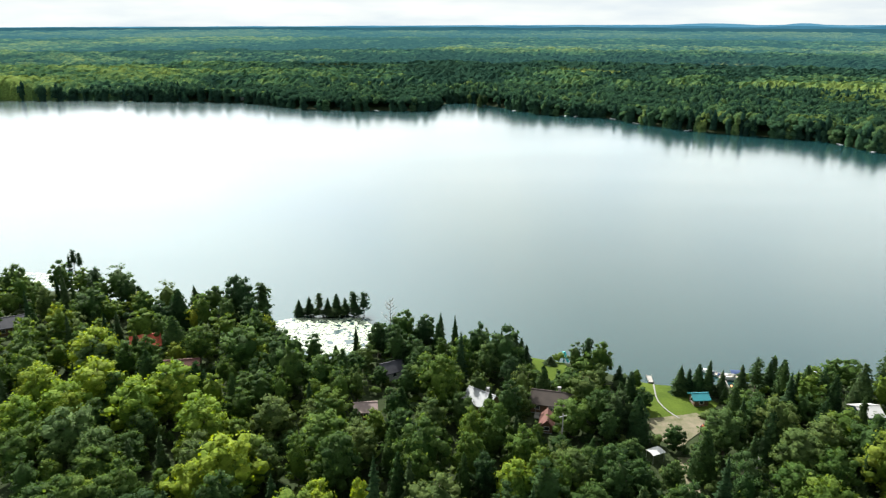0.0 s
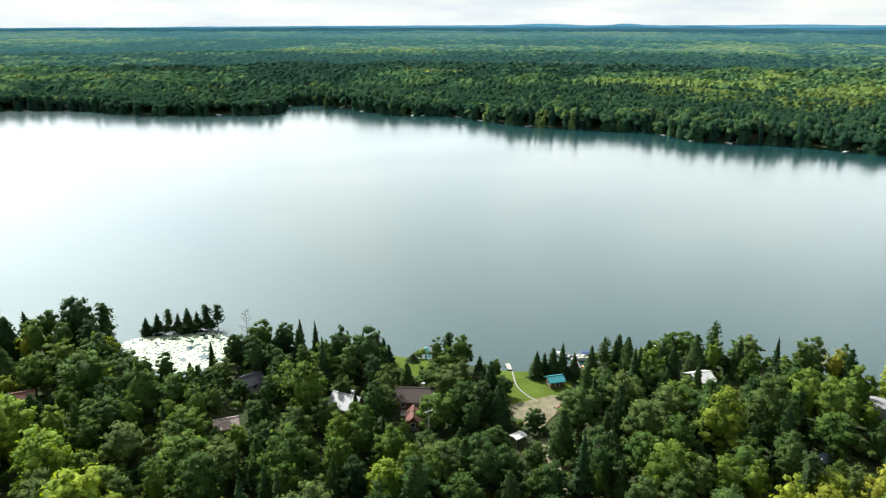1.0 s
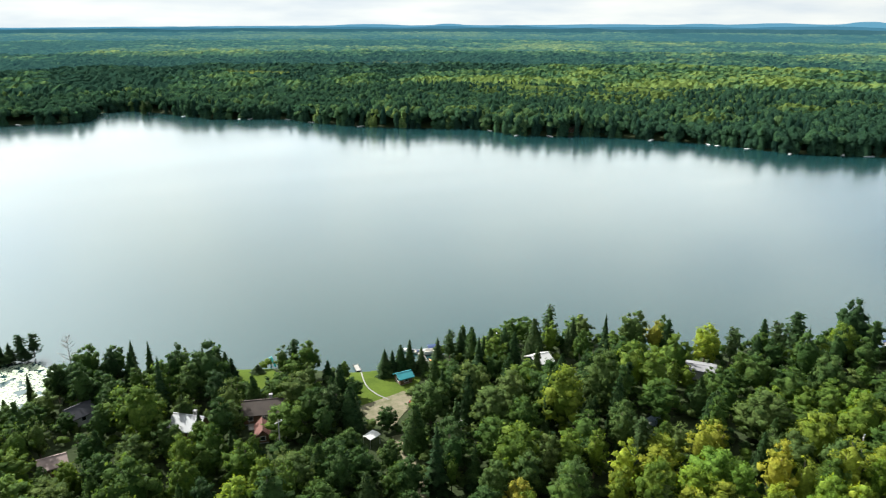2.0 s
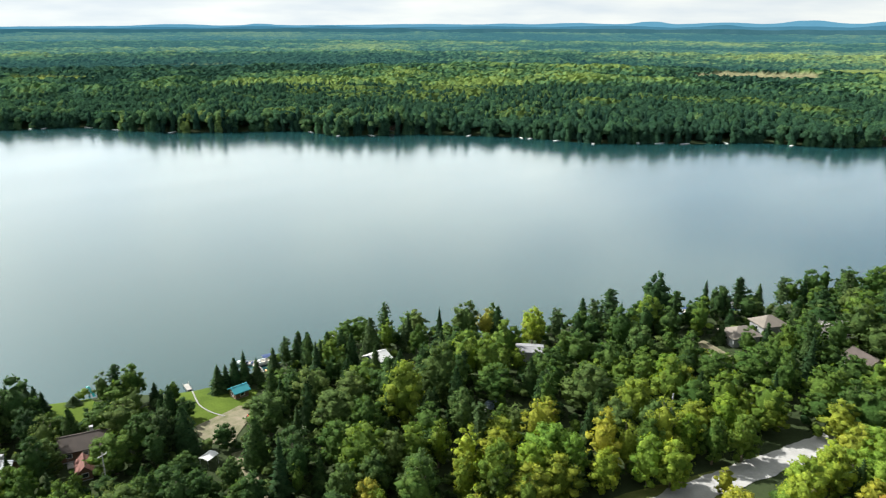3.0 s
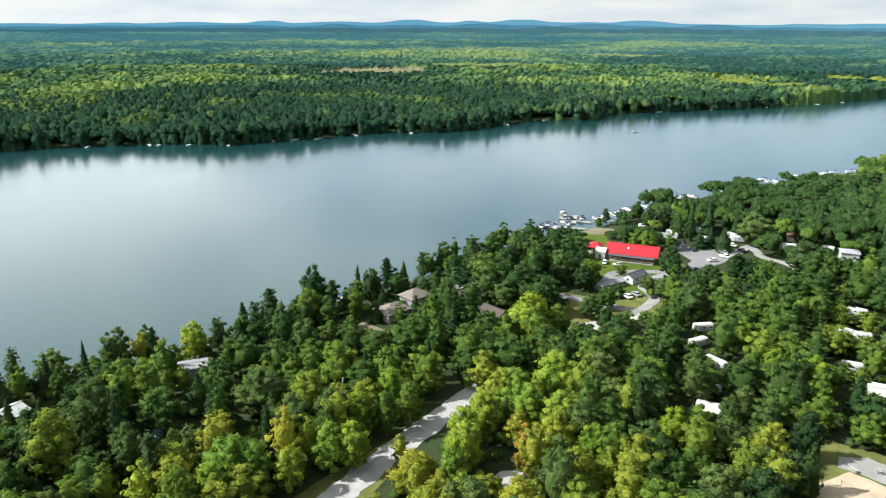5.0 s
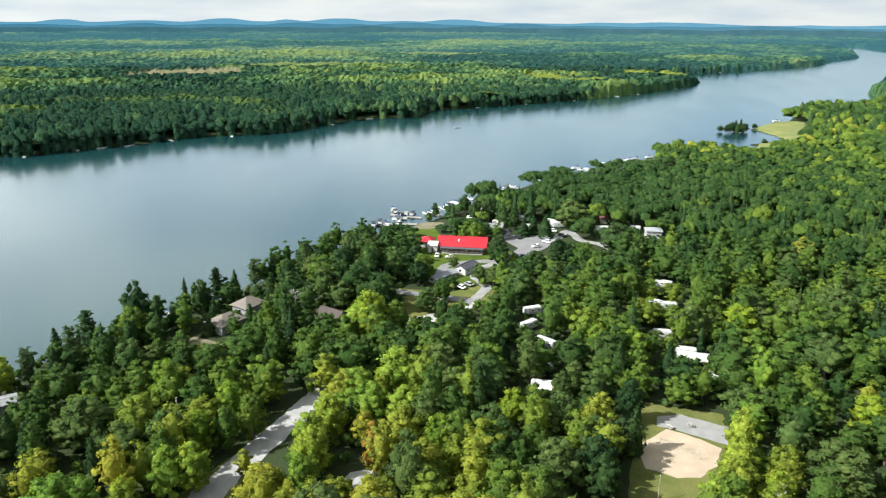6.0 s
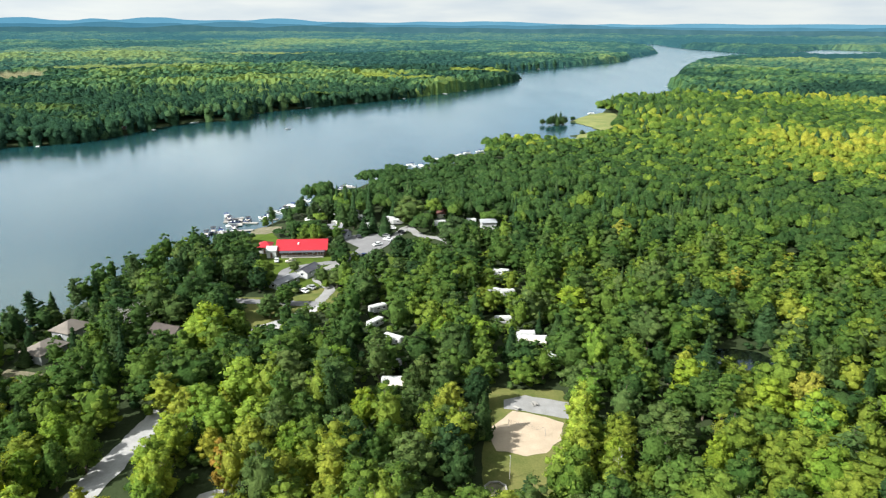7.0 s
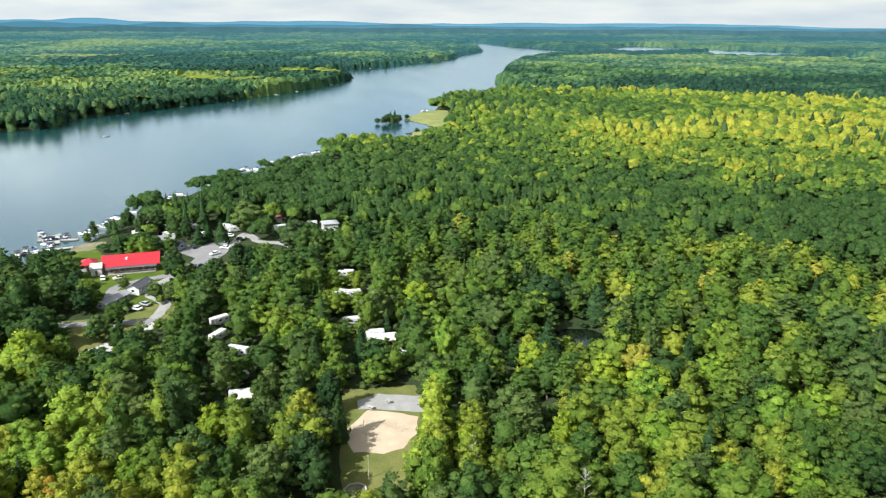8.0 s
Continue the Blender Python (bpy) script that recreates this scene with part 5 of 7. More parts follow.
# ---------------------------------------------------------------- woods farther off
def grove(name, places, crowns, cones, hs, ws, label, mat, warmth, seed, conifer, far=False):
    # normals lifted, more for far trees, to flatten shading like haze
    darks, lift = (FAR_DARKS, 0.55) if far else (DARKS, 0.2)
    rng = np.random.default_rng(seed)
    d = shore_distance(places)
    places = places[d > 1]
    d = d[d > 1]
    h, w = rng.uniform(*hs, len(places)), rng.uniform(*ws, len(places))
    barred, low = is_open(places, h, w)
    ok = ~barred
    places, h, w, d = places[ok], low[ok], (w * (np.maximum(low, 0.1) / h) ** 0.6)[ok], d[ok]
    z = ground_height(places, d)
    n1, n2 = smooth_noise(places, 95, 3.3), smooth_noise(places, 420, 5.1)
    bearing, reach = np.degrees(np.arctan2(places[:, 0], places[:, 1])), np.hypot(*places.T)
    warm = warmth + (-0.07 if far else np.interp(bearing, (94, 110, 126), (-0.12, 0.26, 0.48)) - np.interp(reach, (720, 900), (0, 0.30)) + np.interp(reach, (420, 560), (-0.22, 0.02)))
    # distance cools far tones as painted haze; bearings 46-80 darkened for cloud shadow
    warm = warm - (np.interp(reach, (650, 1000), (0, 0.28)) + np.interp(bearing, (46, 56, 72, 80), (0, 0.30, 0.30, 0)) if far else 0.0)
    for (x, y), zz, hh, ww, a, b, heat in zip(places, z, h, w, n1, n2, warm):
        u, hh = rng.random(), hh * (1 + 0.35 * a)
        # extra dark conifers at x > 430 stand in for cloud shadow there
        con = u < conifer + 0.45 * a - 0.2 * b + (0.12 if far and x > 430 and y > 120 else 0.0)
        if con:
            v, f, nor = cones[rng.integers(len(cones))]
            c, ww, hh = darks[rng.integers(len(darks))], ww * (0.64 if far else 0.62), hh * 1.04
            c = tuple(q * 1.15 for q in c)
        else:
            v, f, nor = crowns[rng.integers(len(crowns))]
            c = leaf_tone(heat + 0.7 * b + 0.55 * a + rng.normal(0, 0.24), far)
        t = rng.uniform(0, 6.283)
        m = np.array([[math.cos(t) * ww, -math.sin(t) * ww, 0], [math.sin(t) * ww, math.cos(t) * ww, 0], [0, 0, hh]])
        WOODS.append((v @ m.T + (x, y, zz), f, c, unit(nor @ np.linalg.inv(m)) + (0, 0, lift)))
    return join_woods(name, mat, label)


DOMES_NEAR = [small_crown(200 + i, False, 24, 1.0, 8) for i in range(9)]
DOMES_FAR = [small_crown(220 + i, False, 10, 1.4, 5) for i in range(9)]
DOMES_EDGE = [small_crown(260 + i, False, 27, 1.3, 9, True) for i in range(9)]
CONES = [small_crown(240 + i, True) for i in range(4)]
DOMES_CLOSE = [small_crown(210 + i, False, 66, 0.80, 11) for i in range(10)]
CONES_CLOSE = [(v / (4.9, 4.9, 13), f, unit(n * (4.9, 4.9, 13))) for v, f, n in (c for _, c in LIGHT["spruce"])]
grove("village_woods", scatter(330, 450, 62, 150, 7.2, 24), DOMES_CLOSE, CONES_CLOSE, (8.5, 16), (8, 13.5), "leafy woods behind the village and its camp", M_LEAF_WOODS, 0.18, 35, 0.16)
grove("shore_woods", scatter(450, 640, 62, 150, 7.4, 21), DOMES_NEAR, CONES_CLOSE, (8.5, 15.5), (8.5, 13), "leafy hardwood forest turning yellow-green in places", M_LEAF_WOODS, 0.26, 31, 0.12)
grove("hardwood_forest", scatter(640, 1040, 95, 150, 9.0, 22), DOMES_FAR, CONES, (9, 16.5), (10, 15), "wide hardwood forest canopy, green and yellow-green", M_LEAF_WOODS, 0.26, 32, 0.14)
far_places = scatter(480, 1040, -36, 112, 9.6, 23)
far_places = far_places[(far_places[:, 1] > 60 - (far_places[:, 0] - 650) * 0.55) & (far_places[:, 1] > 90 - far_places[:, 0] * 0.02 - np.maximum(0, far_places[:, 0] - 800) * 0.5)]
edge_rng = np.random.default_rng(12)
edge = np.vstack([LAKE + edge_rng.uniform(-5, 5, LAKE.shape) for _ in range(9)])
edge_d, edge_r = shore_distance(edge), np.hypot(*edge.T)
edge = edge[(edge_d > 1.0) & (edge_d < 3.2) & (edge_r > 560) & (edge_r < 1700) & (edge[:, 1] > 90 - edge[:, 0] * 0.02 - np.maximum(0, edge[:, 0] - 800) * 0.5)]
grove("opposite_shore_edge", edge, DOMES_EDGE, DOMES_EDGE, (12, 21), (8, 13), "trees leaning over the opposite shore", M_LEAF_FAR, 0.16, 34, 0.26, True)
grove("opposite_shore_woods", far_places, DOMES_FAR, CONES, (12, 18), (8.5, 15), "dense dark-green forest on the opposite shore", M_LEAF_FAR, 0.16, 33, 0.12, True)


FAR_PONDS = [(2356, -1442, 110, 330), (1987, -1601, 170, 300), (1672, -1675, 110, 200)]
# grassy openings and pale stands in the far woods: x, y, half length across, half depth, tree height there, colour
FAR_FIELDS = [(1195, 640, 95, 60, 6.0, (0.17, 0.16, 0.09)), (1460, 485, 150, 60, 8, (0.12, 0.155, 0.035)), (-190, 1420, 70, 40, 1.0, (0.17, 0.19, 0.05)), (1144, 2097, 120, 60, 1.0, (0.16, 0.18, 0.05)),
              (1390, -215, 130, 60, 9, (0.14, 0.17, 0.035)), (1190, -10, 60, 50, 9, (0.14, 0.17, 0.035)), (2062, 385, 160, 70, 6, (0.13, 0.16, 0.04)), (560, 1500, 90, 45, 2.0, (0.15, 0.17, 0.05)), (250, 1250, 60, 40, 6.0, (0.13, 0.16, 0.04))]


def build_canopy(name, r, end, mat, label, seed, shade=1.0, tall=13.0, rough=2.4, only=None):
    """The forest roof beyond: closed lumpy canopy rising to the hills."""
    rng = np.random.default_rng(seed)
    rows = []
    while r < end:
        rows.append(r)
        r += max(7.5, r * 0.0066)
    az = np.radians(np.arange(-38, 152, 0.21))
    R, A = np.meshgrid(np.array(rows), az, indexing="ij")
    R = R + rng.uniform(-0.4, 0.4, R.shape) * np.maximum(7.5, R * 0.0066)
    A = A + rng.uniform(-0.4, 0.4, A.shape) * math.radians(0.21)
    p = np.c_[(np.sin(A) * R).ravel(), (np.cos(A) * R).ravel()]
    d = shore_distance(p)
    g = ground_height(p, d)
    n0, n1, n2 = smooth_noise(p, 45, 8.1), smooth_noise(p, 150, 1.3), smooth_noise(p, 620, 4.4)
    top = tall + rng.uniform(-rough, rough, len(p)) + 5 * n0 + 6 * n1 + 4 * n2
    q = rng.random(len(p))
    # stands: dark patches for conifers and painted cloud shadow, mixed green, pale hardwoods
    lush = 1.1 * n2 + 0.75 * n1 + 0.65 * n0 + 0.55 * (q - 0.5)
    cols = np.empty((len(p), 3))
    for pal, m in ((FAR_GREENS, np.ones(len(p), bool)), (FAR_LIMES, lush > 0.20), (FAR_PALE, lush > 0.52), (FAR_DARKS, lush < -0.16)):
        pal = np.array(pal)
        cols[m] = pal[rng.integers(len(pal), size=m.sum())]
    for px, py, wide, deep, high, colour in FAR_FIELDS:
        u = np.array((px, py)) / math.hypot(px, py)
        along, side = (p - (px, py)) @ u, (p - (px, py)) @ (-u[1], u[0])
        m = (along / deep) ** 2 + (side / wide) ** 2 < 1 + 1.6 * n0 + 0.8 * n1
        top = np.where(m, np.minimum(top, high + 0.25 * top * (high > 3)), top)
        cols[m] = np.array(colour) * rng.uniform(0.75, 1.15, (m.sum(), 1))
    top = top * np.clip((R.ravel() - rows[0]) / 60, 0.35, 1)
    z = g + np.where(d > 10, top, np.where(d > 2, top * 0.8, -1.5))
    for px, py, wide, deep in FAR_PONDS:
        u = np.array((px, py)) / math.hypot(px, py)
        along, side = (p - (px, py)) @ u, (p - (px, py)) @ (-u[1], u[0])
        z = np.where((along / deep) ** 2 + (side / wide) ** 2 < 1 + 0.5 * n1, g - 3, z)
    # base colours scaled per distance band, part of the painted haze
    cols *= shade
    nr, na = R.shape
    i = (np.arange(nr - 1)[:, None] * na + np.arange(na - 1)).ravel()
    quads = np.c_[i, i + 1, i + na + 1, i + na]
    wet = d < 2 if only is None else (d < 9) | ~only(p)
    quads = quads[~wet[quads].all(1)] if only is None else quads[~wet[quads].any(1)]
    tris = np.vstack([quads[:, [0, 1, 2]], quads[:, [0, 2, 3]]])
    ob = new(name, mesh_from(name, np.c_[p, z], tris, mat, False, cols))
    return tagged(ob, label, "forest", kind="stuff")


def opposite(p):
    return (p[:, 1] > 60 - (p[:, 0] - 650) * 0.55) & (p[:, 1] > 90 - p[:, 0] * 0.02 - np.maximum(0, p[:, 0] - 800) * 0.5)


# filler sheet added under the far crowns to lighten the dark gaps
build_canopy("understorey", 480.0, 1035.0, M_LEAF_FAR, "filler canopy sheet closing dark gaps between far trees", 76, 0.95, 9.0, 2.2, opposite)
build_canopy("distant_forest", 990.0, 1520.0, M_LEAF_FAR, "wide forest canopy with conifer and painted cloud-shadow patches, paler hardwoods", 77, 1.4, 14.0, 3.2)
build_canopy("backdrop_woods", 1470.0, 2150.0, M_LEAF_HAZE_THIN, "wide forest canopy with thin painted haze", 77, 1.25, 13.0, 3.0)
build_canopy("backdrop_forest", 2090.0, 3200.0, M_LEAF_HAZE, "forest beyond the lake with painted haze", 78, 0.72)
build_canopy("backdrop_forest_far", 3140.0, 4380.0, M_LEAF_HAZE_FAR, "forest reaching to low hills with painted bluish haze", 79, 0.32)


# the far hills: a base line (bearing, height) and single hills on it (bearing, half width, height)
BASE = [(-45, 34), (-12, 42), (10, 56), (30, 66), (45, 74), (56, 80), (75, 92), (90, 84), (104, 80), (120, 85), (131, 82), (134, 73), (160, 70)]
HILLS = [(19.5, 2.3, 8), (25.4, 1.1, 9), (37, 3, 4), (43.6, 1.4, 6), (48.5, 2.0, 8), (54.2, 1.2, 15), (59.2, 1.8, 9), (64.7, 1.6, 19), (69.2, 0.9, 11), (73.0, 1.8, 17), (78, 0.8, 5),
         (81.8, 1.9, 17), (92.5, 1.5, 6), (97.6, 3.6, 13), (106.5, 1.0, 3), (112.8, 2.2, 7), (123, 6, 6)]


def skyline(az):
    z = np.interp(az, *np.array(BASE, float).T)
    for c, w, h in HILLS:
        z = z + h * np.exp(-np.abs((az - c) / w) ** 2.6)
    return z


for px, py, wide, deep in FAR_PONDS:
    bm = bmesh.new()
    bmesh.ops.create_circle(bm, cap_ends=True, segments=32, radius=1)
    me = bpy.data.meshes.new("water_pond")
    bm.to_mesh(me)
    bm.free()
    me.materials.append(M_WATER)
    pond = new("water_pond", me)
    around = [(px + math.cos(t) * q * deep, py + math.sin(t) * q * deep) for t in np.arange(12) * 0.524 for q in (0.5, 1.0)]
    pond.matrix_basis = pose(px, py, float(ground_height(around).max()) + 0.4, 0, 0, math.degrees(math.atan2(py, px))) @ Matrix.Diagonal((deep * 1.2, wide * 1.2, 1, 1))
    tagged(pond, "far lake glinting between woods", "lake", kind="structure")


def build_ridge(name, r, share, drop, mat, label, seed):
    """A far line of hills as a plain backdrop, that share of the skyline's height."""
    a = np.radians(np.arange(-45, 160, 0.25))
    top = skyline(np.degrees(a) + 5 * seed - 15) * share - drop
    top += [(2 if seed > 2.5 else 9) * noise.noise((t * 14, seed, 0)) + 1.5 * noise.noise((t * 60, seed, 4)) for t in a]
    n = len(a)
    v = np.vstack([np.c_[np.sin(a) * r, np.cos(a) * r, np.full(n, -5.0)], np.c_[np.sin(a) * (r + 60), np.cos(a) * (r + 60), top]])
    i = np.arange(n - 1)
    ob = new(name, mesh_from(name, v, np.c_[i, i + 1, i + n + 1, i + n], mat, True))
    return tagged(ob, label, "hills", kind="structure")


build_ridge("backdrop_near_ridge", 4420, 0.35, -26, M_HILL_A, "wooded hills with painted blue-green haze", 1.0)
build_ridge("backdrop_mid_ridge", 4600, 0.66, -13, M_HILL_B, "hills on the horizon with painted blue haze", 2.0)
build_ridge("backdrop_far_ridge", 4720, 1.0, 0, M_HILL_C, "far hills with painted pale blue haze", 3.0)


# ---------------------------------------------------------------- open ground: lawns, roads, sand
def patch(name, corners, mat, label, category, lift=0.12, step=2.5, ragged=0.5):
    """A sheet of ground within the given corners, laid over the land, with an uneven edge."""
    from mathutils.geometry import delaunay_2d_cdt
    p = np.array(corners, float)
    edge = []
    for a, b in zip(p, np.roll(p, -1, 0)):
        n = max(1, int(np.hypot(*(b - a)) / step))
        edge += [a + (b - a) * i / n for i in range(n)]
    edge = np.array(edge)
    edge += np.array([[noise.noise((x / 3, y / 3, 1.0)), noise.noise((x / 3, y / 3, 9.0))] for x, y in edge]) * ragged
    lo, hi = edge.min(0), edge.max(0)
    g = np.array([(x, y) for x in np.arange(lo[0], hi[0], step) for y in np.arange(lo[1], hi[1], step)])
    g = g[inside(g, edge)] if len(g) else g
    pts = np.vstack([edge, g]) if len(g) else edge
    n = len(edge)
    v, _, f, *_ = delaunay_2d_cdt([Vector(q) for q in pts.tolist()], [], [list(range(n))], 1, 0.001)
    v = np.array([tuple(q) for q in v])
    z = np.maximum(ground_height(v), 0.02) + lift
    ob = new(name, mesh_from(name, np.c_[v, z], [t for t in f if len(t) == 3], mat, True))
    return tagged(ob, label, category, kind="structure")


def ribbon(name, line, width, mat, label, lift=0.16):
    """A road or path of that width along a line of the plan."""
    p = np.array(line, float)
    q = []
    for i in range(len(p) - 1):
        a, b, c, d = p[max(i - 1, 0)], p[i], p[i + 1], p[min(i + 2, len(p) - 1)]
        for t in np.arange(0, 1, 0.1):
            q.append(0.5 * (2 * b + (c - a) * t + (2 * a - 5 * b + 4 * c - d) * t ** 2 + (3 * b - a - 3 * c + d) * t ** 3))
    q = np.array(q + [p[-1]])
    d = np.gradient(q, axis=0)
    s = np.c_[-d[:, 1], d[:, 0]] / (np.hypot(*d.T)[:, None] + 1e-9)
    n, rows = len(q), []
    for k, off in enumerate((-0.5, -0.2, 0.2, 0.5)):
        edge = np.array([noise.noise((x / 2.5, y / 2.5, k)) for x, y in q]) * 0.14 * (abs(off) > 0.4)
        xy = q + s * (width * off + width * edge)[:, None]
        crown = 0.05 if abs(off) < 0.4 else 0.0
        rows.append(np.c_[xy, np.maximum(ground_height(xy), 0.02) + lift + crown])
    v = np.vstack(rows)
    i = np.arange(n - 1)
    quads = np.vstack([np.c_[i + k * n, i + 1 + k * n, i + 1 + (k + 1) * n, i + (k + 1) * n] for k in range(3)])
    return tagged(new(name, mesh_from(name, v, quads, mat, True)), label, "road", kind="structure")


patch("lawn", LAWN_A, M_LAWN, "mown green lawn sloping to the lake", "lawn")
patch("lawn_1", LAWN_B, M_LAWN, "green lawn with a worn footpath", "lawn")
patch("dirt_yard", DIRT_B, M_DIRT, "bare pale dirt yard beside a lawn", "ground", 0.17)
patch("lawn_2", LAWN_C, M_LAWN, "small lawn by a white dock", "lawn")
patch("dirt_yard_1", YARD_C, M_DIRT, "reddish dirt drive of a cottage", "ground", 0.17)
patch("grass_clearing", COURT_GAP, M_DRYGRASS, "dry mown grass round a sand court", "grass", 0.10)
patch("sand_court", ((160, -23), (168, -30.5), (164.5, -38), (161, -42), (154, -40.5), (148, -35), (147, -30), (149.5, -23.5), (154, -22.5)), M_SAND, "pale sand volleyball court", "sand court", 0.18, 2.0, 0.9)
patch("gravel_strip", ((169, -28), (174, -28.5), (176, -35), (171.5, -46), (163, -44), (165.5, -38), (168.5, -31)), M_GREYGRAVEL, "grey gravel strip beside the sand court", "gravel", 0.17, 2.0, 0.5)
patch("grass_yard", YARD_RED, M_LAWN, "grass yard round the red-roofed lodge", "lawn", 0.10)
patch("lawn_3", ((305, 4), (309, -6), (298, -15), (286, -12), (289, 2)), M_LAWN, "small shaded lawn between village trees", "lawn", 0.12)
patch("parking_lot", ((326, 24), (334, 22), (338, 4), (330, 0), (318, 3), (300, 12), (303, 20), (314, 16)), M_ASPHALT, "worn grey asphalt parking lot", "parking lot", 0.20, 2.5, 0.4)
patch("beach", ((341, 70), (352, 71), (358, 66), (352, 56), (344, 55), (339, 62)), M_DIRT, "small sandy beach by the docks", "beach", 0.16, 2.0, 0.6)
patch("sand_point", ((500, -20), (509, -36), (520, -42), (512, -46), (498, -36)), M_SAND, "strip of reddish sand at the water", "beach", 0.16, 2.5, 0.8)
patch("gravel_pad", ((131, 44), (137, 43), (139, 38), (131, 36)), M_GRAVEL, "pale gravel pad among the trees", "gravel", 0.16, 2.0, 0.6)
patch("marsh", MARSH_GAP, M_MARSH, "yellow-green marsh grass at the lake edge", "marsh", 0.25, 5, 4.0)
patch("grass_verge", ROAD_B, M_DRYGRASS, "grass verge between two lanes", "grass", 0.08)
patch("grass_verge_1", ((95, 84), (116, 79.5), (137, 72.5), (157, 67.5), (168, 63.5), (168, 59), (158, 60.5), (142, 64.5), (130, 65.5), (112, 66), (98, 74)), M_DRYGRASS, "rough grass beside the road", "grass", 0.08)
ribbon("road", [(84, 79), (100, 77), (114, 72.5), (128, 70.2), (142, 67.4), (158, 63.8), (172, 60.8), (200, 54), (222, 46.5), (230, 38), (238, 32), (247, 28.5)], 6.8, M_GRAVEL, "pale grey gravel road through the woods")
ribbon("lane", [(246, 28.5), (254, 26.5), (262, 25), (268, 28), (274, 31), (284, 29), (293, 23)], 4.0, M_GREYGRAVEL, "grey concrete lane")
ribbon("lane_2", [(254, 66), (251.5, 58), (250, 50), (248.8, 42), (247.5, 35), (246.5, 28.5)], 4.6, M_ASPHALT, "grey asphalt lane through a clearing", 0.2)
ribbon("lane_1", [(262, 44), (284, 44.5), (291, 34), (296, 22), (304, 16)], 4.2, M_ASPHALT, "grey lane before the lodge", 0.2)
ribbon("drive", [(326, 2), (338, -2.5), (347, -6), (339, -9.5), (331, -13), (327, -21), (316, -27), (305, -29)], 4.4, M_GREYGRAVEL, "curving gravel drive")
ribbon("track", [(56.5, 147), (55.5, 138), (54, 130), (52.2, 122), (49, 112)], 2.6, M_DIRT, "narrow dirt track between trees")
ribbon("footpath", [(60.1, 185), (58.6, 178), (58.1, 173.5), (59, 168.5), (61, 164.3)], 0.38, M_GREYGRAVEL, "worn pale footpath across a lawn", 0.26)

bm = bmesh.new()
bmesh.ops.create_circle(bm, cap_ends=True, segments=28, radius=1)
for v in bm.verts:
    k = 1 + 0.25 * noise.noise((v.co.x * 2, v.co.y * 2, 5))
    v.co = (194 + v.co.x * 8 * k, -104 + v.co.y * 10.5 * k, 2.12)
me = bpy.data.meshes.new("pond")
bm.to_mesh(me)
bm.free()
me.materials.append(M_POND)
tagged(new("pond", me), "small dark still pond in the woods", "pond", kind="structure")


# ---------------------------------------------------------------- islets and lily pads
def islet(x, y, a, b, rz, mat, label, h=0.5):
    bm = bmesh.new()
    bmesh.ops.create_circle(bm, cap_ends=True, segments=36, radius=1)
    bmesh.ops.inset_region(bm, faces=bm.faces, thickness=0.25)
    for v in bm.verts:
        rim = v.co.length > 0.9
        k = 1 + 0.3 * noise.noise((v.co.x * 2.3 + x, v.co.y * 2.3 + y, 2))
        v.co = (v.co.x * a * k, v.co.y * b * k, -0.6 if rim else h * (0.7 + 0.6 * noise.noise((v.co.x * 5, v.co.y * 5, x))))
    me = bpy.data.meshes.new("islet")
    bm.to_mesh(me)
    bm.free()
    for p in me.polygons:
        p.use_smooth = True
    me.materials.append(mat)
    ob = new("islet", me)
    ob.matrix_basis = pose(x, y, 0, 0, 0, rz)
    return tagged(ob, label, "islet", kind="structure")


islet(-38, 236.5, 14, 2.6, 4, M_FLOOR, "low rocky islet with small spruces")
islet(-158, 285, 16, 4, 18, M_MARSH, "grassy spit in the lake")
islet(-52, 233, 5, 2, -20, M_FLOOR, "low bank by the lily cove")
islet(45.5, 862, 9, 8, 0, M_FLOOR, "tiny wooded islet near the opposite shore")
islet(727, -162, 10, 19, 20, M_FLOOR, "wooded islet before the marsh", 0.7)
islet(655, -166, 6, 14, 10, M_MARSH, "marsh islet of yellow grass")
islet(760, -205, 14, 26, 30, M_MARSH, "marsh islet of yellow grass")
for x, y, h, w, kind in [(-50, 236, 6.0, 4.2, "spruce"), (-46.5, 236.5, 7, 4.6, "spruce"), (-43, 237, 8, 4.8, "pine"), (-40, 236.5, 6.5, 4.4, "spruce"), (-37, 237, 7.5, 4.6, "cedar"), (-34, 237, 6.5, 4.4, "spruce"),
                         (-31, 237, 8.5, 6, "pine"), (-27.5, 237.5, 8, 6, "pine"), (-48, 235.5, 3, 5, "broad"), (-44.5, 235.3, 3, 6, "broad"), (-41, 235.3, 2.6, 5, "broad"), (-38, 235.3, 3, 6, "broad"), (-34.5, 235.5, 3.2, 5.5, "broad"), (-30, 236, 3.2, 6, "broad"), (-152, 284, 8.5, 5, "pine"), (-149, 283, 7.5, 4, "pine"),
                         (-154.5, 285, 6, 3, "spruce"), (44, 862, 15, 9, "broad"), (48, 860, 14, 8, "broad"), (43, 858, 12, 7, "cedar"), (49, 864, 13, 7, "broad"),
                         (724, -160, 10, 8, "pine"), (728, -168, 14, 7, "spruce"), (731, -160, 9, 8, "broad"), (724, -170, 9, 7, "broad"), (721, -155, 8, 9, "broad"), (733, -173, 8, 8, "broad"), (728, -150, 6, 8, "broad"), (730, -164, 11, 6, "cedar"), (722, -164, 9, 6, "cedar"), (655, -172, 5, 6, "broad"), (757, -188, 5, 7, "broad"), (652, -182, 4, 6, "broad")]:
    plant(kind, x, y, h, w, pick.choice(DARKS), pick, 0, "on a small islet", 0.35)


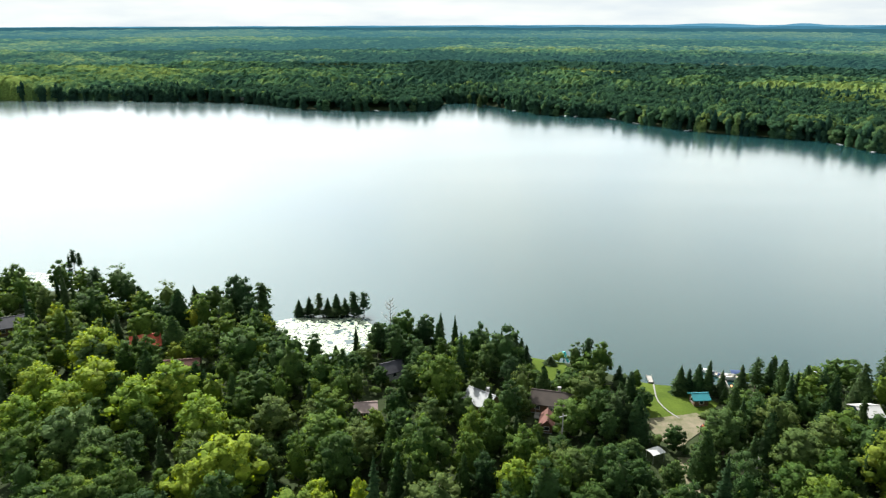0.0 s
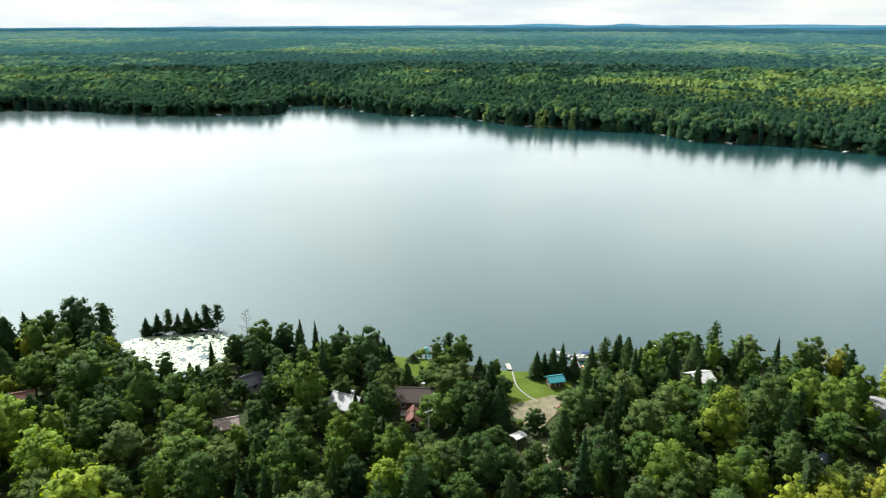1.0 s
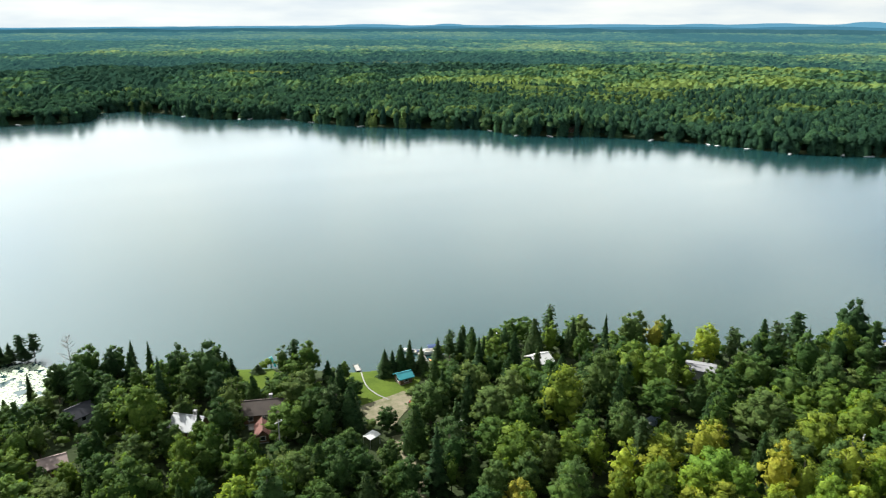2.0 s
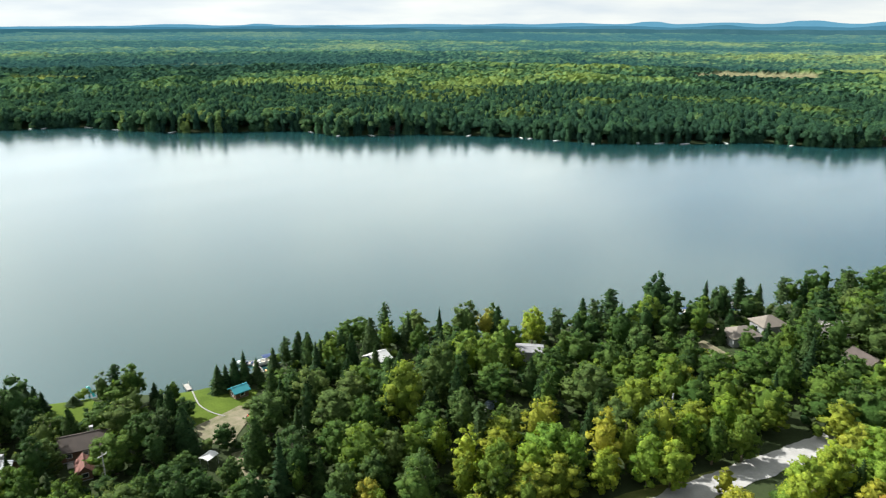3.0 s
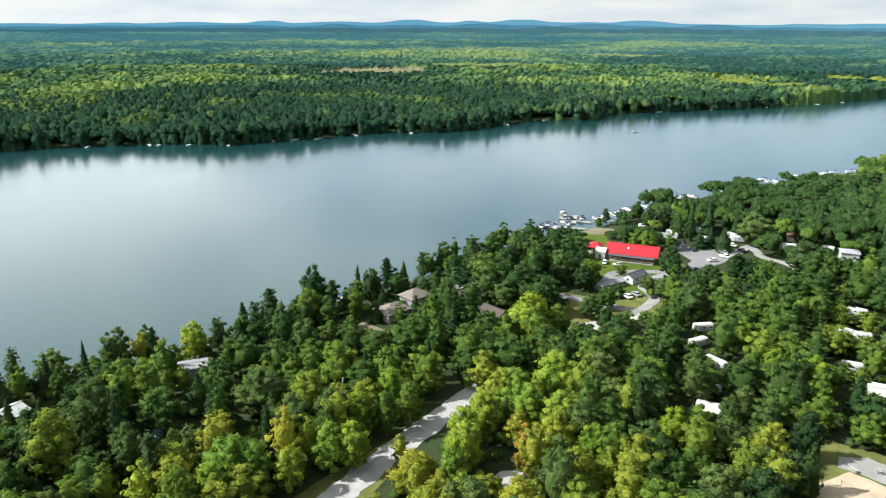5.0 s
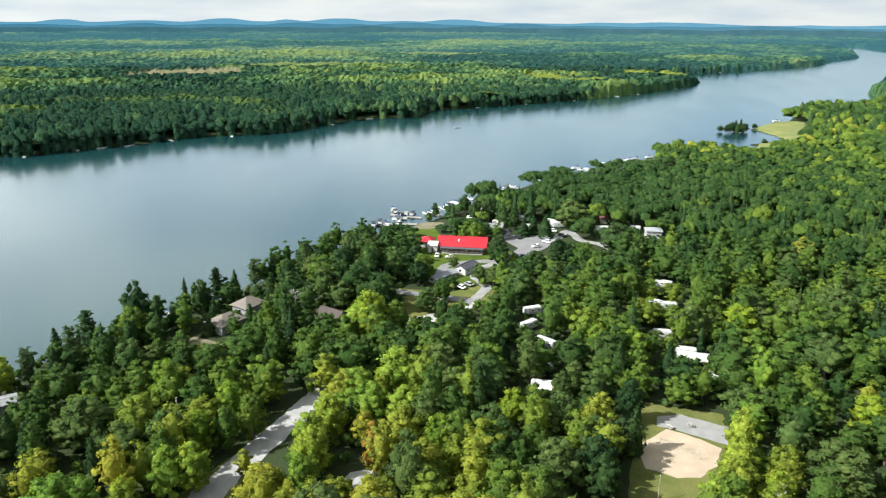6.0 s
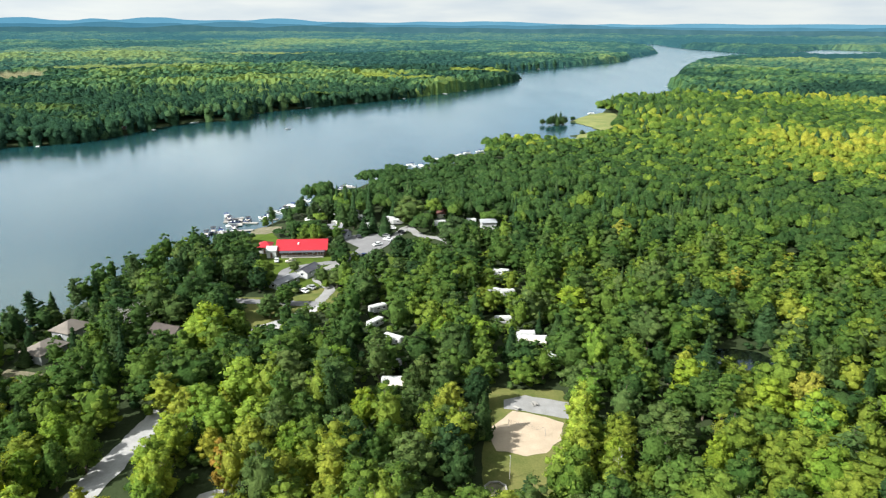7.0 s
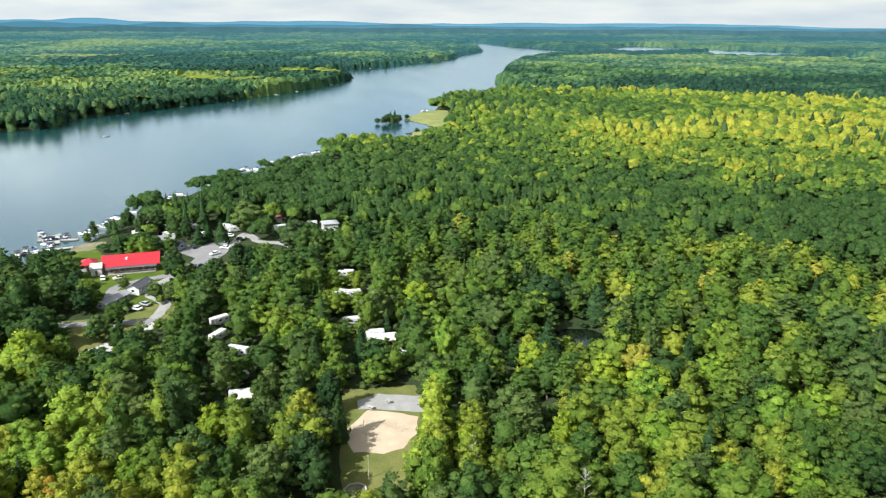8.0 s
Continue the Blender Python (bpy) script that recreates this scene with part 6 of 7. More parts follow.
def lily_pads():
    rng = np.random.default_rng(9)
    cove = np.array([(-60, 230), (-50, 234), (-28, 234), (-20, 222), (-22, 212), (-33, 203), (-44, 208), (-53, 222)], float)
    bay = np.array([(-172, 281), (-140, 274), (-128, 262), (-140, 262), (-166, 262), (-176, 270)], float)
    vs, fs, n = [], [], 0
    for area, many in ((cove, 5200), (bay, 1400)):
        lo, hi = area.min(0), area.max(0)
        p = rng.uniform(lo, hi, (many * 3, 2))
        p = p[inside(p, area)][:many]
        dens = smooth_noise(p, 2.6, 2.2)
        for (x, y), dn in zip(p, dens):
            if dn < -0.34:
                continue
            r, a0 = rng.uniform(0.16, 0.42), rng.uniform(0, 6.28)
            a = a0 + np.arange(7) / 7 * 5.8
            vs.append(np.c_[x + np.cos(a) * r, y + np.sin(a) * r, np.full(7, 0.035 + rng.uniform(0, 0.03))])
            fs += [[n, n + i, n + i + 1] for i in range(1, 6)]
            n += 7
    ob = new("lily_pads", mesh_from("lily_pads", np.vstack(vs), fs, M_LILY))
    return tagged(ob, "lily pads in a calm cove, painted pale for reflected sky", "lily pads", kind="stuff")


lily_pads()


# ---------------------------------------------------------------- buildings
def window_in(parent, x, y, z, w, h, axis):
    """A window in a wall whose face looks along y (axis 'y') or x (axis 'x'); x, y, z: its middle on the wall's face."""
    f, t = 0.09, 0.06
    s = 1 if (y if axis == "y" else x) > 0 else -1
    bm = bmesh.new()
    for a0, a1, z0, z1 in ((-w / 2 - f, -w / 2, -h / 2 - f, h / 2 + f), (w / 2, w / 2 + f, -h / 2 - f, h / 2 + f), (-w / 2, w / 2, h / 2, h / 2 + f), (-w / 2, w / 2, -h / 2 - f, -h / 2)):
        if axis == "y":
            box(x + a0, x + a1, y - 0.01, y + s * t, z + z0, z + z1, 0, bm)
        else:
            box(x - 0.01, x + s * t, y + a0, y + a1, z + z0, z + z1, 0, bm)
    win = part("window", bm, M_TRIM, parent)
    g = box(x - w / 2, x + w / 2, y - 0.01, y + s * 0.025, z - h / 2, z + h / 2) if axis == "y" else box(x - 0.01, x + s * 0.025, y - w / 2, y + w / 2, z - h / 2, z + h / 2)
    part("pane", g, M_GLASS, win, "dark reflecting glass")
    return win


def house(name, x, y, rz, L, W, H, rise, wall, roof, label, hip=False, over=0.5, chimney=False, deck=None, z=None, category="house"):
    """A house of length L (its ridge's way), width W, walls H high, a roof that rises so much, with windows, a door and its foundation."""
    z = ground_at(x, y) if z is None else z
    ob = tagged(empty(name, x, y, z, rz), label, category)
    l, w = L / 2, W / 2
    part("foundation", box(-l + 0.05, l - 0.05, -w + 0.05, w - 0.05, -0.8, 0.3), M_GREYWALL, ob)
    th = 0.22
    if hip:
        part("wall", box(-l, l, -w, w, 0.3, H), wall, ob)
        bm = bmesh.new()
        k = max(0.3, l - w)
        o = over
        low = [bm.verts.new(c) for c in ((-l - o, -w - o, H - 0.1), (l + o, -w - o, H - 0.1), (l + o, w + o, H - 0.1), (-l - o, w + o, H - 0.1))]
        up = [bm.verts.new(c) for c in ((-l - o, -w - o, H + 0.1), (l + o, -w - o, H + 0.1), (l + o, w + o, H + 0.1), (-l - o, w + o, H + 0.1))]
        a, b = bm.verts.new((-k, 0, H + rise)), bm.verts.new((k, 0, H + rise))
        bm.faces.new(low[::-1])
        for i in range(4):
            j = (i + 1) % 4
            bm.faces.new((low[i], low[j], up[j], up[i]))
        bm.faces.new((up[0], up[1], b, a)), bm.faces.new((up[1], up[2], b)), bm.faces.new((up[2], up[3], a, b)), bm.faces.new((up[3], up[0], a))
        top = part("roof", bm, roof, ob)
    else:
        part("wall", prism([(-w, 0.3), (w, 0.3), (w, H), (0, H + rise), (-w, H)], -l, l), wall, ob)
        e, drop = w + over, rise * over / w
        top = part("roof", prism([(-e, H - drop), (0, H + rise), (e, H - drop), (e, H - drop + th), (0, H + rise + th), (-e, H - drop + th)], -l - over, l + over), roof, ob)
        part("ridge_cap", box(-l - over, l + over, -0.16, 0.16, H + rise + th - 0.06, H + rise + th + 0.05), roof, top)
    n = max(1, int(L / 3.2))
    for s in (-1, 1):
        for i in range(n):
            if s > 0 and i == n // 2:
                continue
            window_in(ob, -l + L * (i + 0.5) / n, s * w, 0.3 + (H - 0.3) * 0.58, 1.1, 1.0, "y")
        window_in(ob, s * l, 0.0, 0.3 + (H - 0.3) * 0.58, 1.2, 1.0, "x")
    part("door", box(-l + L * (n // 2 + 0.5) / n - 0.45, -l + L * (n // 2 + 0.5) / n + 0.45, w - 0.02, w + 0.06, 0.3, 2.35, 0.02), M_BROWNWALL, ob)
    if chimney:
        ch = part("chimney", box(l * 0.3 - 0.35, l * 0.3 + 0.35, w * 0.3 - 0.35, w * 0.3 + 0.35, H, H + rise + 0.9), M_ROCK, ob, "stone chimney")
        part("chimney_cap", box(l * 0.3 - 0.45, l * 0.3 + 0.45, w * 0.3 - 0.45, w * 0.3 + 0.45, H + rise + 0.9, H + rise + 1.02), M_GREYWALL, ch)
    if deck:
        dx0, dx1, dy0, dy1, mat = deck
        d = part("deck", box(dx0, dx1, dy0, dy1, 0.2, 0.42), mat, ob)
        for px in (dx0 + 0.1, dx1 - 0.1):
            for py in (dy0 + 0.1, dy1 - 0.1):
                part("post", box(px - 0.06, px + 0.06, py - 0.06, py + 0.06, -0.6, 1.35), mat, d)
        part("rail", box(dx0, dx1, dy0, dy0 + 0.06, 1.28, 1.36), mat, d)
    return ob


def bearing(x, y):
    """The turn that points a house's long side at the origin, below the camera."""
    return math.degrees(math.atan2(y, x)) - 90


house("shed", -19.5, 165, 8, 5.2, 4.6, 2.8, 1.3, M_BROWNWALL, M_PINKROOF, "small brown shed with a faded pink metal roof")
house("cottage", 10.5, 169, -38, 7.5, 6.5, 3.0, 2.2, M_BROWNWALL, M_METAL, "cottage with a bright bare metal roof among trees", chimney=True)
house("cottage", 29, 169.5, -14, 10.5, 7.0, 2.9, 2.0, M_BROWNWALL, M_BROWNROOF, "low cottage with a dark brown shingle roof", chimney=True, deck=(-4, 2, -6.5, -3.5, M_GREYWOOD))
house("shed", 26.3, 160, 80, 5.4, 3.0, 2.2, 1.4, M_BROWNWALL, M_REDBROWN, "small shed with a rusty red-brown roof")
house("cottage", -14.5, 187, 30, 6, 5, 2.8, 1.8, M_WHITE, M_DARKROOF, "small white cottage with a dark roof")
house("hut", 68.6, 172.6, 4, 3.8, 3.4, 2.2, 0.9, M_BROWNWALL, M_TEALROOF, "small dark hut with a teal metal roof on the lawn")
house("cottage", 106.5, 161.5, 3, 5.2, 6.0, 4.3, 1.3, M_TEALWALL, M_WHITE, "dark teal cottage with a white metal roof and red deck", deck=(-1.5, 3.6, -5.6, -3.8, M_REDPAINT))
house("cottage", -90, 202, 22, 8, 6, 3.4, 2.4, M_BROWNWALL, M_REDPAINT, "cottage with a red roof half hidden by trees")
house("cottage", -74, 187.5, 10, 9, 6, 2.8, 2.0, M_BROWNWALL, M_REDBROWN, "brown cottage with a rusty roof under the trees", deck=(0, 4, -5.5, -3, M_REDPAINT))
house("cottage", -139, 218, 30, 10, 8, 3.0, 2.0, M_BROWNWALL, M_DARKROOF, "dark-roofed cottage among tall trees")
house("garage", 147.5, 140, -45, 8, 6, 2.9, 0.5, M_GREYWALL, M_GREYROOF, "flat-roofed grey garage beside a lawn", over=0.3, category="garage")
house("villa", 208, 106, -25, 9.5, 7.5, 3.2, 2.4, M_GREYWALL, M_TANROOF, "large cottage with a tan hipped roof", hip=True, over=0.7)
house("villa", 222, 104, -25, 8.5, 7, 3.8, 2.6, M_GREYWALL, M_TANROOF, "tan hipped-roof cottage wing with white trim", hip=True, over=0.7)
house("cottage", 218, 72.5, 65, 9, 8, 3.0, 2.4, M_WHITE, M_BROWNROOF, "white cottage with a brown gabled roof", deck=(-4.5, -1, -6, -4, M_GREYWOOD))
house("boathouse", 268, 43, -36, 12, 4.6, 2.2, 0.8, M_GREYWALL, M_GREYROOF, "long low grey boat shed", category="shed")
house("cabin", 278.5, 34.8, -28, 9, 5, 2.9, 1.2, M_WHITE, M_DARKROOF, "white cabin with a dark roof by the lane", category="cabin")
house("cabin", 332, 44, 80, 7, 5, 2.7, 1.6, M_BROWNWALL, M_REDBROWN, "small brown cabin behind the lodge", category="cabin")
house("cabin", 341, 30, 92, 9, 5, 2.6, 1.2, M_GREYWALL, M_GREYROOF, "grey cabin behind the parking lot", category="cabin")
house("cabin", 330, 24, 60, 5, 6, 2.7, 1.6, M_GREYWALL, M_DARKROOF, "grey cabin with a dark roof at the parking lot", category="cabin")
house("cottage", 371, -9, 85, 8, 6, 3, 2, M_BROWNWALL, M_PINKROOF, "cottage with a faded pink-brown roof among trees")
house("cottage", 366, -24, 80, 8, 6, 3, 2.2, M_CREAM, M_REDBROWN, "cottage with a rust-coloured roof")
house("cottage", 340, -45.5, 92, 7, 6, 4.8, 1.2, M_WHITE, M_METAL, "tall white cottage with a pale roof", hip=True)

# the red-roofed lodge
lodge = house("lodge", 309.5, 40.5, 91, 20.5, 12.6, 3.2, 2.5, M_BROWNWALL, M_RED, "long lodge with a bright red metal roof", over=0.9, category="lodge")
porch = part("porch_floor", box(-9.5, 8.5, 6.3, 8.8, 0.15, 0.42), M_GREYWOOD, lodge)
for i in range(9):
    px = -9.3 + i * 2.2
    part("porch_post", box(px - 0.08, px + 0.08, 8.5, 8.66, 0.4, 2.75), M_GREYWOOD, porch)
part("porch_roof", prism([(6.3, 2.9), (9.1, 2.6), (9.1, 2.72), (6.3, 3.05)], -10.0, 9.2), M_DARKROOF, lodge)
part("rail", box(-9.3, 8.5, 8.56, 8.62, 1.25, 1.33), M_GREYWOOD, porch)
lodge_roof = next(c for c in lodge.children if c.name.split(".")[0] == "roof")
for s in range(20):
    for side in (-1, 1):
        part("roof_seam", prism([(side * 7.2, 2.84 + 0.22), (0, 5.7 + 0.22), (0, 5.7 + 0.28), (side * 7.2, 2.84 + 0.30)], -10.1 + s * 1.06, -10.04 + s * 1.06), M_RED, lodge_roof)
part("vent", tube((1.5, 3.2, 4.2), (1.5, 3.2, 5.4), 0.35, 0.35, 10), M_TRIM, lodge)
annexe = house("lodge_annexe", 311, 57, 91, 5, 7, 3.0, 1.8, M_WHITE, M_RED, "white annexe with a red hipped roof", hip=True, over=0.6, category="lodge")
house("porch_wing", 303.5, 53, 91, 4, 5, 3.4, 1.2, M_WHITE, M_WHITE, "white gabled entrance wing of the lodge", category="lodge", over=0.3)


def camper(x, y, rz, L, label, W=2.5, awning=False, z=None):
    """A travel trailer: rounded box, windows, door, wheels, drawbar and roof vents."""
    z = ground_at(x, y) if z is None else z
    ob = tagged(empty("travel_trailer", x, y, z, rz), label, "trailer", "trailers in the park")
    l, w = L / 2, W / 2
    bm = box(-l, l, -w, w, 0.55, 2.95, 0.22)
    part("body", bm, M_WHITE, ob)
    part("stripe", box(-l + 0.25, l - 0.25, -w - 0.006, w + 0.006, 1.15, 1.32), M_GREYWALL, ob)
    for i in range(max(2, int(L / 2.6))):
        px = -l + 1.0 + i * 2.3
        if px > l - 1.4:
            break
        for s in (-1, 1):
            window_in(ob, px + 0.3, s * w, 1.95, 1.0, 0.65, "y")
    part("door", box(l - 1.2, l - 0.5, w - 0.02, w + 0.05, 0.75, 2.6, 0.02), M_TRIM, ob)
    for s in (-1, 1):
        for k in (-0.45, 0.45):
            wh = part("wheel", tube((k, s * (w - 0.28), 0.34), (k, s * (w - 0.04), 0.34), 0.34, 0.34, 12), M_RUBBER, ob)
            part("rim", tube((k, s * (w - 0.05), 0.34), (k, s * (w - 0.02), 0.34), 0.18, 0.18, 10), M_ALU, wh)
    part("drawbar", box(l - 0.1, l + 1.2, -0.08, 0.08, 0.45, 0.57), M_BLACK, ob)
    part("jack", tube((l + 1.0, 0, 0), (l + 1.0, 0, 0.6), 0.05), M_ALU, ob)
    for k in (-0.25, 0.22):
        part("roof_vent", box(L * k - 0.25, L * k + 0.25, -0.25, 0.25, 2.94, 3.08, 0.04), M_TRIM, ob)
    if awning:
        aw = part("awning", prism([(w, 2.6), (w + 2.4, 2.25), (w + 2.4, 2.3), (w, 2.66)], -l + 0.8, l - 1.4), M_SEAT, ob, "faded cloth awning")
        for px in (-l + 0.9, l - 1.5):
            part("pole", tube((px, w + 2.3, 0), (px, w + 2.3, 2.28), 0.03), M_ALU, aw)
    return ob


CAMPERS = [(273.6, -42.3, 70, 6.5, False), (250.5, -41, 95, 6.0, False), (252, -37, 60, 5.0, False), (225, -36.4, 88, 6.5, False), (208.5, -43, 84, 9.5, True), (212.5, -41.5, 84, 6, False),
           (211.8, 1.1, 55, 7.0, False), (183, -0.6, 86, 10.0, True), (238, 6.4, 120, 6.5, False), (225, 7.0, 140, 6.5, False), (173, -4.2, 66, 5.5, False), (194, 2.0, 92, 7.0, True),
           (352.7, -1.4, 100, 7, False), (352, -38.5, 80, 5, False), (357, 2.5, 60, 6, False), (366.7, 37.8, 60, 8, True), (376, 42.4, 50, 9, False), (371, 33, 50, 7, False),
           (351, 28.3, 110, 6, True), (355, 43, 20, 6, False), (345.5, 13, 95, 7, False), (384, 31, 70, 7, False), (349, -22.4, 95, 6, False), (361, 17, 85, 7, False), (372, 22, 60, 7, False), (391, -4, 80, 7, False),
           (395, 33, 60, 7, False), (267, -20, 84, 5.5, False), (286, -50, 70, 5, False), (196, -46, 30, 4.5, False)]
for x, y, rz, L, aw in CAMPERS:
    camper(x, y, rz, L, "white travel trailer with a cloth awning parked under trees" if aw else "white travel trailer parked among trees", awning=aw)

shelter = tagged(empty("carport", 49.5, 146, ground_at(49.5, 146), 25), "white sheet-metal canopy on thin posts", "carport")
part("roof", prism([(-1.4, 2.5), (0, 2.75), (1.4, 2.5), (1.4, 2.56), (0, 2.81), (-1.4, 2.56)], -1.8, 1.8), M_WHITE, shelter)
for px in (-1.6, 1.6):
    for py in (-1.2, 1.2):
        part("post", tube((px, py, -0.1), (px, py, 2.55), 0.05), M_ALU, shelter)


def motorhome(x, y, rz, label):
    ob = tagged(empty("van", x, y, ground_at(x, y), rz), label, "van")
    part("body", box(-3.0, 3.0, -1.1, 1.1, 0.5, 2.3, 0.25), M_BLUEGREY, ob)
    part("hood", box(2.8, 3.9, -1.0, 1.0, 0.5, 1.3, 0.2), M_BLUEGREY, ob)
    for s in (-1, 1):
        window_in(ob, 1.6, s * 1.1, 1.75, 1.2, 0.6, "y")
        for k in (-1.9, 2.6):
            wh = part("wheel", tube((k, s * 0.85, 0.36), (k, s * 1.1, 0.36), 0.36, 0.36, 12), M_RUBBER, ob)
            part("rim", tube((k, s * 1.08, 0.36), (k, s * 1.12, 0.36), 0.2, 0.2, 10), M_ALU, wh)
    return ob


motorhome(118.8, 124.8, 12, "blue-grey van parked in a gap in the woods")


def car(x, y, rz, paint, label):
    """A parked car: lofted body, glasshouse, lamps and four wheels."""
    ob = tagged(empty("car", x, y, ground_at(x, y) + 0.22, rz), label, "car", "parked cars")
    body = prism([(-2.2, 0.35), (2.2, 0.35), (2.25, 0.75), (1.9, 0.92), (1.0, 1.0), (-1.7, 1.02), (-2.2, 0.95)], -0.88, 0.88)
    bmesh.ops.rotate(body, verts=body.verts, matrix=Matrix.Rotation(-math.pi / 2, 3, "Z"))
    bmesh.ops.bevel(body, geom=body.edges[:], offset=0.07, segments=2, affect="EDGES")
    part("body", body, paint, ob)
    cab = prism([(-1.75, 0.98), (1.0, 0.98), (0.4, 1.48), (-1.3, 1.50)], -0.76, 0.76)
    bmesh.ops.rotate(cab, verts=cab.verts, matrix=Matrix.Rotation(-math.pi / 2, 3, "Z"))
    part("window", cab, M_GLASS, ob)
    part("roof", box(-1.25, 0.42, -0.7, 0.7, 1.485, 1.56, 0.03), paint, ob)
    for s in (-1, 1):
        part("headlight", box(2.12, 2.24, s * 0.62 - 0.16, s * 0.62 + 0.16, 0.66, 0.80, 0.02), M_TRIM, ob)
        for k in (-1.35, 1.4):
            wh = part("wheel", tube((k, s * 0.66, 0.32), (k, s * 0.9, 0.32), 0.33, 0.33, 12), M_RUBBER, ob)
            part("rim", tube((k, s * 0.88, 0.32), (k, s * 0.915, 0.32), 0.19, 0.19, 10), M_ALU, wh)
    return ob


for x, y, rz, paint, colour in [(330, 17, 20, M_BLACK, "black"), (325, 3.5, 60, M_HULL, "white"), (331, 4.5, 75, M_GREYWALL, "grey"), (300.5, 14, 110, M_NAVY, "dark blue"), (296, 50, 5, M_HULL, "white"),
                                (262.5, 32, 50, M_GREYWALL, "grey"), (259, 34.5, 50, M_HULL, "white"), (344, 1.5, 80, M_HULL, "white"), (337, -3, 30, M_BLACK, "black"), (294.5, 44, 95, M_SEAT, "tan"), (317, 8, 120, M_HULL, "white"),
                                (246, 40, 20, M_HULL, "white"), (266, 21, 10, M_BLACK, "black")]:
    car(x, y, rz, paint, colour + " car parked by the lodge")


# ---------------------------------------------------------------- docks and boats
def dock(x, y, rz, L, W, label, mat=M_GREYWOOD):
    """A floating dock: planked deck on side beams, and its posts."""
    ob = tagged(empty("dock", x, y, 0, rz), label, "dock")
    bm = box(0, L, -W / 2, W / 2, 0.42, 0.50, 0.02)
    part("deck", bm, mat, ob)
    for s in (-1, 1):
        part("beam", box(0, L, s * W * 0.42 - 0.08, s * W * 0.42 + 0.08, 0.12, 0.415), M_GREYWOOD, ob)
        for k in range(max(2, int(L / 4) + 1)):
            px = 0.15 + k * (L - 0.3) / max(1, int(L / 4))
            part("post", tube((px, s * (W / 2 + 0.07), -1.5), (px, s * (W / 2 + 0.07), 1.0), 0.07), M_GREYWOOD, ob)
    return ob


def pontoon_boat(name="pontoon_boat", canopy=M_NAVY):
    ob = tagged(empty(name, 0, 0, 0), "white pontoon boat with a canvas canopy", "boat", "boats on the lake")
    for s in (-1, 1):
        bm = tube((-3.0, s * 0.85, 0.12), (2.5, s * 0.85, 0.12), 0.32, 0.32, 10)
        tube((2.5, s * 0.85, 0.12), (3.3, s * 0.85, 0.25), 0.32, 0.05, 10, bm)
        part("pontoon", bm, M_ALU, ob)
    part("deck", box(-3.0, 2.9, -1.2, 1.2, 0.44, 0.54), M_SEAT, ob)
    side = M_HULL if canopy == M_NAVY else M_NAVY
    for y0, y1, x0, x1 in ((-1.2, -1.15, -2.9, 2.8), (1.15, 1.2, -2.9, 2.8), (-1.2, 1.2, 2.75, 2.8), (-1.2, 1.2, -2.95, -2.9)):
        part("rail_panel", box(x0, x1, y0, y1, 0.56, 1.15), side, ob)
    for x0, x1, y0, y1 in ((1.2, 2.6, 0.5, 1.1), (1.2, 2.6, -1.1, -0.5), (-2.8, -1.2, 0.5, 1.1)):
        part("seat", box(x0, x1, y0, y1, 0.55, 0.98, 0.08), M_HULL, ob)
    part("console", box(-0.5, 0.1, -1.0, -0.4, 0.55, 1.35, 0.06), M_HULL, ob)
    top = part("canopy", prism([(-1.25, 2.25), (0, 2.45), (1.25, 2.25), (1.25, 2.31), (0, 2.51), (-1.25, 2.31)], -2.4, 0.8), canopy, ob)
    for px in (-2.2, 0.6):
        for s in (-1, 1):
            part("pole", tube((px, s * 1.16, 0.55), (px, s * 1.16, 2.27), 0.025, None, 6), M_ALU, top)
    part("outboard_motor", box(-3.45, -3.0, -0.22, 0.22, 0.3, 1.15, 0.1), M_BLACK, ob)
    return ob


def motorboat(name="motorboat", stripe=M_NAVY):
    ob = tagged(empty(name, 0, 0, 0), "small white motorboat with dark seats", "boat", "boats on the lake")
    bm = bmesh.new()
    rows = []
    for x, w, keel, top in ((-2.6, 0.95, -0.15, 0.65), (-1.2, 1.05, -0.22, 0.68), (0.4, 1.05, -0.22, 0.74), (1.7, 0.75, -0.12, 0.86), (2.6, 0.30, 0.25, 0.98), (2.95, 0.03, 0.72, 1.02)):
        rows.append([bm.verts.new(c) for c in ((x, -w, top), (x, -w * 0.85, top * 0.25), (x, 0, keel), (x, w * 0.85, top * 0.25), (x, w, top))])
    for a, b in zip(rows, rows[1:]):
        for i in range(4):
            bm.faces.new((a[i], b[i], b[i + 1], a[i + 1]))
    bm.faces.new(rows[0])
    bm.faces.new((rows[3][0], rows[4][0], rows[4][4], rows[3][4])), bm.faces.new((rows[4][0], rows[5][0], rows[5][4], rows[4][4]))
    part("hull", bm, M_HULL, ob)
    part("floor", box(-2.5, 1.6, -0.85, 0.85, 0.18, 0.24), M_SEAT, ob)
    part("windshield", prism([(-0.9, 0.75), (0.9, 0.75), (0.75, 1.2), (-0.75, 1.2)], 0.55, 0.62), M_GLASS, ob)
    for px in (-0.4, -2.0):
        part("seat", box(px - 0.3, px + 0.3, -0.7, 0.7, 0.24, 0.72, 0.08), stripe, ob)
    part("outboard_motor", box(-3.05, -2.6, -0.2, 0.2, 0.2, 1.05, 0.1), M_BLACK, ob)
    return ob


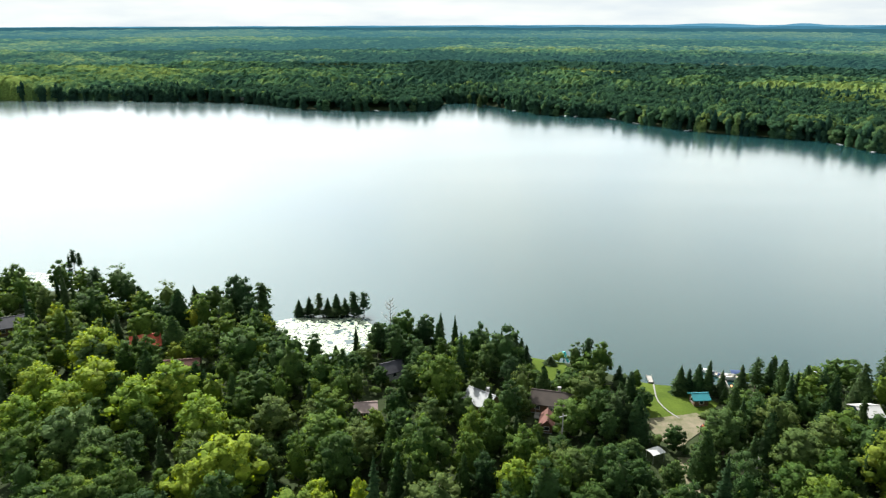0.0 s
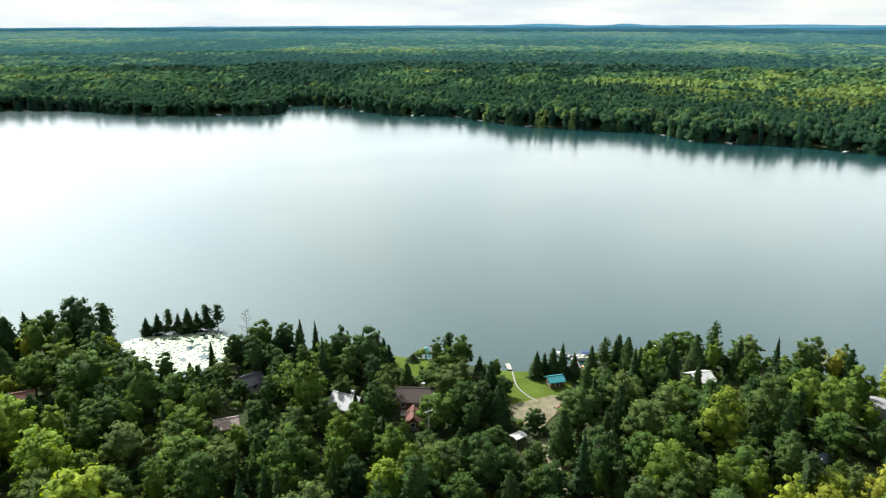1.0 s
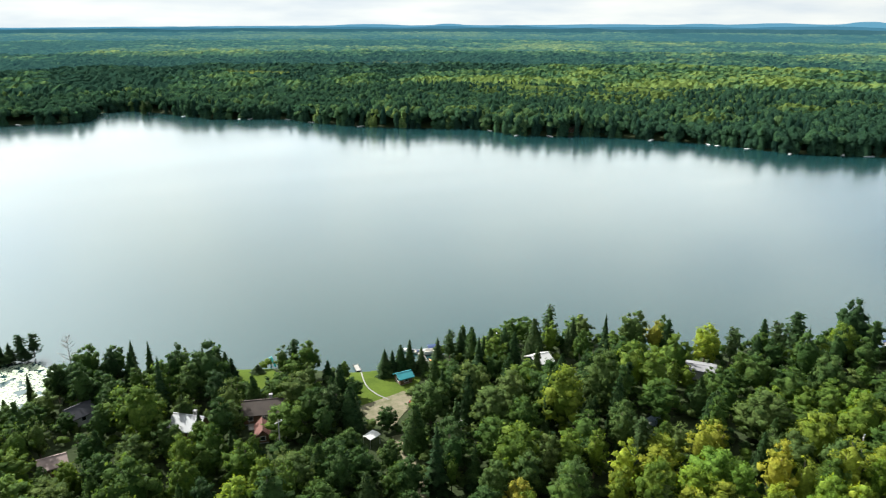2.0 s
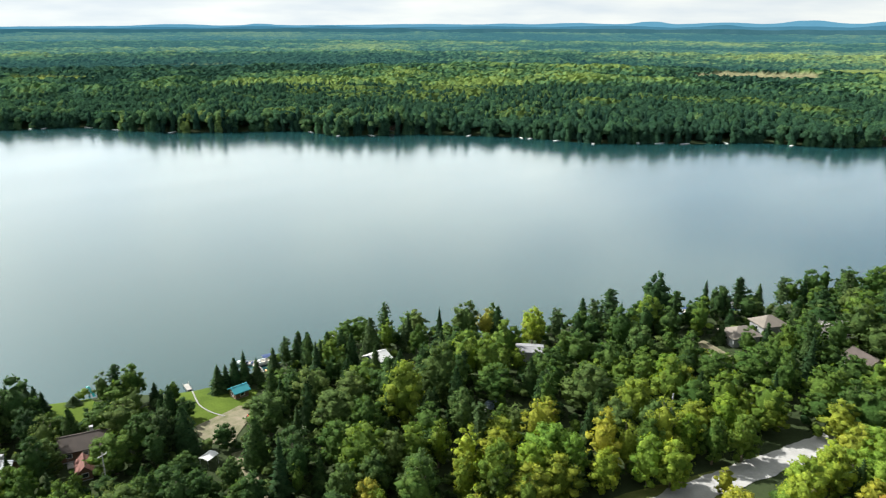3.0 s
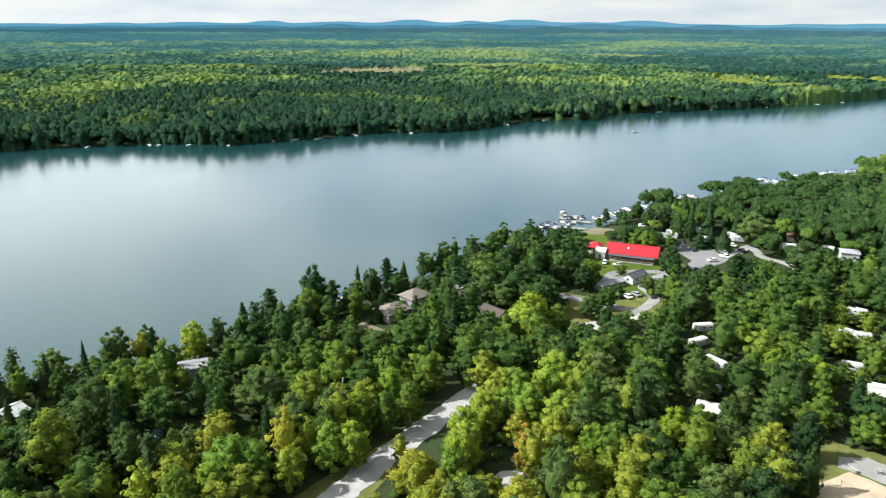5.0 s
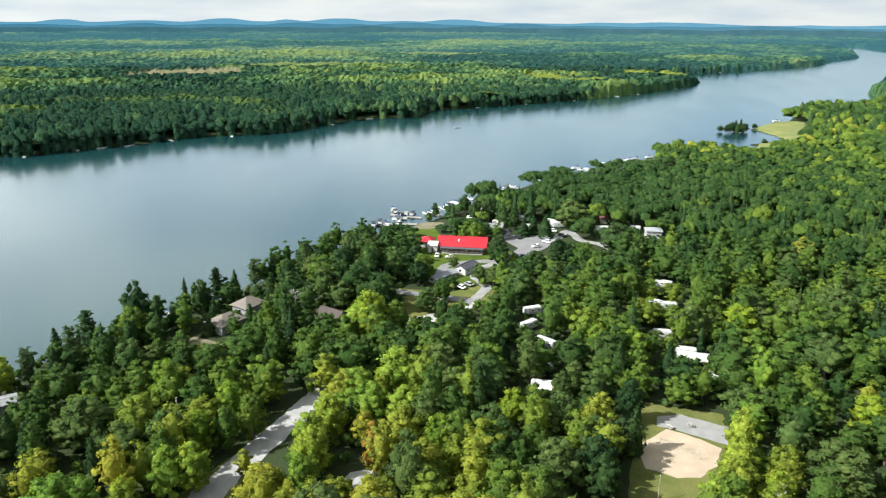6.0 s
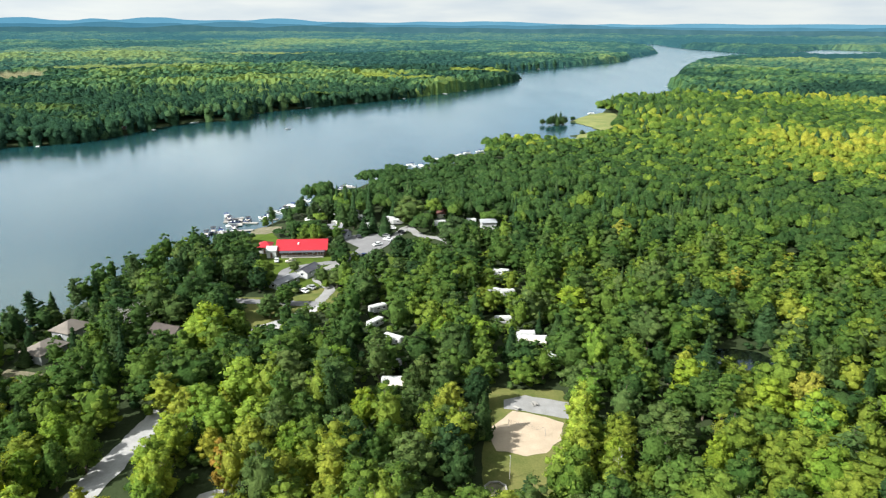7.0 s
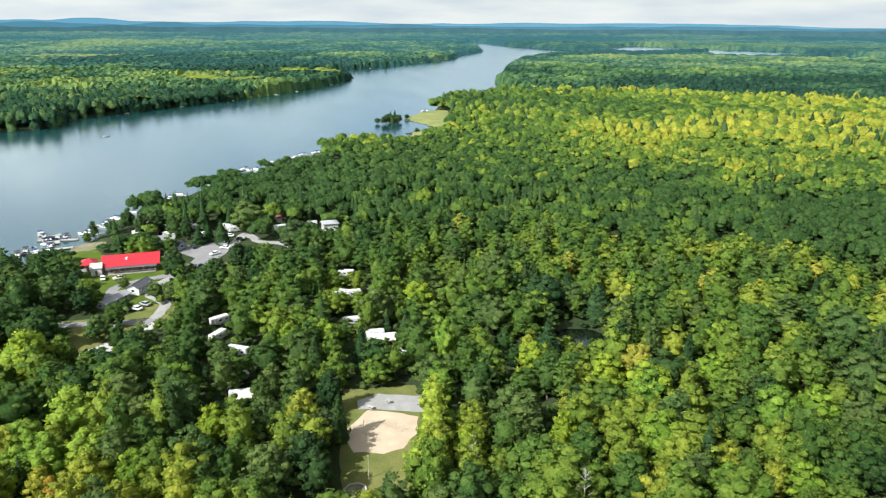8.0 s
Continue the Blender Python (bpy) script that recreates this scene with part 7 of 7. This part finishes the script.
DOCKS = [(352, 70, 100, 22, 2.4), (360, 78, 10, 14, 2.2), (365, 70, 80, 18, 2.2), (371, 88, -60, 10, 2.0), (372, 61, 62, 10, 2), (384, 56, 60, 12, 2.2), (396, 51, 60, 12, 2.2), (437, 29, 60, 10, 2), (446, 24, 60, 10, 2),
         (478, 7, 60, 10, 2), (487, 0, 60, 10, 2), (510, -26, 40, 10, 2), (548, -56, 40, 14, 2), (80.5, 184, 82, 9, 1.6), (60, 187, 84, 4, 1.4), (155, 156, 50, 6, 1.6), (116, 186, 75, 6, 1.6)]
for x, y, rz, L, W in DOCKS:
    dock(x, y, rz, L, W, "weathered grey wooden dock on posts")
boat_a, boat_b, boat_c = pontoon_boat(), motorboat(), pontoon_boat("pontoon_boat", M_BLACK)
boat_a.matrix_basis, boat_b.matrix_basis, boat_c.matrix_basis = pose(378.5, 88.5, 0, 0, 0, 10), pose(514.5, -14.5, 0, 0, 0, 35), pose(350, 89, 0, 0, 0, 190)
for src, x, y, rz in [(boat_c, 373, 86, 15), (boat_c, 366, 82, 100), (boat_c, 369, 76, 170), (boat_b, 360, 82, 95), (boat_c, 344.5, 91, 185), (boat_a, 347, 84.5, 10), (boat_b, 354, 86.5, 200), (boat_c, 355, 80, 20), (boat_b, 347, 79, 5),
                      (boat_b, 374, 69, 60), (boat_c, 378, 66, 60), (boat_b, 386, 62, 60), (boat_c, 392, 60, 60), (boat_a, 400, 57, 60), (boat_b, 405, 52, 60), (boat_b, 412, 50, 60), (boat_b, 436, 36, 60), (boat_c, 442, 32, 60),
                      (boat_b, 450, 28, 60), (boat_a, 478, 13, 55), (boat_b, 485, 9, 55), (boat_c, 490, 5, 55), (boat_a, 515, -20, 30), (boat_a, 518, -12, 120), (boat_b, 543, -34, 100), (boat_a, 558, -52, 120), (boat_a, 564, -57, 110), (boat_a, 571, -68, 110),
                      (boat_b, 576, -73, 90), (boat_b, 704, 100, 120), (boat_a, 84.5, 190, 170), (boat_b, 79.5, 193, 140), (boat_b, 109, 191, 80), (boat_b, 117, 188, 80), (boat_a, 220, 133, 30), (boat_b, 246, 122, 60), (boat_c, 240, 126, 30),
                      (boat_b, 822, -226, 60), (boat_a, 816, -222, 120)]:
    copy_thing(src, pose(x, y, 0, 0, 0, rz))

# slides, floats and playthings by the water
slide = tagged(empty("water_slide", 37.7, 201, 0.4, 20), "turquoise plastic water slide at the lawn's edge", "slide")
part("chute", prism([(-1.6, 0.1), (-1.5, 0.1), (0.9, 2.3), (0.8, 2.4)], -0.35, 0.35), M_TURQ, slide)
part("ladder", box(-0.3, 0.3, 0.95, 1.05, -0.4, 2.4), M_TRIM, slide)
part("platform", box(-0.4, 0.4, 0.7, 1.4, 2.2, 2.32), M_TURQ, slide)
kayak = tagged(empty("kayak", 81.5, 181.5, 1.45, 100), "orange kayak lying on the bank", "kayak")
bm = bmesh.new()
bmesh.ops.create_uvsphere(bm, u_segments=12, v_segments=8, radius=1)
for v in bm.verts:
    v.co = (v.co.x * 1.9, v.co.y * 0.36, v.co.z * 0.2 + 0.2)
hull = part("hull", bm, M_ORANGE, kayak, "", True)
part("cockpit", box(-0.45, 0.45, -0.2, 0.2, 0.34, 0.42, 0.05), M_BLACK, kayak)
copy_thing(kayak, pose(82.6, 181.2, 1.45, 0, 0, 96)).children[0].data = hull.data.copy()
for x, y, mat, nm, lab in [(66, 159.8, M_REDPAINT, "garden_tractor", "faded red garden tractor on bare dirt")]:
    tr = tagged(empty(nm, x, y, ground_at(x, y) + 0.2, 20), lab, "tractor")
    part("body", box(-0.9, 0.9, -0.45, 0.45, 0.35, 0.95, 0.12), mat, tr)
    part("seat", box(-0.7, -0.2, -0.25, 0.25, 0.9, 1.35, 0.08), M_BLACK, tr)
    for px, r in ((-0.6, 0.42), (0.7, 0.3)):
        for s in (-1, 1):
            part("wheel", tube((px, s * 0.4, r - 0.2), (px, s * 0.65, r - 0.2), r, r, 12), M_RUBBER, tr)
bench_row = [(168.5, -31.2, 40), (170.5, -36.5, 10), (72, 176, 30), (34, 186, 10), (262, 26, 40)]


def picnic_table(x, y, rz):
    ob = tagged(empty("picnic_table", x, y, ground_at(x, y) + 0.18, rz), "weathered wooden picnic table on open ground", "table", "picnic tables")
    part("tabletop", box(-0.95, 0.95, -0.38, 0.38, 0.70, 0.75), M_GREYWOOD, ob)
    for s in (-1, 1):
        part("bench", box(-0.95, 0.95, s * 0.72 - 0.14, s * 0.72 + 0.14, 0.42, 0.46), M_GREYWOOD, ob)
        part("leg", tube((s * 0.7, -0.75, -0.05), (s * 0.7, 0.3, 0.72), 0.04, None, 6), M_GREYWOOD, ob)
        part("leg", tube((s * 0.7, 0.75, -0.05), (s * 0.7, -0.3, 0.72), 0.04, None, 6), M_GREYWOOD, ob)
    return ob


for spot in bench_row:
    picnic_table(*spot)

# octagonal ring of timbers round a fire pit
ring = tagged(empty("fire_ring", 135, -21.2, ground_at(135, -21.2) + 0.08, 0), "octagonal ring of pale timber benches on grass", "fire ring")
for i in range(8):
    a = i * math.pi / 4
    seat = part("timber", box(-0.98, 0.98, 2.1, 2.48, 0.0, 0.45, 0.05), M_GREYWOOD, ring)
    seat.matrix_basis = Matrix.Rotation(a, 4, "Z")
bm = bmesh.new()
bmesh.ops.create_circle(bm, cap_ends=True, segments=16, radius=2.0)
for v in bm.verts:
    v.co.z = 0.06
part("gravel_bed", bm, M_DIRT, ring)
lamp = tagged(empty("lamp_post", 138.4, -24.8, ground_at(138.4, -24.8)), "tall grey pole beside the sand court", "pole")
part("pole", tube((0, 0, -0.2), (0, 0, 6.0), 0.09, 0.06), M_GREYWOOD, lamp)
part("lamp_head", box(-0.12, 0.5, -0.1, 0.1, 5.9, 6.05, 0.03), M_ALU, lamp)
net = tagged(empty("volleyball_net", 157.5, -32, ground_at(157.5, -32) + 0.1, 62), "dark volleyball net across the sand", "net")
for s in (-1, 1):
    part("post", tube((s * 4.8, 0, -0.2), (s * 4.8, 0, 2.5), 0.06), M_GREYWOOD, net)
bm = bmesh.new()
for i in range(25):
    tube((-4.7 + i * 0.39, 0, 1.5), (-4.7 + i * 0.39, 0, 2.42), 0.008, None, 3, bm)
for k in range(5):
    tube((-4.75, 0, 1.5 + k * 0.23), (4.75, 0, 1.5 + k * 0.23), 0.01, None, 3, bm)
part("mesh", bm, M_BLACK, net)

# utility poles and their wire
POLES = [(66, 131, 0), (28, 148, 0), (104, 112, 0), (144, 88, 0)]
for x, y, rz in POLES:
    p = tagged(empty("utility_pole", x, y, ground_at(x, y), 24), "grey wooden utility pole above the trees", "pole", "utility poles")
    part("pole", tube((0, 0, -0.5), (0, 0, 11), 0.16, 0.11), M_GREYWOOD, p)
    part("crossarm", box(-1.1, 1.1, -0.07, 0.07, 10.3, 10.45), M_GREYWOOD, p)
    for s in (-0.9, 0, 0.9):
        part("insulator", tube((s, 0, 10.45), (s, 0, 10.65), 0.05, 0.04), M_TRIM, p)
chain = sorted(POLES)
for (x0, y0, _), (x1, y1, _) in zip(chain, chain[1:]):
    for k in (-0.9, 0.9):
        bm = bmesh.new()
        pts = [Vector((x0 + (x1 - x0) * t, y0 + (y1 - y0) * t, 12.6 - 1.6 * 4 * t * (1 - t))) + Vector((0.41, 0.91, 0)) * k for t in np.linspace(0, 1, 13)]
        rings = [[bm.verts.new(p + Vector((0.91 * dx, -0.41 * dx, dz)) * 0.011) for dx, dz in ((1, 0), (0, 1), (-1, 0), (0, -1))] for p in pts]
        for a, b in zip(rings, rings[1:]):
            for i in range(4):
                bm.faces.new((a[i], a[(i + 1) % 4], b[(i + 1) % 4], b[i]))
        me = bpy.data.meshes.new("power_line")
        bm.to_mesh(me)
        bm.free()
        me.materials.append(M_BLACK)
        tagged(new("power_line", me), "thin black power line between poles", "wire")

# ---------------------------------------------------------------- the opposite shore's docks and cottages
far_dock = dock(0, 0, 0, 9, 2.2, "pale dock on the opposite shore", M_TRIM)
SHORE_DOCKS = [(-78, 859), (87, 832), (124, 760), (142, 768), (162, 753), (190, 721), (239, 693), (352, 620), (345, 579), (366, 546), (437, 496), (458, 454), (478, 450),
               (462, 424), (480, 399), (523, 397), (541, 371), (544, 343), (574, 312), (603, 292), (696, 216), (752, 200), (840, 158), (885, 111), (954, 65), (1003, 8),
               (1072, -51), (1123, -86), (1206, -152), (1319, -208), (1656, -260), (1728, -335), (1760, -413), (1791, -473), (1872, -549), (1506, -581), (1162, -460)]
first = True
for x, y in SHORE_DOCKS:
    k = LAKE[np.argmin(((LAKE - (x, y)) ** 2).sum(1))]
    turn = math.degrees(math.atan2(-y, -x)) + pick.uniform(-50, 50)
    m = pose(k[0], k[1], 0, 0, 0, turn) @ pose(-2, 0, 0)
    if first:
        far_dock.matrix_basis, first = m, False
    else:
        copy_thing(far_dock, m)
FAR_COTTAGES = [(-28, 905), (-12, 893), (248, 716), (236, 738), (392, 556), (482, 500), (508, 428), (598, 330), (690, 286), (-250, 912), (700, 250), (905, 118)]
for i, (x, y) in enumerate(FAR_COTTAGES):
    house("cottage", x, y, bearing(x, y) + pick.uniform(-20, 20), 10, 8, 3.4, 2.4, (M_WHITE, M_BROWNWALL, M_GREYWALL)[i % 3], (M_GREYROOF, M_BROWNROOF, M_METAL)[i % 3],
          ("white", "brown", "grey")[i % 3] + " cottage under trees on the opposite shore")
